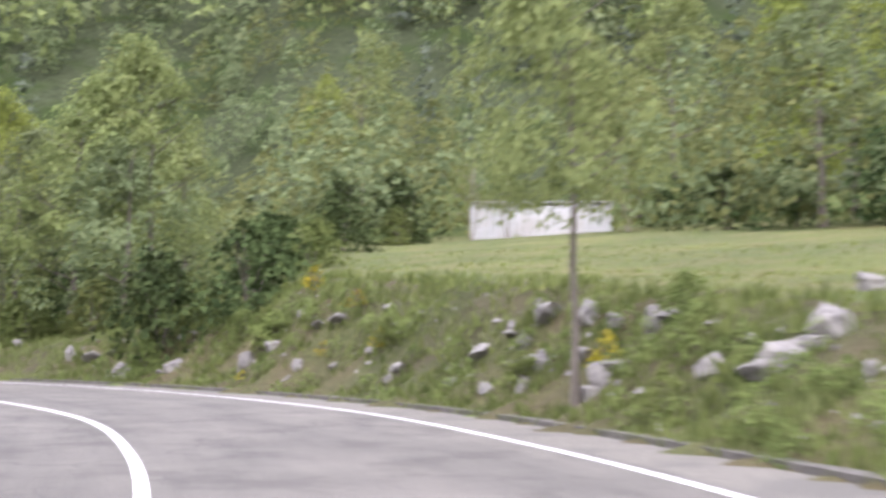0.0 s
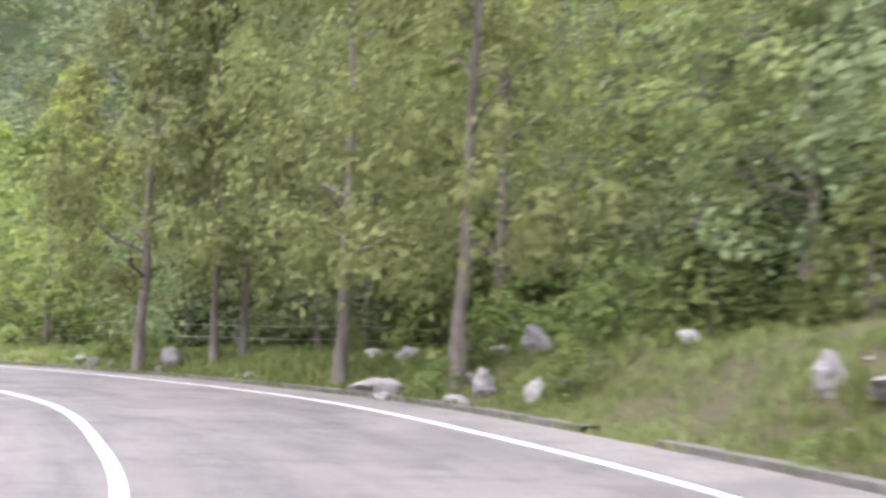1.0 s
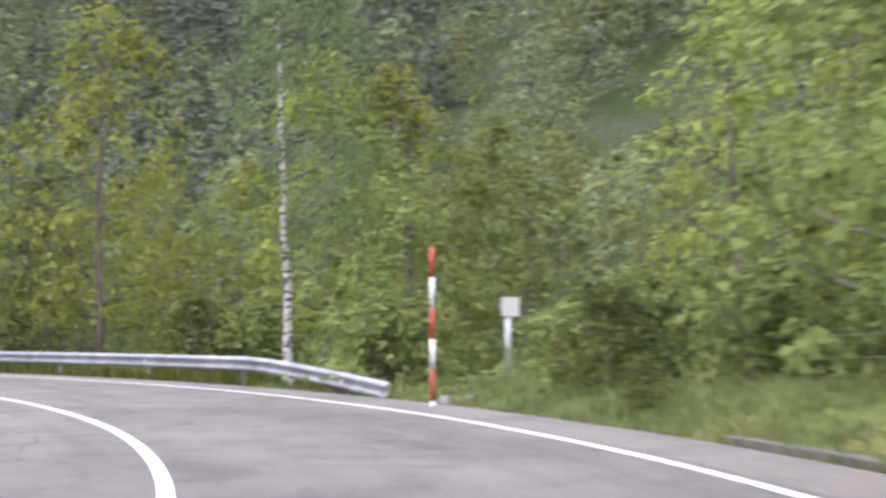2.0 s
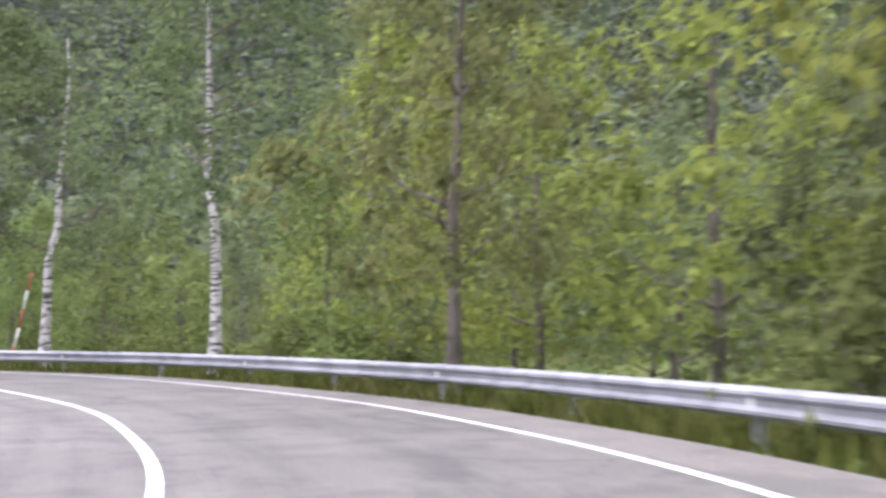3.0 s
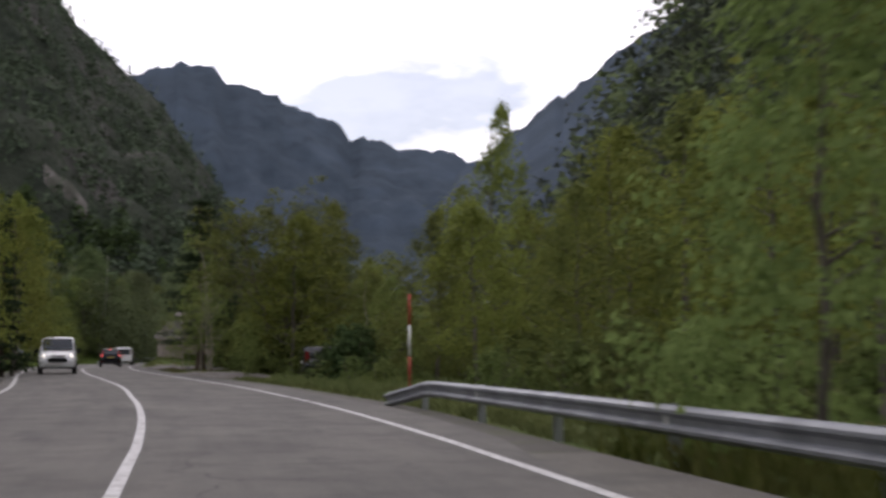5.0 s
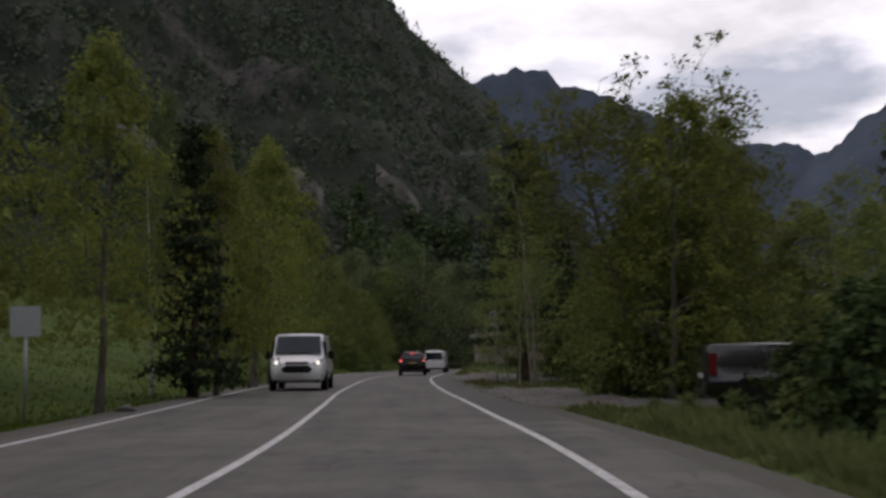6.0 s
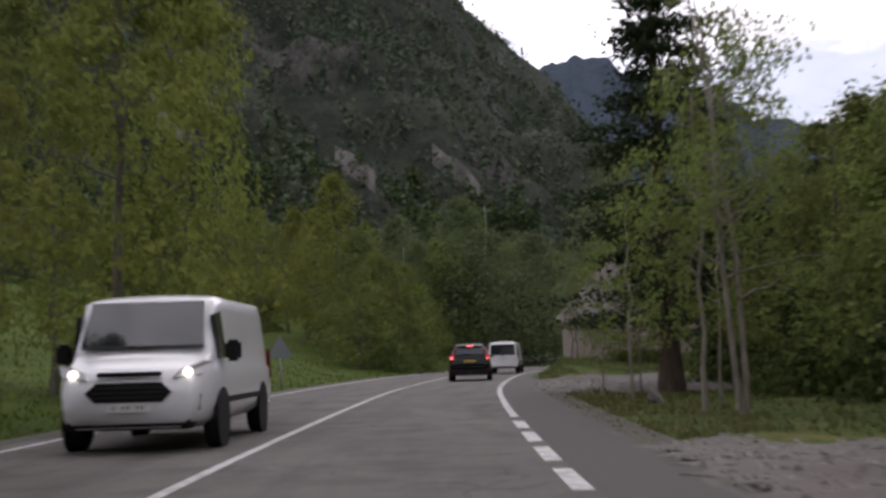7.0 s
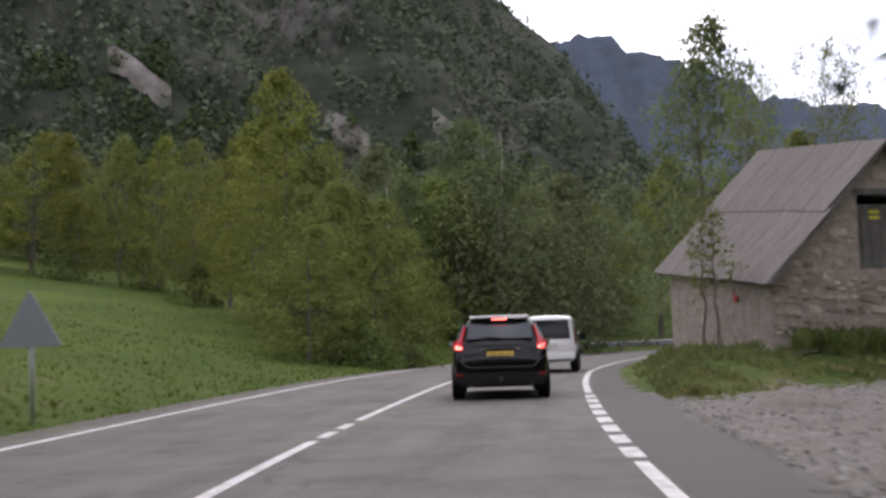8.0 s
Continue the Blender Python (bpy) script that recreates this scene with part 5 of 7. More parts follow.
def guard_rail(s0, s1, off, side, label, ramp_start=True, ramp_end=True, spacing=4.0, twist=1.0):
    """A steel rail on posts along the road; its ends bend outwards and run down to the ground."""
    mid = (s0 + s1) / 2
    def line(s):
        d = side * ((right_lane(s) if side > 0 else LEFT_LANE) + off)
        ease = 0.0
        if ramp_start:
            ease = max(ease, 1 - (s - s0) / 5.2)
        if ramp_end:
            ease = max(ease, 1 - (s1 - s) / 2.6)
        ease = max(0.0, min(1.0, ease))
        x, y = along(s, d + side * 0.55 * ease * twist)
        return Vector((x, y, 0.40 - 0.32 * ease)), ease
    ox, oy = along(mid, 0)
    root = empty("guard_rail", *line(mid)[0].xy, 0, 0, label, "guard rail")
    base = root.matrix_basis.translation
    n = int((s1 - s0) / 0.8)
    ss = np.linspace(s0, s1, n + 1)
    bm = bmesh.new()
    rows = []
    for s in ss:
        p, e = line(s)
        t = (line(min(s + 0.1, s1))[0] - line(max(s - 0.1, s0))[0]).normalized()
        inward = Vector((t.y, -t.x, 0)).normalized() * (-side)
        ring = [bm.verts.new(p - base + inward * (q[0] + 0.06) + Vector((0, 0, q[1]))) for q in W_BEAM]
        ring += [bm.verts.new(p - base + inward * (q[0] + 0.052) + Vector((0, 0, q[1]))) for q in W_BEAM[::-1]]
        rows.append(ring)
    m = len(rows[0])
    for a, b in zip(rows, rows[1:]):
        for k in range(m):
            bm.faces.new((a[k], a[(k + 1) % m], b[(k + 1) % m], b[k]))
    bm.faces.new(rows[0][::-1])
    bm.faces.new(rows[-1])
    bmesh.ops.recalc_face_normals(bm, faces=bm.faces)
    part("beam", bm, ZINC, root, "galvanised corrugated steel beam")
    post, plate = bpy.data.meshes.new("post"), bpy.data.meshes.new("reflector")
    bm = bmesh.new()
    box(bm, -0.06, 0.06, -0.05, -0.042, -0.65, 0.16)
    box(bm, -0.06, -0.052, -0.042, 0.045, -0.65, 0.16)
    box(bm, 0.052, 0.06, -0.042, 0.045, -0.65, 0.16)
    box(bm, -0.05, 0.05, -0.041, 0.05, -0.08, 0.08, 0.01)
    bm.to_mesh(post)
    bm.free()
    post.materials.append(POST_GREY)
    bm = bmesh.new()
    box(bm, -0.045, 0.045, 0, 0.012, -0.06, 0.06, 0.004)
    bm.to_mesh(plate)
    bm.free()
    plate.materials.append(REFLECT)
    k, s = 0, s0 + 1.8
    while s < s1 - 1.0:
        p, e = line(s)
        t = (line(s + 0.1)[0] - line(s - 0.1)[0]).normalized()
        ob = hang("post", post, None, root)
        ob.matrix_basis = Matrix.Translation(p - base) @ Matrix.Rotation(math.atan2(t.y, t.x) + (math.pi if side > 0 else 0) + math.pi, 4, "Z")
        if k % 2 == 0:
            ob2 = hang("reflector", plate, None, root, "pale reflector plate")
            inward = Vector((t.y, -t.x, 0)) * (-side)
            ob2.matrix_basis = Matrix.Translation(p - base + inward * 0.085) @ Matrix.Rotation(math.atan2(t.y, t.x), 4, "Z")
        k, s = k + 1, s + spacing
    return root


guard_rail(95.6, 183.6, 1.7, 1, "galvanised steel guard rail on posts, ends bent down", twist=-0.5)
guard_rail(S1 - 42, S1 - 3, 1.1, -1, "galvanised steel guard rail round the far bend")


def snow_pole(x, y, lean_x=0.0, lean_y=0.0, height=3.0, bands=6, r=0.034, first_white=True, seg=0.5):
    e = empty("snow_pole", x, y, gz(x, y) - 0.02, 0, "tall red and white banded snow pole in the verge", "snow pole", "snow poles")
    z = -0.1
    for k in range(bands):
        h = seg * (0.6 if k == 0 else 1.0)
        bm = bmesh.new()
        tube(bm, (lean_x * z, lean_y * z, z), (lean_x * (z + h), lean_y * (z + h), z + h), r, r, 12)
        white = (k % 2 == 0) == first_white
        part("band", bm, WHITE if white else RED, e, "white painted band" if white else "red painted band", True)
        z += h


snow_pole(-40.23, 31.3, height=2.6, seg=0.45)
snow_pole(-60.55, -15.2, lean_x=-0.19, lean_y=0.07, seg=0.56)
snow_pole(-38.57, -59.1, bands=4, seg=0.76)


def post_sign(name, x, y, rz, points, zc, label, category, pole_r=0.035, face=None, pole_top=None):
    """A flat sign on a post; points: the plate's outline."""
    e = empty(name, x, y, gz(x, y) - 0.1, rz, label, category)
    bm = bmesh.new()
    top = pole_top or zc
    tube(bm, (0, 0, 0), (0, 0, top), pole_r, pole_r, 10)
    part("post", bm, POST_GREY, e, "", True)
    bm = bmesh.new()
    f = [bm.verts.new((px, -0.05, zc + pz)) for px, pz in points]
    b = [bm.verts.new((px, -0.065, zc + pz)) for px, pz in points]
    bm.faces.new(f)
    bm.faces.new(b[::-1])
    n = len(points)
    for k in range(n):
        bm.faces.new((f[k], b[k], b[(k + 1) % n], f[(k + 1) % n]))
    bmesh.ops.recalc_face_normals(bm, faces=bm.faces)
    part("plate", bm, face or SIGN_BACK, e)
    for zz in (-0.12, 0.12):
        bm = bmesh.new()
        box(bm, -0.12, 0.12, -0.05, 0.04, zc + zz - 0.02, zc + zz + 0.02, 0.005)
        part("bracket", bm, POST_GREY, e)
    return e


def round_poly(pts, r=0.06, n=4):
    out = []
    for i, p in enumerate(pts):
        a, b = Vector(pts[i - 1]), Vector(pts[(i + 1) % len(pts)])
        p = Vector(p)
        u, v = (a - p).normalized() * r, (b - p).normalized() * r
        for k in range(n + 1):
            t = k / n
            out.append(tuple((p + u) * (1 - t) ** 2 + 2 * p * t * (1 - t) + (p + v) * t * t))
    return out


post_sign("road_sign", 15.3, -109.5, heading(S_OF(15, -109)), round_poly([(-0.5, -0.45), (0.5, -0.45), (0, 0.42)]), 1.72, "triangular road sign on a steel post, grey back shown", "road sign", pole_top=1.95)
post_sign("road_sign", -15.25, -69.4, heading(S_OF(-15, -70)), round_poly([(-0.3, -0.3), (0.3, -0.3), (0.3, 0.3), (-0.3, 0.3)], 0.05), 2.15, "square road sign on a steel post, pale back shown", "road sign", face=SIGN_PALE)
post_sign("notice_board", -44.3, 31.8, heading(S_OF(-44, 31)) + 15, round_poly([(-0.22, -0.17), (0.22, -0.17), (0.22, 0.17), (-0.22, 0.17)], 0.02), 1.5, "small white notice board on a grey post", "sign", 0.06, WHITE)


# ---- wire fence behind the verge ----
def wire_fence(s0, s1, off, step=4.2):
    x0, y0 = along(s0, right_lane(s0) + off)
    e = empty("wire_fence", x0, y0, 0, 0, "thin wire fence on slender wooden posts", "fence")
    stops = np.arange(s0, s1, step)
    tops = []
    for s in stops:
        x, y = along(s, right_lane(s) + off)
        z = gz(x, y)
        bm = bmesh.new()
        tube(bm, (0, 0, -0.3), (0.02, 0.01, 0.95), 0.035, 0.028, 8)
        post = part("post", bm, OLD_WOOD, e)
        post.matrix_basis = pose(x - x0, y - y0, z)
        tops.append(Vector((x - x0, y - y0, z)))
    for h in (0.42, 0.78):
        bm = bmesh.new()
        for a, b in zip(tops, tops[1:]):
            mid = (a + b) / 2 + Vector((0, 0, h - 0.03))
            tube(bm, a + Vector((0, 0, h)), mid, 0.006, 0.006, 5, False)
            tube(bm, mid, b + Vector((0, 0, h)), 0.006, 0.006, 5, False)
        part("wire", bm, POST_GREY, e, "thin steel wire")


wire_fence(S_OF(-17, 35), S_OF(-37, 27), 7.6)


# ---- stone barn by the bend ----
def stone_barn(x, y, z, rz):
    """Local x along the gable, y along the eaves; origin at the corner nearest the road."""
    e = empty("stone_barn", x, y, z, rz, "old stone barn with steep grey sheet roof and boarded hatch", "barn")
    gw, ln, eave, ridge, th = 5.6, 4.5, 1.45, 4.28, 0.45
    rise = lambda v: 0.098 * v

    def wall(name, outline, a, b, hole=None):
        """A wall of thickness th from a plan line a to b, its outline in (along, up)."""
        a, b = Vector((*a, 0)), Vector((*b, 0))
        u = (b - a).normalized()
        n = Vector((u.y, -u.x, 0))
        pieces = [outline] if not hole else []
        if hole:
            h0, h1, z0, z1 = hole
            def top(q):
                for (x0, y0), (x1, y1) in zip(outline[2:], outline[3:] + outline[:1]):
                    if min(x0, x1) <= q <= max(x0, x1) and x0 != x1:
                        return y0 + (y1 - y0) * (q - x0) / (x1 - x0)
                return outline[2][1]
            w = outline[1][0]
            pieces = [[(0, -0.5), (h0, -0.5), (h0, top(h0)), (0, top(0.0))], [(h1, -0.5), (w, -0.5), (w, top(w)), (h1, top(h1))],
                      [(h0, -0.5), (h1, -0.5), (h1, z0), (h0, z0)], [(h0, z1), (h1, z1), (h1, top(h1)), (w / 2, ridge), (h0, top(h0))]]
        first = None
        for q in pieces:
            bm = bmesh.new()
            f = [bm.verts.new(a + u * p + Vector((0, 0, h))) for p, h in q]
            g = [bm.verts.new(a + u * p + Vector((0, 0, h)) - n * th) for p, h in q]
            bm.faces.new(f)
            bm.faces.new(g[::-1])
            for k in range(len(q)):
                bm.faces.new((f[k], g[k], g[(k + 1) % len(q)], f[(k + 1) % len(q)]))
            bmesh.ops.recalc_face_normals(bm, faces=bm.faces)
            ob = part(name, bm, MORTAR, e, "rubble stone wall")
            first = first or ob
        return first

    HATCH = (2.18, 3.62, 1.65, 3.22)
    gable = [(0, -0.5), (gw, -0.5), (gw, eave), (gw / 2, ridge), (0, eave)]
    front = wall("wall", gable, (0, 0), (gw, 0), HATCH)
    side = wall("wall", [(0, -0.5), (ln - 2 * th, -0.5), (ln - 2 * th, eave + rise(th)), (0, eave + rise(ln - th))], (0, ln - th), (0, th))
    wall("wall", [(0, -0.5), (ln - 2 * th, -0.5), (ln - 2 * th, eave + rise(ln - th)), (0, eave + rise(th))], (gw, th), (gw, ln - th))
    wall("wall", [(a, b + rise(ln) if b > 0 else b) for a, b in gable], (gw, ln), (0, ln))
    # boarded hatch
    for k in range(6):
        bm = bmesh.new()
        box(bm, 2.18 + k * 0.24, 2.18 + k * 0.24 + 0.228, 0.22, 0.25, 1.65, 3.05 if k < 5 else 2.95, 0.004)
        part("board", bm, OLD_WOOD, e, "weathered grey board")
    bm = bmesh.new()
    box(bm, 2.08, 3.72, -0.03, 0.3, 3.22, 3.36, 0.02)
    part("lintel", bm, OLD_WOOD, e, "old wooden lintel")
    for zz in (2.72, 2.84):
        bm = bmesh.new()
        box(bm, 2.62, 2.88, 0.20, 0.218, zz, zz + 0.08, 0.004)
        part("plate", bm, YELLOW, e, "small yellow plate")
    # roof planes under two courses of old sheets
    over, out = 0.34, 0.2
    pitch = math.atan2(ridge - eave, gw / 2)
    run = (gw / 2) / math.cos(pitch) + out
    for sgn in (0, 1):
        bm = bmesh.new()
        def at_roof(u, v, lift):
            """u: metres down from the ridge, v: along the eaves."""
            px, pz = gw / 2 - math.cos(pitch) * u - math.sin(pitch) * lift, ridge + 0.04 - math.sin(pitch) * u + math.cos(pitch) * lift
            return Vector((px if sgn == 0 else gw - px, v, pz + rise(v)))
        lo = [at_roof(a, b, 0) for a, b in ((0, -over), (run, -over), (run, ln + over), (0, ln + over))]
        hi = [at_roof(a, b, 0.07) for a, b in ((0, -over), (run, -over), (run, ln + over), (0, ln + over))]
        f, g = [bm.verts.new(q) for q in hi], [bm.verts.new(q) for q in lo]
        bm.faces.new(f)
        bm.faces.new(g[::-1])
        for k in range(4):
            bm.faces.new((f[k], g[k], g[(k + 1) % 4], f[(k + 1) % 4]))
        bmesh.ops.recalc_face_normals(bm, faces=bm.faces)
        roof = part("roof", bm, OLD_WOOD, e, "steep roof of weathered grey sheets with streaks and a ragged edge")
        rng = np.random.RandomState(31 + sgn)
        cols = 6
        wide, tall_ = (ln + 2 * over) / cols, run / 2 + 0.07
        meshes = []
        for k in range(4):
            bm = bmesh.new()
            n, low_, high_ = 12, [], []
            for q in range(n + 1):
                px, wave = (q / n - 0.5) * (wide + 0.05), 0.004 * math.cos(q * math.pi)
                end = rng.uniform(-0.025, 0.015)
                for rows_, lift in ((low_, wave), (high_, wave + 0.012)):
                    rows_.append((bm.verts.new((px, -tall_ / 2 + end, lift)), bm.verts.new((px, tall_ / 2, lift))))
            for q in range(n):
                for rows_ in (low_, high_):
                    bm.faces.new((rows_[q][0], rows_[q + 1][0], rows_[q + 1][1], rows_[q][1]))
                for m in (0, 1):
                    bm.faces.new((low_[q][m], low_[q + 1][m], high_[q + 1][m], high_[q][m]))
            for q in (0, n):
                bm.faces.new((low_[q][0], low_[q][1], high_[q][1], high_[q][0]))
            bmesh.ops.recalc_face_normals(bm, faces=bm.faces)
            me = bpy.data.meshes.new("sheet")
            bm.to_mesh(me)
            bm.free()
            me.materials.append(ROOF_SHEET)
            meshes.append(me)
        for i in range(2):
            for j in range(cols):
                u, v = run * (0.25 + 0.5 * i), -over + (j + 0.5) * wide
                ob = hang("sheet", meshes[rng.randint(4)], None, roof)
                up, side_ = (at_roof(u - 0.1, v, 0) - at_roof(u, v, 0)).normalized(), (at_roof(u, v + 0.1, 0) - at_roof(u, v, 0)).normalized()
                side_ = side_ if sgn else -side_
                turn = Matrix((side_, side_.cross(up).cross(side_), side_.cross(up))).transposed().to_4x4()
                ob.matrix_basis = Matrix.Translation(at_roof(u + rng.uniform(-0.02, 0.02), v, 0.092 + 0.016 * (1 - i) + 0.002 * (j % 2))) @ turn @ Matrix.Rotation(radians(rng.uniform(-0.5, 0.5)), 4, "Z")
    # stones set in the two walls that face the road
    rng = np.random.RandomState(77)
    meshes = []
    for k in range(7):
        bm = bmesh.new()
        w, h = 0.16 + 0.05 * k, 0.15 + 0.025 * (k * 3 % 5)
        box(bm, -w / 2, w / 2, -0.022, 0.09, -h / 2, h / 2, 0.03)
        for v in bm.verts:
            v.co += Vector(rng.uniform(-0.03, 0.03, 3)) * Vector((1, 0.4, 1)).x
        me = bpy.data.meshes.new("stone")
        bm.to_mesh(me)
        bm.free()
        me.materials.append(BARN_STONE)
        meshes.append((me, w, h))
    def set_stones(wall_ob, a, b, top, hole, share=1.0):
        a, b = Vector((*a, 0)), Vector((*b, 0))
        u, ln_ = (b - a).normalized(), (b - a).length
        z = -0.1
        while z < ridge - 0.2:
            q = rng.uniform(0, 0.1)
            hh = 0.22 * rng.uniform(0.7, 1.3)
            while q < ln_ - 0.15:
                me, w, h = meshes[rng.randint(7)]
                c = q + w / 2
                if rng.uniform() < share and c + w / 2 < ln_ + 0.03 and z + hh / 2 < top(c) - 0.12 and not (hole and hole[0] - w / 2 < c < hole[1] + w / 2 and hole[2] - hh / 2 < z < hole[3] + hh):
                    ob = hang("stone", me, None, wall_ob)
                    ob.matrix_basis = Matrix.Translation(a + u * c + Vector((0, 0, z + rng.uniform(-0.05, 0.05)))) @ Matrix.Rotation(math.atan2(u.y, u.x), 4, "Z") @ Matrix.Rotation(radians(rng.uniform(-12, 12)), 4, "Y") @ Matrix.Diagonal((1, 1, hh / h * rng.uniform(0.55, 0.95), 1))
                q += w + rng.uniform(0.02, 0.14)
            z += hh
    set_stones(front, (0, 0), (gw, 0), lambda c: eave + (ridge - eave) * (1 - abs(c - gw / 2) / (gw / 2)), HATCH)
    set_stones(side, (0, ln - th), (0, th), lambda c: eave + rise(ln - th - c), None, 0.28)
    return e


bx, by = 9.9, -123.3
stone_barn(bx, by, 0.62, -124.0)

bm = bmesh.new()
box(bm, -0.35, 0.35, -0.07, 0.07, 0.0, 0.03, 0.006)
plank = part("plank", bm, OLD_WOOD)
plank.matrix_basis = pose(9.0, -122.6, gz(9.0, -122.6) + 0.12, 8, 10, 30)
tagged(plank, "short weathered plank lying in the grass by the barn", "plank")
# small red marker on the barn's wall
bm = bmesh.new()
tube(bm, (0, 0, 0), (0, 0.02, 0), 0.09, 0.09, 20)
marker = part("disc", bm, RED)
marker.matrix_basis = pose(9.9 + 0.829 * 1.35 + 0.03 * 0.559, -123.3 - 0.559 * 1.35 + 0.03 * 0.829, 1.75, 0, 0, -34)
tagged(marker, "small round red marker on the barn wall", "marker")


# ---- white shed behind the field ----
def white_shed(x, y, rz):
    e = empty("shed", x, y, gz(x, y) - 0.2, rz, "long white sheet-metal shed behind the field", "shed")
    L, D, H = 7.6, 4.0, 2.1
    n = 19
    for k in range(n):
        bm = bmesh.new()
        box(bm, k * L / n, (k + 1) * L / n - 0.02, 0, 0.05, 0, H + 0.1 * math.sin(k), 0.01)
        part("sheet", bm, SHED_WHITE, e)
    bm = bmesh.new()
    box(bm, -0.1, L + 0.1, -0.15, D, H + 0.08, H + 0.16, 0.02)
    part("roof", bm, SHED_WHITE, e)
    for x0 in (0, L - 0.1):
        bm = bmesh.new()
        box(bm, x0, x0 + 0.1, 0.05, D, 0, H + 0.08, 0.01)
        part("side_wall", bm, SHED_WHITE, e)


white_shed(-14.8, 74.2, 35.8)


def gravel_bay(s0, s1, skew, d0, d1, label):
    """Bare gravel beside the asphalt, from s0 to s1 along the road and d0 to d1 off its line; skew: how much farther it runs at the back."""
    u, v = np.meshgrid(np.linspace(0, 1, 110), np.r_[np.linspace(0, 0.10, 6), np.linspace(0.14, 1, 20)], indexing="ij")
    o = d0 + (d1 - d0) * v
    st = s0 + (s1 + skew * (o - d0) - s0) * u
    p = np.array([along(a, right_lane(a) + c) for a, c in zip(st.ravel(), o.ravel())]).reshape(*u.shape, 2)
    rag = lumps(p[..., 0], p[..., 1], 2.5, 7) * 0.35 * smooth(0.3, 1.0, v) + (1 - smooth(0.0, 0.10, v)) * (0.16 * lumps(p[..., 0], p[..., 1], 0.9, 3) + 0.10 * lumps(p[..., 0], p[..., 1], 0.35, 4))
    X, Y = p[..., 0] + rag, p[..., 1] + rag
    edge = np.minimum(np.minimum(u * 12, (1 - u) * 12), np.minimum((1 - v) * 5, 0.55 + v * 30))
    me = grid_mesh("gravel_bay", X, Y, ground_z(X, Y) + 0.116 + 0.012 * lumps(X, Y, 0.5, 9) - 0.22 * (1 - smooth(0, 1, edge)), GRAVEL)
    if me.polygons[40].normal.z < 0:
        me.flip_normals()
    tagged(new("gravel_bay", me), label, "gravel", kind="structure")


gravel_bay(213.0, 228.2, -0.45, 1.05, 8.0, "bare grey gravel of a roadside bay")
gravel_bay(247.0, 261.6, 1.05, 1.12, 7.5, "bare grey gravel in front of the barn")


def loose_stones(seed, count, s0, s1, skew, d0, d1, label, lift=0.118, size=1.0, material=None):
    """Small flat stones and chips strewn over a gravel bay or down a bank."""
    rng = np.random.RandomState(seed)
    o = rng.uniform(d0, d1, count)
    st = s0 + (s1 + skew * (o - d0) - s0) * rng.uniform(0, 1, count)
    p = np.array([along(a, right_lane(a) + c) for a, c in zip(st, o)])
    z = ground_z(p[:, 0], p[:, 1]) + lift + 0.012 * lumps(p[:, 0], p[:, 1], 0.5, 9)
    a, r = rng.uniform(0, 6.283, count), size * (0.012 + 0.05 * rng.uniform(0, 1, count) ** 3)
    ring = []
    for k in range(5):
        q = a + k * 1.2566 + rng.normal(0, 0.2, count)
        rr = r * rng.uniform(0.7, 1.3, count)
        ring.append(np.stack([p[:, 0] + np.cos(q) * rr, p[:, 1] + np.sin(q) * rr, z - 0.004], -1))
    top = np.stack([p[:, 0] + rng.normal(0, 0.3, count) * r, p[:, 1] + rng.normal(0, 0.3, count) * r, z + r * rng.uniform(0.35, 0.9, count)], -1)
    P = np.concatenate([np.stack([ring[k], ring[(k + 1) % 5], top], 1) for k in range(5)])
    tagged(new("loose_stones", quads_mesh("loose_stones", P, material or CHIPS)), label, "stones", kind="stuff")


CHIPS = surface("stone_chips", (0.07, 0.065, 0.058), (0.30, 0.285, 0.26), 9, 0.9, 30, 0.5, 0.01)
loose_stones(61, 5000, 214.0, 227.4, -0.45, 1.15, 7.0, "loose stones and chips on the roadside bay")
loose_stones(62, 6000, 248.0, 261.2, 1.05, 1.1, 7.0, "loose stones and chips in front of the barn")

loose_stones(63, 520, S_A - 4, S_B + 4, 0.0, 1.5, 3.6, "small pale rubble fallen down the bank", 0.0, 2.0, STONE)

# ---- edge line along the bays, broken ----
def dashes(s0, s1, on, off, d, w, mat=PAINT):
    bm = bmesh.new()
    s = s0
    while s < s1:
        e = min(s + on, s1)
        d0 = d(s)
        q = [along(s, d0 - w), along(e, d(e) - w), along(e, d(e) + w), along(s, d0 + w)]
        bm.faces.new([bm.verts.new((x, y, 0.006)) for x, y in q][::-1])
        s += on + off
    bmesh.ops.recalc_face_normals(bm, faces=bm.faces)
    if bm.faces[:][0].normal.z < 0:
        bmesh.ops.reverse_faces(bm, faces=bm.faces)
    ob = part("edge_line", bm, mat)
    tagged(ob, "broken white painted edge line by the gravel bay", "road marking", kind="structure")


EDGE = lambda s: float(right_lane(s))


def edge_strip(s0, s1):
    strip("edge_line", s0, s1, lambda s: right_lane(s) - 0.066, lambda s: right_lane(s) + 0.066, 0.006, PAINT, label="white painted edge line", category="road marking")


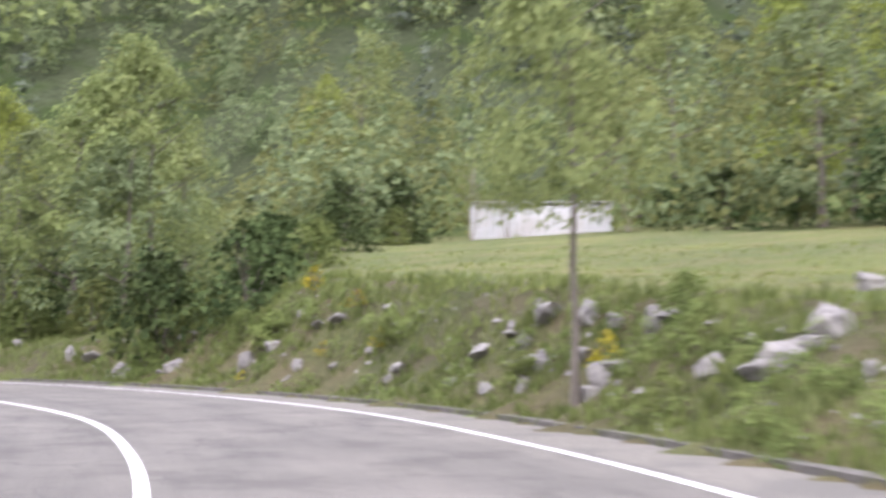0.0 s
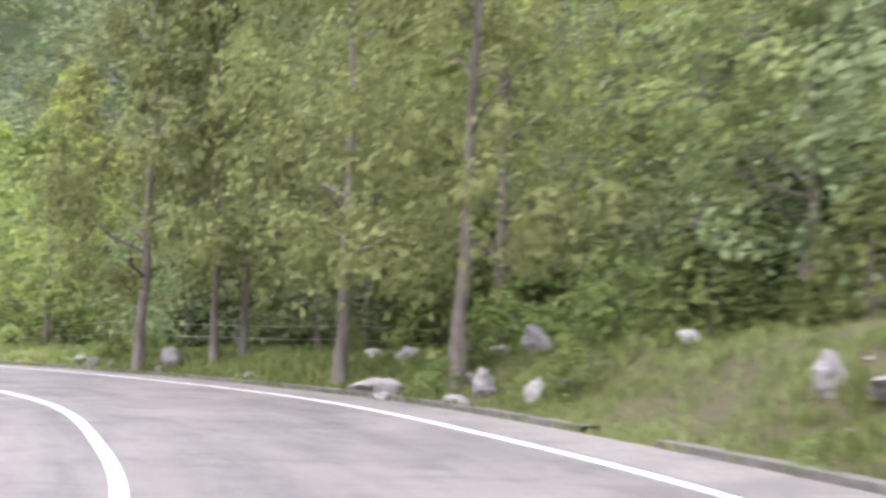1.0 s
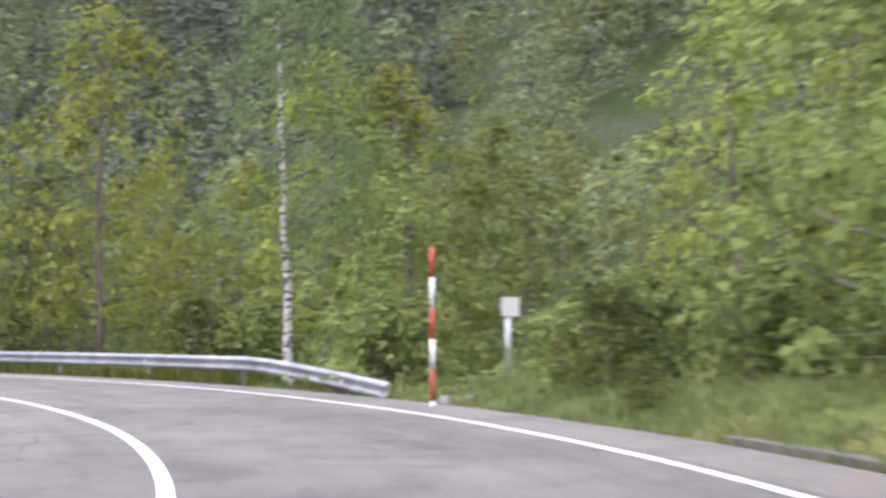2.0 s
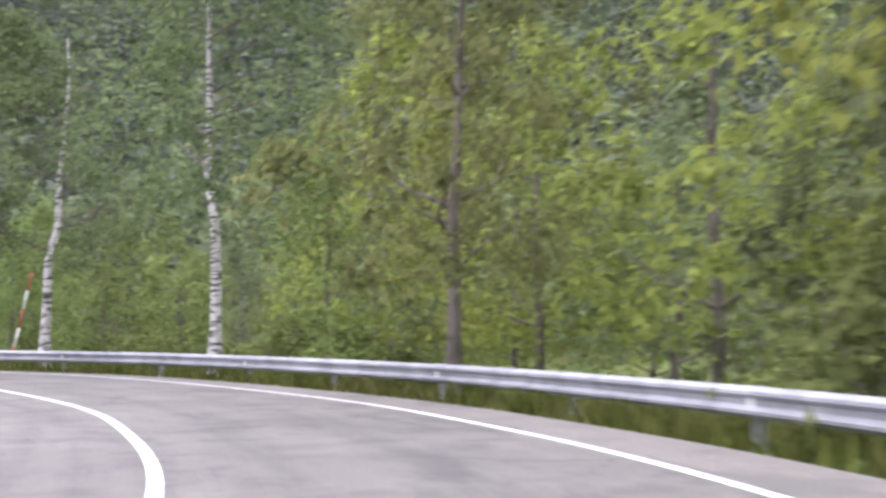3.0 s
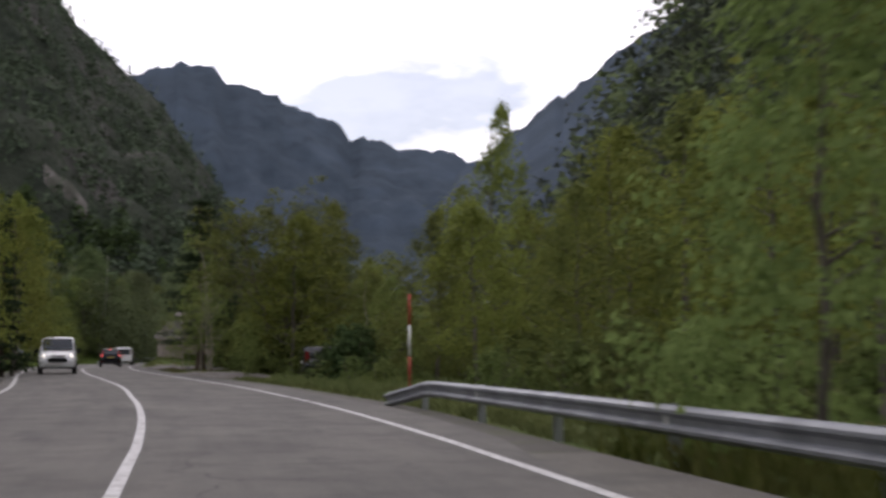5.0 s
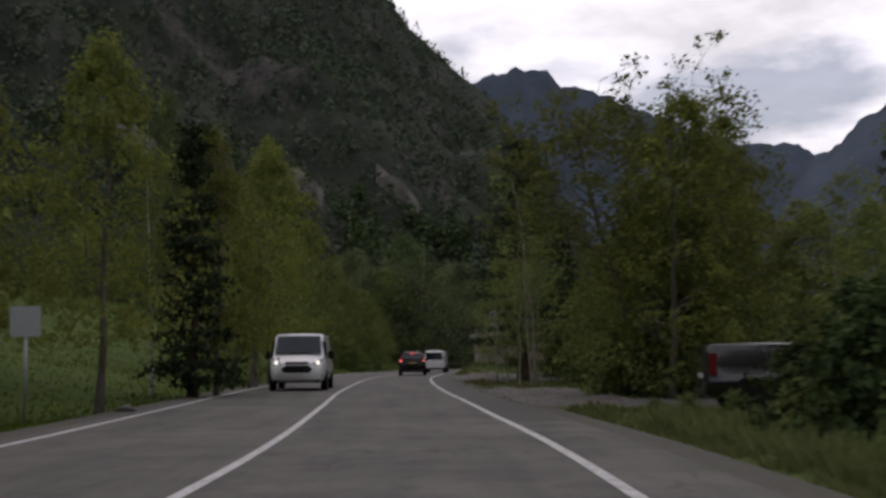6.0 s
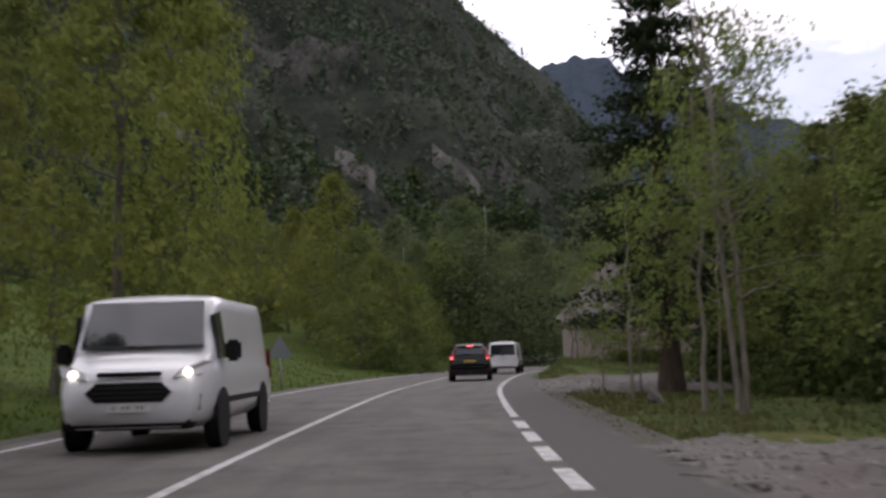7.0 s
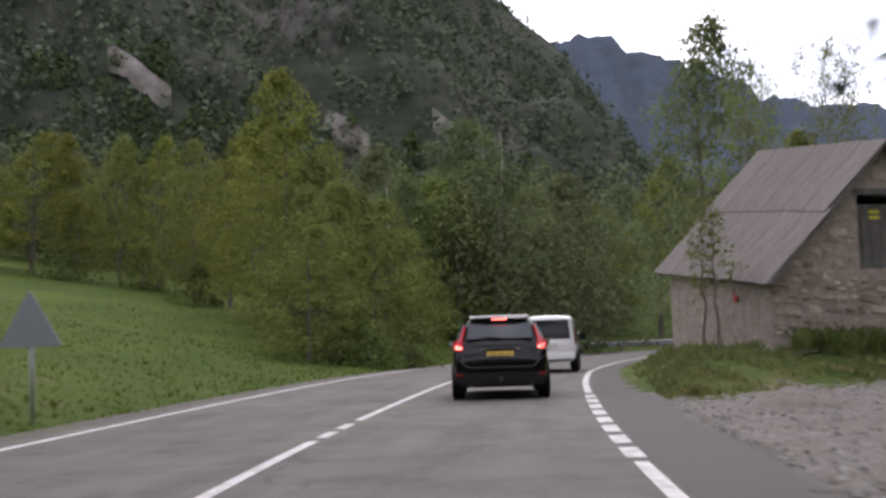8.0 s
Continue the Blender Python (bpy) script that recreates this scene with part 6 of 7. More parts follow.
SB0, SB1, SB2, SB3 = S_OF(-13.6, -80.4), S_OF(-4.4, -91.8), S_OF(6.8, -106.6), S_OF(13.6, -116.4)
dashes(S_LAYBY + 0.4, S_LAYBY + 3.0, 0.9, 0.45, EDGE, 0.08)
edge_strip(S_LAYBY + 3.2, SB0)
dashes(SB0 + 0.6, SB1, 1.9, 0.9, EDGE, 0.09)
edge_strip(SB1 + 0.5, SB2)
dashes(SB2 + 0.4, SB3, 1.0, 0.5, EDGE, 0.09)
edge_strip(SB3 + 0.2, S1)
SC = S_OF(8.2, -108.6)
dashes(SC + 0.45, SC + 3.0, 0.9, 0.45, lambda s: 0.0, 0.07)
strip("centre_line", SC + 3.4, S1, -0.062, 0.062, 0.006, PAINT, label="solid white painted centre line", category="road marking")

# ---- vehicles ----
BLACK_PAINT = plain("black_car_paint", (0.003, 0.003, 0.004), 0.16, 0.0, 0.12, 0.22)
WHITE_CAR = plain("white_car_paint", (0.80, 0.80, 0.80), 0.3, 0.0, 0.8)
BLACK_TRIM = plain("black_plastic", (0.007, 0.007, 0.008), 0.55, spec=0.25)
RUBBER = plain("tyre_rubber", (0.014, 0.014, 0.015), 0.85)
ALLOY = plain("alloy_wheel", (0.45, 0.46, 0.47), 0.35, 0.8)
CHROME = plain("bright_trim", (0.6, 0.61, 0.63), 0.2, 0.9)
# grey of exhaust and hitch, and of reflections drawn as strips
TRIM_AND_GLINT = plain("trim_and_glint", (0.045, 0.047, 0.052), 0.5, 0.2)
PLATE_YELLOW = plain("yellow_plate", (0.72, 0.50, 0.10), 0.45)
PLATE_WHITE = plain("white_plate", (0.7, 0.7, 0.68), 0.5)
PLATE_BAR = plain("plate_bar", (0.22, 0.16, 0.06), 0.6)
PLATE_INK = plain("plate_ink", (0.02, 0.02, 0.02), 0.6)


def glass(name, tint, rough=0.05):
    m, N, L, B = nodes_of(name)
    B.inputs["Base Color"].default_value = (*tint, 1)
    B.inputs["Roughness"].default_value, B.inputs["Specular IOR Level"].default_value, B.inputs["Coat Weight"].default_value = rough, 0.8, 0.6
    return m


def lamp_material(name, colour, power):
    m, N, L, B = nodes_of(name)
    B.inputs["Base Color"].default_value = (*colour, 1)
    B.inputs["Roughness"].default_value = 0.15
    B.inputs["Emission Color"].default_value = (*colour, 1)
    B.inputs["Emission Strength"].default_value = power
    return m


DARK_GLASS = glass("dark_window", (0.02, 0.025, 0.028))
REAR_GLASS = glass("rear_window", (0.03, 0.038, 0.042))
LENS_RED = lamp_material("tail_lamp_red", (0.36, 0.010, 0.014), 0.16)
REFLEX_RED = plain("red_reflector", (0.16, 0.012, 0.012), 0.25)
LENS_BRAKE = lamp_material("brake_lamp", (1.0, 0.16, 0.12), 3.4)
LENS_HEAD = lamp_material("headlamp", (1.0, 0.94, 0.82), 2.5)
LENS_CLEAR = glass("clear_lens", (0.5, 0.5, 0.5))


def loft(profile_of, ys):
    """Half profiles (x, z) along y, mirrored into a closed hull."""
    bm = bmesh.new()
    rings = []
    for y in ys:
        half = profile_of(y)
        left = [(-a, b) for a, b in half[::-1] if a > 1e-4]
        rings.append([bm.verts.new((a, y, b)) for a, b in half + left])
    n = len(rings[0])
    for a, b in zip(rings, rings[1:]):
        for k in range(n):
            bm.faces.new((a[k], a[(k + 1) % n], b[(k + 1) % n], b[k]))
    bm.faces.new(rings[0][::-1])
    bm.faces.new(rings[-1])
    bmesh.ops.recalc_face_normals(bm, faces=bm.faces)
    return bm


def slab(points, push):
    """A thin solid plate over an outline in space, thickened along push."""
    bm = bmesh.new()
    p = Vector(push)
    f, b = [bm.verts.new(Vector(q) + p) for q in points], [bm.verts.new(Vector(q) - p) for q in points]
    bm.faces.new(f)
    bm.faces.new(b[::-1])
    for k in range(len(points)):
        bm.faces.new((f[k], b[k], b[(k + 1) % len(points)], f[(k + 1) % len(points)]))
    bmesh.ops.recalc_face_normals(bm, faces=bm.faces)
    return bm


def wheel(parent, x, y, r, width):
    """A wheel: tyre with rounded shoulders, spoked rim."""
    hub = bmesh.new()
    tube(hub, (-width * 0.45, 0, 0), (width * 0.45, 0, 0), r * 0.2, r * 0.2, 16)
    w = part("wheel", hub, ALLOY, parent)
    w.location = (x, y, r)
    bm = bmesh.new()
    prof = [(-0.40, 0.66), (-0.5, 0.76), (-0.5, 0.92), (-0.38, 1.0), (0.38, 1.0), (0.5, 0.92), (0.5, 0.76), (0.40, 0.66)]
    n = 30
    rings = [[bm.verts.new((a * width, math.cos(6.28319 * k / n) * r * b, math.sin(6.28319 * k / n) * r * b)) for a, b in prof] for k in range(n)]
    for k in range(n):
        a, b = rings[k], rings[(k + 1) % n]
        for j in range(len(prof)):
            bm.faces.new((a[j], a[(j + 1) % len(prof)], b[(j + 1) % len(prof)], b[j]))
    bmesh.ops.recalc_face_normals(bm, faces=bm.faces)
    part("tyre", bm, RUBBER, w, "", True)
    side = math.copysign(1, x)
    bm = bmesh.new()
    for k in range(5):
        a = 6.28319 * k / 5
        q = [(side * width * 0.42, math.cos(a + d) * r * rr, math.sin(a + d) * r * rr) for d, rr in ((-0.35, 0.16), (-0.16, 0.64), (0.16, 0.64), (0.35, 0.16))]
        f, b = [bm.verts.new(v) for v in q], [bm.verts.new((v[0] - side * 0.03, v[1], v[2])) for v in q]
        bm.faces.new(f)
        bm.faces.new(b[::-1])
        for j in range(4):
            bm.faces.new((f[j], b[j], b[(j + 1) % 4], f[(j + 1) % 4]))
    n = 30
    ring = [[bm.verts.new((side * width * xx, math.cos(6.28319 * k / n) * r * q, math.sin(6.28319 * k / n) * r * q)) for xx, q in ((0.43, 0.61), (0.43, 0.67), (0.2, 0.67), (0.2, 0.61))] for k in range(n)]
    for k in range(n):
        for j in range(4):
            bm.faces.new((ring[k][j], ring[k][(j + 1) % 4], ring[(k + 1) % n][(j + 1) % 4], ring[(k + 1) % n][j]))
    bmesh.ops.recalc_face_normals(bm, faces=bm.faces)
    part("rim", bm, ALLOY, w, "silver alloy rim")


def hull(parent, ys, top, half, roof_half, belt_z, low, paint, bulge=0.62, round_top=0.05):
    """The car's shell; top, half, roof_half, low: rows of y and value."""
    def at(rows, y):
        return float(np.interp(y, [r[0] for r in rows], [r[1] for r in rows]))

    def prof(y):
        zt, w, wr, zb = at(top, y), at(half, y), at(roof_half, y), at(low, y)
        zs = min(belt_z, zt - 0.10)
        sh = min(w * 0.95, w)
        wr = min(wr, sh)
        return [(0.0, zb), (w * 0.80, zb), (w * 0.95, zb + 0.10), (w, min(bulge, zs - 0.1)), (w * 0.992, zs - 0.07), (sh, zs), (wr + (sh - wr) * 0.66, zs + (zt - zs) * 0.35), (wr + (sh - wr) * 0.22, zs + (zt - zs) * 0.78),
                (wr - 0.01, zt - round_top * 0.7), (wr - 0.10, zt - 0.01), (wr * 0.5, zt + 0.012), (0.0, zt + 0.02)]
    bm = loft(prof, ys)
    bmesh.ops.bevel(bm, geom=[e for e in bm.edges if e.calc_face_angle(0) > 0.9], offset=0.02, segments=2, affect="EDGES", clamp_overlap=True)
    return part("body", bm, paint, parent, "", True), at


def plate_with_bars(parent, x0, x1, y, z0, z1, material, out):
    bm = slab([(x0, y, z0), (x1, y, z0), (x1, y, z1), (x0, y, z1)], (0, 0.012, 0))
    p = part("number_plate", bm, material, parent, "number plate with dark illegible bars")
    bm = bmesh.new()
    w = (x1 - x0) / 9
    for k in range(7):
        if k in (2, 5):
            continue
        box(bm, x0 + w * (k + 1.2), x0 + w * (k + 1.62), y + out - 0.002, y + out + 0.002, z0 + (z1 - z0) * 0.3, z1 - (z1 - z0) * 0.3)
    part("bars", bm, PLATE_BAR, p)


def suv(x, y, rz):
    e = empty("car", x, y, 0.006, rz, "black estate off-roader with red tail lamps, brake lamps lit", "car")
    top = [(0, 0.78), (0.05, 0.98), (0.12, 1.10), (0.20, 1.17), (0.46, 1.54), (0.60, 1.635), (1.2, 1.69), (2.2, 1.685), (2.75, 1.60), (3.45, 1.17), (3.7, 1.10), (4.35, 0.98), (4.58, 0.80), (4.63, 0.70)]
    half = [(0, 0.80), (0.06, 0.87), (0.2, 0.92), (0.6, 0.945), (3.8, 0.945), (4.3, 0.88), (4.63, 0.62)]
    roof = [(0, 0.80), (0.12, 0.80), (0.20, 0.78), (0.46, 0.66), (0.60, 0.62), (2.2, 0.62), (2.75, 0.62), (3.45, 0.74), (4.63, 0.62)]
    low = [(0, 0.36), (0.25, 0.28), (0.9, 0.24), (3.9, 0.26), (4.63, 0.34)]
    ys = [0, 0.03, 0.06, 0.12, 0.20, 0.30, 0.40, 0.50, 0.60, 0.8, 1.2, 1.7, 2.2, 2.5, 2.75, 3.0, 3.25, 3.45, 3.7, 4.0, 4.35, 4.52, 4.6, 4.63]
    hull(e, ys, top, half, roof, 1.02, low, BLACK_PAINT)
    # lower bumper, skid plate, hitch
    bm = bmesh.new()
    box(bm, -0.86, 0.86, -0.045, 0.22, 0.25, 0.60, 0.06)
    bumper = part("bumper", bm, BLACK_TRIM, e, "dark plastic rear bumper")
    bm = bmesh.new()
    box(bm, -0.80, 0.80, -0.055, 0.02, 0.60, 0.635, 0.012)
    part("bumper_edge", bm, BLACK_PAINT, bumper)
    for s in (-1, 1):
        bm = bmesh.new()
        box(bm, s * 0.80 - 0.09, s * 0.80 + 0.09, -0.052, -0.03, 0.47, 0.54, 0.01)
        part("reflector", bm, REFLEX_RED, bumper, "red rear reflector")
        bm = bmesh.new()
        tube(bm, (s * 0.58, -0.05, 0.28), (s * 0.58, 0.1, 0.28), 0.035, 0.035, 12)
        part("exhaust", bm, TRIM_AND_GLINT, bumper)
    bm = bmesh.new()
    tube(bm, (0, 0.1, 0.36), (0, -0.12, 0.36), 0.025, 0.025, 10)
    bmesh.ops.create_icosphere(bm, subdivisions=2, radius=0.035, matrix=Matrix.Translation((0, -0.12, 0.42)))
    part("tow_hitch", bm, TRIM_AND_GLINT, e)
    bm = slab([(-0.64, 0.20, 1.20), (0.64, 0.20, 1.20), (0.60, 0.44, 1.555), (-0.60, 0.44, 1.555)], (0, -0.022, 0.015))
    win = part("rear_window", bm, REAR_GLASS, e, "tinted rear window")
    bm = bmesh.new()
    tube(bm, (0.02, 0.17, 1.22), (-0.38, 0.19, 1.255), 0.012, 0.008, 6)
    part("wiper", bm, BLACK_TRIM, win)
    bm = slab([(-0.56, 0.37, 1.585), (-0.30, 0.33, 1.60), (0.30, 0.33, 1.60), (0.56, 0.37, 1.585), (0.60, 0.66, 1.665), (-0.60, 0.66, 1.665)], (0, 0, 0.018))
    spoiler = part("spoiler", bm, BLACK_PAINT, e)
    # reflection on the spoiler's edge, drawn as a greyer strip
    bm = slab([(-0.57, 0.40, 1.622), (-0.30, 0.36, 1.637), (0.30, 0.36, 1.637), (0.57, 0.40, 1.622), (0.585, 0.46, 1.648), (-0.585, 0.46, 1.648)], (0, 0, 0.006))
    part("spoiler_glint", bm, TRIM_AND_GLINT, spoiler, "grey strip for the reflection on the roof spoiler's edge")
    bm = bmesh.new()
    box(bm, -0.15, 0.15, 0.315, 0.345, 1.588, 1.618, 0.005)
    part("brake_light", bm, LENS_BRAKE, spoiler, "lit red high brake lamp")
    for s in (-1, 1):
        q = [(0.665, 0.41, 1.47), (0.69, 0.42, 1.47), (0.775, 0.24, 1.23), (0.895, 0.17, 1.14), (0.912, 0.14, 1.02), (0.86, 0.07, 0.975), (0.70, 0.10, 1.00), (0.735, 0.17, 1.20)]
        q = [(s * a, b, c) for a, b, c in q]
        bm = slab(q if s > 0 else q[::-1], (s * 0.012, -0.03, 0.012))
        lamp = part("tail_light", bm, LENS_RED, e, "tall red tail lamp")
        q = [(s * a, b - 0.035, c + 0.005) for a, b, c in [(0.875, 0.14, 1.08), (0.875, 0.12, 1.02), (0.83, 0.07, 1.00), (0.735, 0.085, 1.01), (0.75, 0.12, 1.05), (0.80, 0.15, 1.10)]]
        part("brake_light", slab(q if s > 0 else q[::-1], (0, -0.012, 0)), LENS_BRAKE, lamp, "lit brake lamp")
        # side windows
        for y0, y1, y2, y3 in ((0.62, 1.42, 1.42, 0.80), (1.50, 2.46, 2.40, 1.50), (2.54, 3.22, 2.72, 2.48)):
            q = [(s * 0.905, y0, 1.06), (s * 0.905, y1, 1.06), (s * 0.70, y2, 1.52), (s * 0.70, y3, 1.52)]
            part("side_window", slab(q if s > 0 else q[::-1], (s * 0.03, 0, 0.012)), DARK_GLASS, e)
        bm = bmesh.new()
        box(bm, s * 1.0 - 0.11, s * 1.0 + 0.11, 2.98, 3.10, 1.03, 1.19, 0.04)
        m = part("wing_mirror", bm, BLACK_PAINT, e)
        bm = bmesh.new()
        box(bm, s * 1.0 - 0.09, s * 1.0 + 0.09, 2.968, 2.979, 1.05, 1.17, 0.003)
        part("mirror_glass", bm, CHROME, m)
        bm = bmesh.new()
        tube(bm, (s * 0.60, 0.9, 1.735), (s * 0.60, 2.6, 1.735), 0.018, 0.018, 8)
        for yy in (0.9, 2.6):
            tube(bm, (s * 0.60, yy, 1.735), (s * 0.60, yy, 1.66), 0.018, 0.02, 8)
        part("roof_rail", bm, BLACK_TRIM, e)
        bm = slab([(s * 0.955, 0.95, 0.30), (s * 0.955, 3.6, 0.30), (s * 0.955, 3.6, 0.44), (s * 0.955, 0.95, 0.44)], (s * 0.012, 0, 0))
        part("sill", bm, BLACK_TRIM, e)
        for yy in (0.88, 3.66):
            bm = bmesh.new()
            tube(bm, (s * 0.90, yy, 0.37), (s * 0.957, yy, 0.37), 0.42, 0.42, 28)
            part("wheel_arch", bm, BLACK_TRIM, e)
            wheel(e, s * 0.86, yy, 0.365, 0.235)
        for yy in (1.75, 2.75):
            bm = bmesh.new()
            box(bm, s * 0.965 - 0.015, s * 0.965 + 0.015, yy - 0.1, yy + 0.1, 0.93, 0.965, 0.01)
            part("door_handle", bm, BLACK_PAINT, e)
    plate_with_bars(e, -0.265, 0.265, 0.030, 0.85, 0.965, PLATE_YELLOW, -0.014)
    # reflection along the tailgate crease, put in as grey tubes
    rim = [(-0.84, 0.04, 0.84), (-0.66, -0.02, 0.665), (-0.58, -0.03, 0.645), (0.58, -0.03, 0.645), (0.66, -0.02, 0.665), (0.84, 0.04, 0.84)]
    bm = bmesh.new()
    for p, q in zip(rim, rim[1:]):
        tube(bm, p, q, 0.011, 0.011, 6)
    part("tailgate_crease", bm, TRIM_AND_GLINT, e, "grey strip for the reflection along the tailgate's lower edge")
    bm = bmesh.new()
    box(bm, -0.30, 0.30, 0.0, 0.05, 0.985, 1.005, 0.006)
    part("tailgate_grip", bm, BLACK_PAINT, e)
    for s in (-1, 1):
        bm = bmesh.new()
        box(bm, s * 0.33 - 0.05, s * 0.33 + 0.05, 0.03, 0.045, 0.99, 1.02, 0.004)
        part("badge", bm, CHROME, e)
    bm = slab([(-0.62, 3.42, 1.20), (0.62, 3.42, 1.20), (0.56, 2.80, 1.585), (-0.56, 2.80, 1.585)], (0, 0.02, 0.02))
    part("windscreen", bm, DARK_GLASS, e)
    return e


def panel_van(name, x, y, rz, L, H, W, label, nose=1.05, lit=False, paint=None):
    """A white van; built nose towards +y."""
    e = empty(name, x, y, 0.006, rz, label, "van")
    hw = W / 2
    top = [(0, H - 0.10), (0.04, H - 0.03), (0.3, H), (L - nose - 0.9, H), (L - nose - 0.55, H - 0.06), (L - 0.75, H * 0.62), (L - 0.28, H * 0.53), (L - 0.08, H * 0.46), (L, H * 0.36)]
    half = [(0, hw * 0.95), (0.08, hw), (L - 0.9, hw), (L - 0.3, hw * 0.94), (L - 0.06, hw * 0.84), (L, hw * 0.78)]
    roof = [(0, hw * 0.82), (0.3, hw * 0.84), (L - nose - 0.6, hw * 0.84), (L - 0.75, hw * 0.88), (L, hw * 0.74)]
    low = [(0, 0.38), (0.3, 0.30), (L - 0.5, 0.28), (L, 0.30)]
    ys = sorted({0, 0.03, 0.08, 0.3, 0.8, 1.4, 2.0, 2.6, L - nose - 0.9, L - nose - 0.7, L - nose - 0.55, L - nose - 0.2, L - 1.0, L - 0.75, L - 0.5, L - 0.28, L - 0.15, L - 0.06, L})
    hull(e, list(ys), top, half, roof, H * 0.52, low, paint or WHITE_CAR, 0.6)
    ws0, ws1 = L - 0.72, L - nose - 0.53
    bm = slab([(-hw * 0.80, ws0, H * 0.655), (hw * 0.80, ws0, H * 0.655), (hw * 0.74, ws1, H * 0.945), (-hw * 0.74, ws1, H * 0.945)], (0, 0.03, 0.02))
    wsn = part("windscreen", bm, DARK_GLASS, e, "dark reflecting windscreen")
    for k in (-1, 1):
        bm = bmesh.new()
        tube(bm, (k * 0.1, ws0 + 0.02, H * 0.655), (k * 0.1 + 0.5, ws0 - 0.03, H * 0.69), 0.01, 0.008, 6)
        part("wiper", bm, BLACK_TRIM, wsn)
    # nose: grille, bumper, lamps
    bm = slab([(-hw * 0.42, L - 0.035, 0.62), (hw * 0.42, L - 0.035, 0.62), (hw * 0.54, L - 0.03, 0.74), (hw * 0.40, L - 0.05, 0.86), (-hw * 0.40, L - 0.05, 0.86), (-hw * 0.54, L - 0.03, 0.74)], (0, 0.05, 0))
    g = part("grille", bm, BLACK_TRIM, e, "black trapezoid grille")
    for zz in (0.68, 0.74, 0.80):
        bm = bmesh.new()
        box(bm, -hw * 0.44, hw * 0.44, L + 0.012, L + 0.025, zz - 0.008, zz + 0.008, 0.002)
        part("slat", bm, PLATE_INK, g)
    bm = bmesh.new()
    box(bm, -hw * 0.40, hw * 0.40, L - 0.10, L - 0.03, 0.93, 0.99, 0.01)
    part("upper_grille", bm, BLACK_TRIM, e)
    bm = bmesh.new()
    box(bm, -hw * 0.80, hw * 0.80, L - 0.28, L + 0.03, 0.28, 0.40, 0.04)
    part("front_bumper", bm, BLACK_TRIM, e, "dark lower bumper")
    plate_with_bars(e, -0.26, 0.26, L + 0.035, 0.50, 0.61, PLATE_WHITE, 0.014)
    for s in (-1, 1):
        q = [(s * hw * 0.52, L - 0.10, 0.90), (s * hw * 0.86, L - 0.24, 0.93), (s * hw * 0.96, L - 0.42, 1.08), (s * hw * 0.88, L - 0.34, 1.10), (s * hw * 0.60, L - 0.17, 1.0)]
        hl = part("headlight", slab(q if s > 0 else q[::-1], (s * 0.02, 0.05, 0.01)), LENS_CLEAR, e, "clear swept headlamp")
        if lit:
            bm = bmesh.new()
            bmesh.ops.create_icosphere(bm, subdivisions=2, radius=0.06, matrix=Matrix.Translation((s * hw * 0.72, L - 0.12, 0.97)))
            part("lamp", bm, LENS_HEAD, hl, "lit headlamp bulb")
        q = [(s * hw * 0.60, L - 0.06, 0.50), (s * hw * 0.86, L - 0.16, 0.50), (s * hw * 0.88, L - 0.18, 0.70), (s * hw * 0.70, L - 0.08, 0.64)]
        part("fog_lamp_panel", slab(q if s > 0 else q[::-1], (0, 0.04, 0)), BLACK_TRIM, e)
        q = [(s * hw * 0.955, L - nose - 0.75, H * 0.57), (s * hw * 0.955, L - 0.95, H * 0.57), (s * hw * 0.875, L - nose - 0.35, H * 0.86), (s * hw * 0.875, L - nose - 0.75, H * 0.88)]
        part("side_window", slab(q if s > 0 else q[::-1], (s * 0.03, 0, 0.01)), DARK_GLASS, e)
        bm = bmesh.new()
        box(bm, s * (hw + 0.12) - 0.10, s * (hw + 0.12) + 0.10, L - 1.12, L - 0.98, H * 0.55, H * 0.69, 0.04)
        part("wing_mirror", bm, BLACK_TRIM, e)
        bm = bmesh.new()
        box(bm, s * hw - 0.012, s * hw + 0.012, 0.8, L - 1.2, 0.55, 0.63, 0.006)
        part("rubbing_strip", bm, BLACK_TRIM, e)
        bm = slab([(s * hw * 0.985, 0.03, 0.80), (s * hw * 0.985, 0.16, 0.80), (s * hw * 0.97, 0.16, 1.25), (s * hw * 0.97, 0.03, 1.25)], (s * 0.02, -0.02, 0))
        part("tail_light", bm, REFLEX_RED, e, "upright dark red tail lamp")
        for yy in (0.85, L - 0.95):
            bm = bmesh.new()
            tube(bm, (s * (hw - 0.05), yy, 0.36), (s * (hw + 0.01), yy, 0.36), 0.40, 0.40, 28)
            part("wheel_arch", bm, BLACK_TRIM, e)
            wheel(e, s * (hw - 0.10), yy, 0.335, 0.215)
    # tail
    bm = slab([(-hw * 0.80, 0.02, H * 0.59), (hw * 0.80, 0.02, H * 0.59), (hw * 0.74, 0.02, H * 0.925), (-hw * 0.74, 0.02, H * 0.925)], (0, 0.036, 0))
    part("rear_window", bm, DARK_GLASS, e, "dark rear window")
    bm = bmesh.new()
    box(bm, -hw * 0.95, hw * 0.95, -0.05, 0.12, 0.36, 0.56, 0.04)
    part("rear_bumper", bm, paint or WHITE_CAR, e)
    bm = bmesh.new()
    box(bm, -0.07, 0.07, -0.02, 0.0, 0.92, 0.99, 0.01)
    part("badge", bm, CHROME, e)
    plate_with_bars(e, -0.26, 0.26, -0.02, 0.74, 0.84, PLATE_WHITE, -0.014)
    bm = bmesh.new()
    box(bm, -0.004, 0.004, -0.012, 0.02, 0.6, H * 0.9)
    part("door_joint", bm, PLATE_INK, e)
    return e


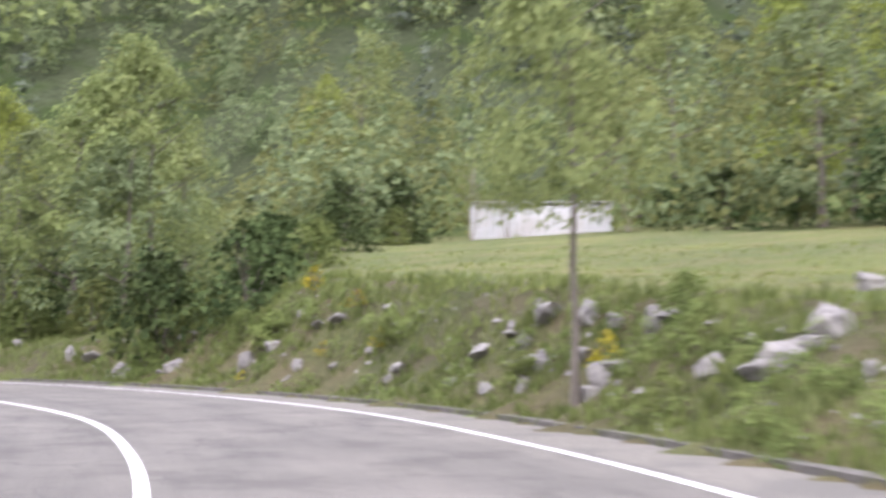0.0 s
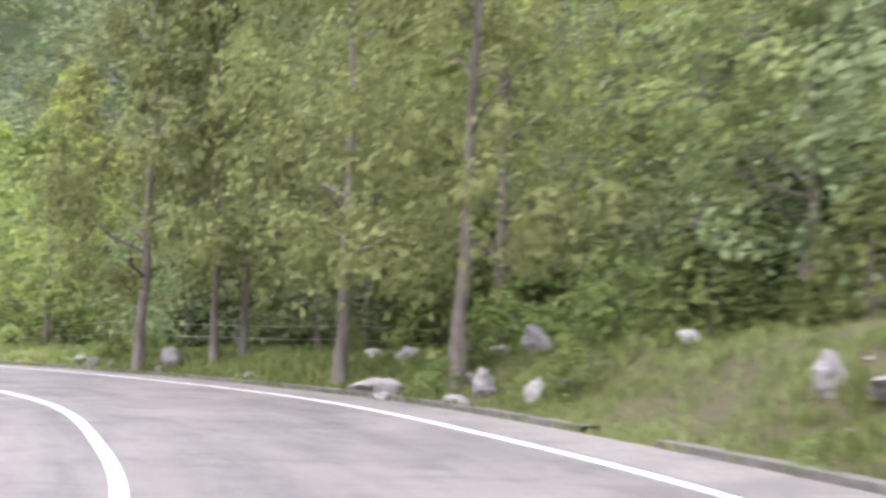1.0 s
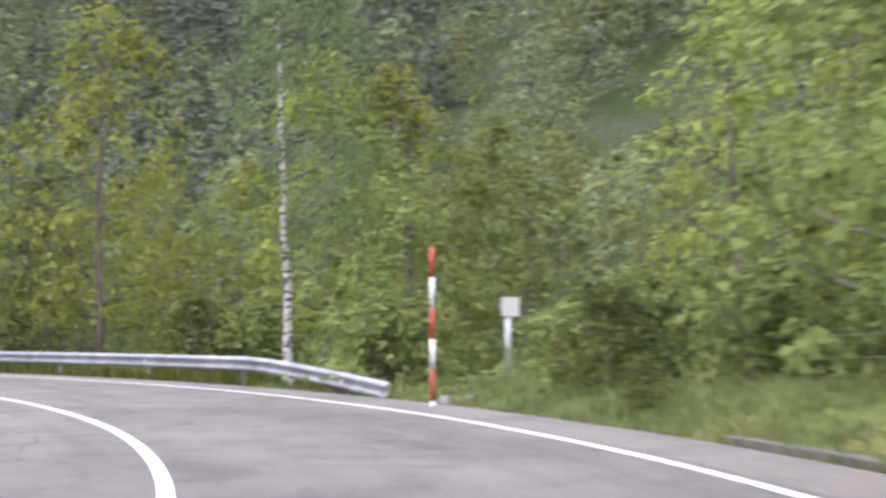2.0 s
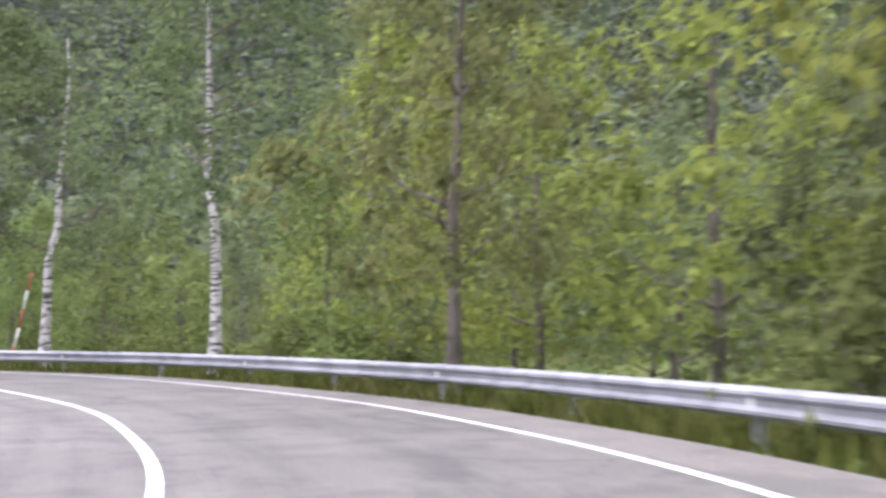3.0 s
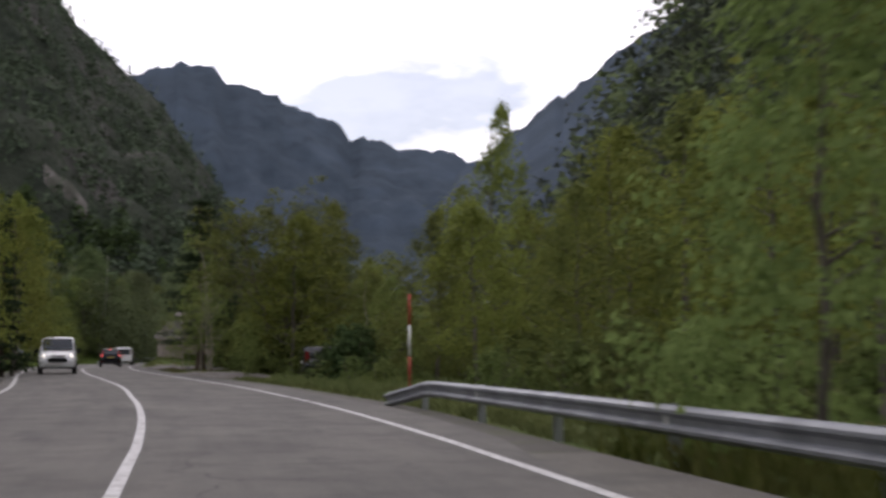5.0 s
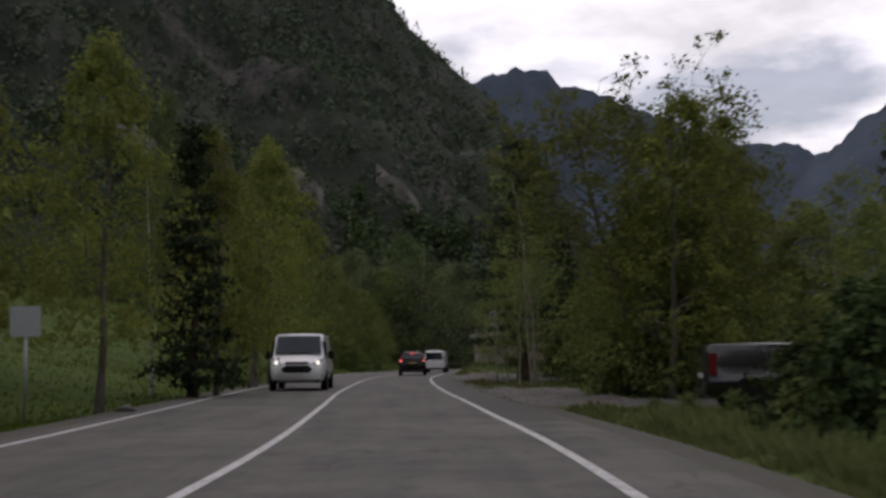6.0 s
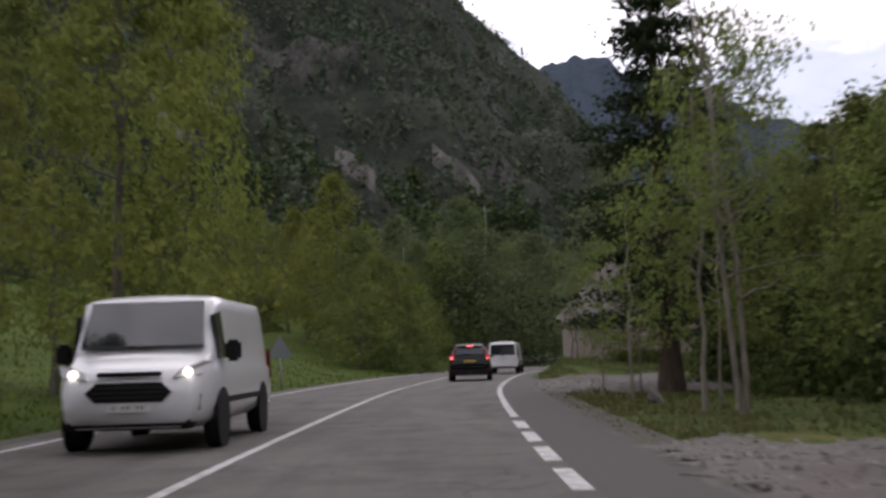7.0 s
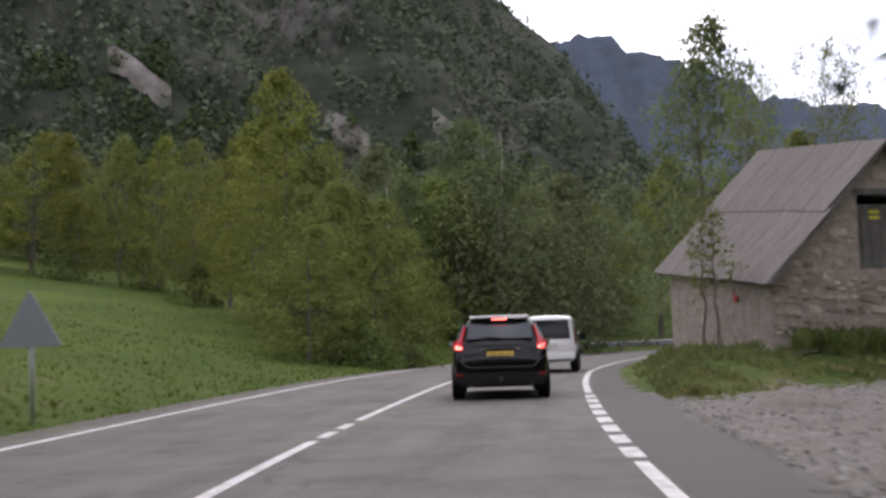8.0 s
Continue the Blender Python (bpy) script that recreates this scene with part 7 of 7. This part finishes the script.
s_van, s_come = S_OF(23.2, -135.2), S_OF(-6.8, -87.7)
suv(11.54, -116.16, 217.5).scale = (0.88, 0.92, 0.86)
panel_van("van", 19.00, -128.28, heading(s_van - 2.4) + 5, 4.1, 1.60, 1.58, "white small van with dark rear window, seen ahead on the road", nose=0.55)
ox, oy = along(s_come + 3.6, -1.55)
panel_van("van", ox, oy, heading(s_come) + 180, 4.97, 1.98, 1.98, "white panel van with lit headlamps in the opposite lane", nose=0.55, lit=True)


DARK_CAR = plain("dark_car_paint", (0.006, 0.008, 0.011), 0.25, 0.0, 0.5)
parked = panel_van("van", -25.1, -79.2, 126.0, 3.9, 1.46, 1.6, "dark van parked on the grass among roadside trees", nose=1.0, paint=DARK_CAR)
parked.location.z = gz(-25.9, -80.2)


# ---- rough grass and herbs, too many to count ----
def tufts(name, seed, count, s0, s1, d0, d1, side, h, width, material, label, skew=0.0):
    rng = np.random.RandomState(seed)
    s, o = rng.uniform(s0, s1, count), d0 + (d1 - d0) * rng.uniform(0, 1, count) ** 1.5
    s = s + skew * (o - d0)
    x0, y0 = np.interp(s, ARC, ROAD[:, 0]), np.interp(s, ARC, ROAD[:, 1])
    rx, ry = np.interp(s, ARC, RIGHT[:, 0]), np.interp(s, ARC, RIGHT[:, 1])
    d = (right_lane(s) + o) if side > 0 else -(LEFT_LANE + o)
    x, y = x0 + rx * d, y0 + ry * d
    keep = (lumps(x, y, 1.6, seed) + rng.normal(0, 0.5, count)) > -0.3
    x, y = x[keep], y[keep]
    z = ground_z(x, y)
    n = len(x)
    a = rng.uniform(0, 6.283, n)
    hh = h * rng.uniform(0.4, 1.3, n)
    w = width * rng.uniform(0.6, 1.4, n)
    lx, ly = rng.normal(0, 0.35, n) * hh, rng.normal(0, 0.35, n) * hh
    P = np.stack([np.stack([x - np.cos(a) * w, y - np.sin(a) * w, z - 0.03], -1), np.stack([x + np.cos(a) * w, y + np.sin(a) * w, z - 0.03], -1),
                  np.stack([x + lx + np.cos(a) * w * 0.4, y + ly + np.sin(a) * w * 0.4, z + hh], -1), np.stack([x + lx - np.cos(a) * w * 0.2, y + ly - np.sin(a) * w * 0.2, z + hh * 0.9], -1)], 1)
    tagged(new(name, quads_mesh(name, P, material)), label, "grass", kind="stuff")


tufts("rough_grass", 1, 17000, S_A - 12, S_B + 8, 1.3, 3.7, 1, 0.14, 0.03, VERGE_BLADE, "rough grass and herbs on the bank")
tufts("rough_grass", 10, 10000, S_A - 12, S_B + 4, 1.5, 4.4, 1, 0.2, 0.05, BUSH_LEAF, "tall herbs on the steep bank")
tufts("rough_grass", 11, 9000, S_B + 8, S_B + 26, 1.4, 7.0, 1, 0.18, 0.04, BUSH_LEAF, "tall herbs where the bank runs out")
tufts("rough_grass", 2, 22000, S_B + 4, S_C + 10, 1.3, 6.0, 1, 0.12, 0.03, VERGE_BLADE, "rough grass along the verge")
tufts("rough_grass", 3, 20000, S_C + 10, S_E + 6, 1.5, 4.5, 1, 0.3, 0.03, GRASS_BLADE, "tall grass behind the guard rail")
tufts("rough_grass", 4, 16000, S_E + 6, S_OF(-18, -75), 1.8, 7.0, 1, 0.13, 0.03, VERGE_BLADE, "rough grass beside the straight")
tufts("rough_grass", 13, 9000, S_OF(-33, -59.6), S_OF(-23.6, -71), 2.2, 7.0, 1, 0.30, 0.03, VERGE_BLADE, "tall grass on the verge before the bay")
tufts("rough_grass", 5, 9000, S_E, S_MEADOW - 18, 0.9, 4.5, -1, 0.08, 0.025, MEADOW_BLADE, "grass at the meadow's edge")
tufts("rough_grass", 14, 5000, 228.6, 246.6, 1.35, 9.0, 1, 0.08, 0.03, VERGE_BLADE, "rough grass between the two bays")
tufts("rough_grass", 15, 2500, 228.6, 246.6, 1.2, 4.0, 1, 0.09, 0.025, DRY_BLADE, "dry grass between the two bays")
tufts("rough_grass", 12, 5000, 259.6, 263.6, 1.3, 9.0, 1, 0.07, 0.025, DRY_BLADE, "short dry grass at the gravel's edge", 0.95)
tufts("rough_grass", 6, 13000, 262.2, 277.0, 1.2, 9.0, 1, 0.14, 0.03, VERGE_BLADE, "grass in front of the barn", 0.9)
tufts("rough_grass", 9, 2600, 267.2, 268.4, 4.4, 9.5, 1, 0.4, 0.06, BUSH_LEAF, "green herbs growing against the barn wall", 0.55)
tufts("rough_grass", 7, 26000, S_MEADOW - 20, S1 - 30, 1.0, 24.0, -1, 0.09, 0.03, MEADOW_BLADE, "short meadow grass and herbs")
tufts("rough_grass", 8, 9000, S_A - 6, S_B + 4, 3.7, 18.0, 1, 0.07, 0.03, GRASS_BLADE, "short grass of the field")
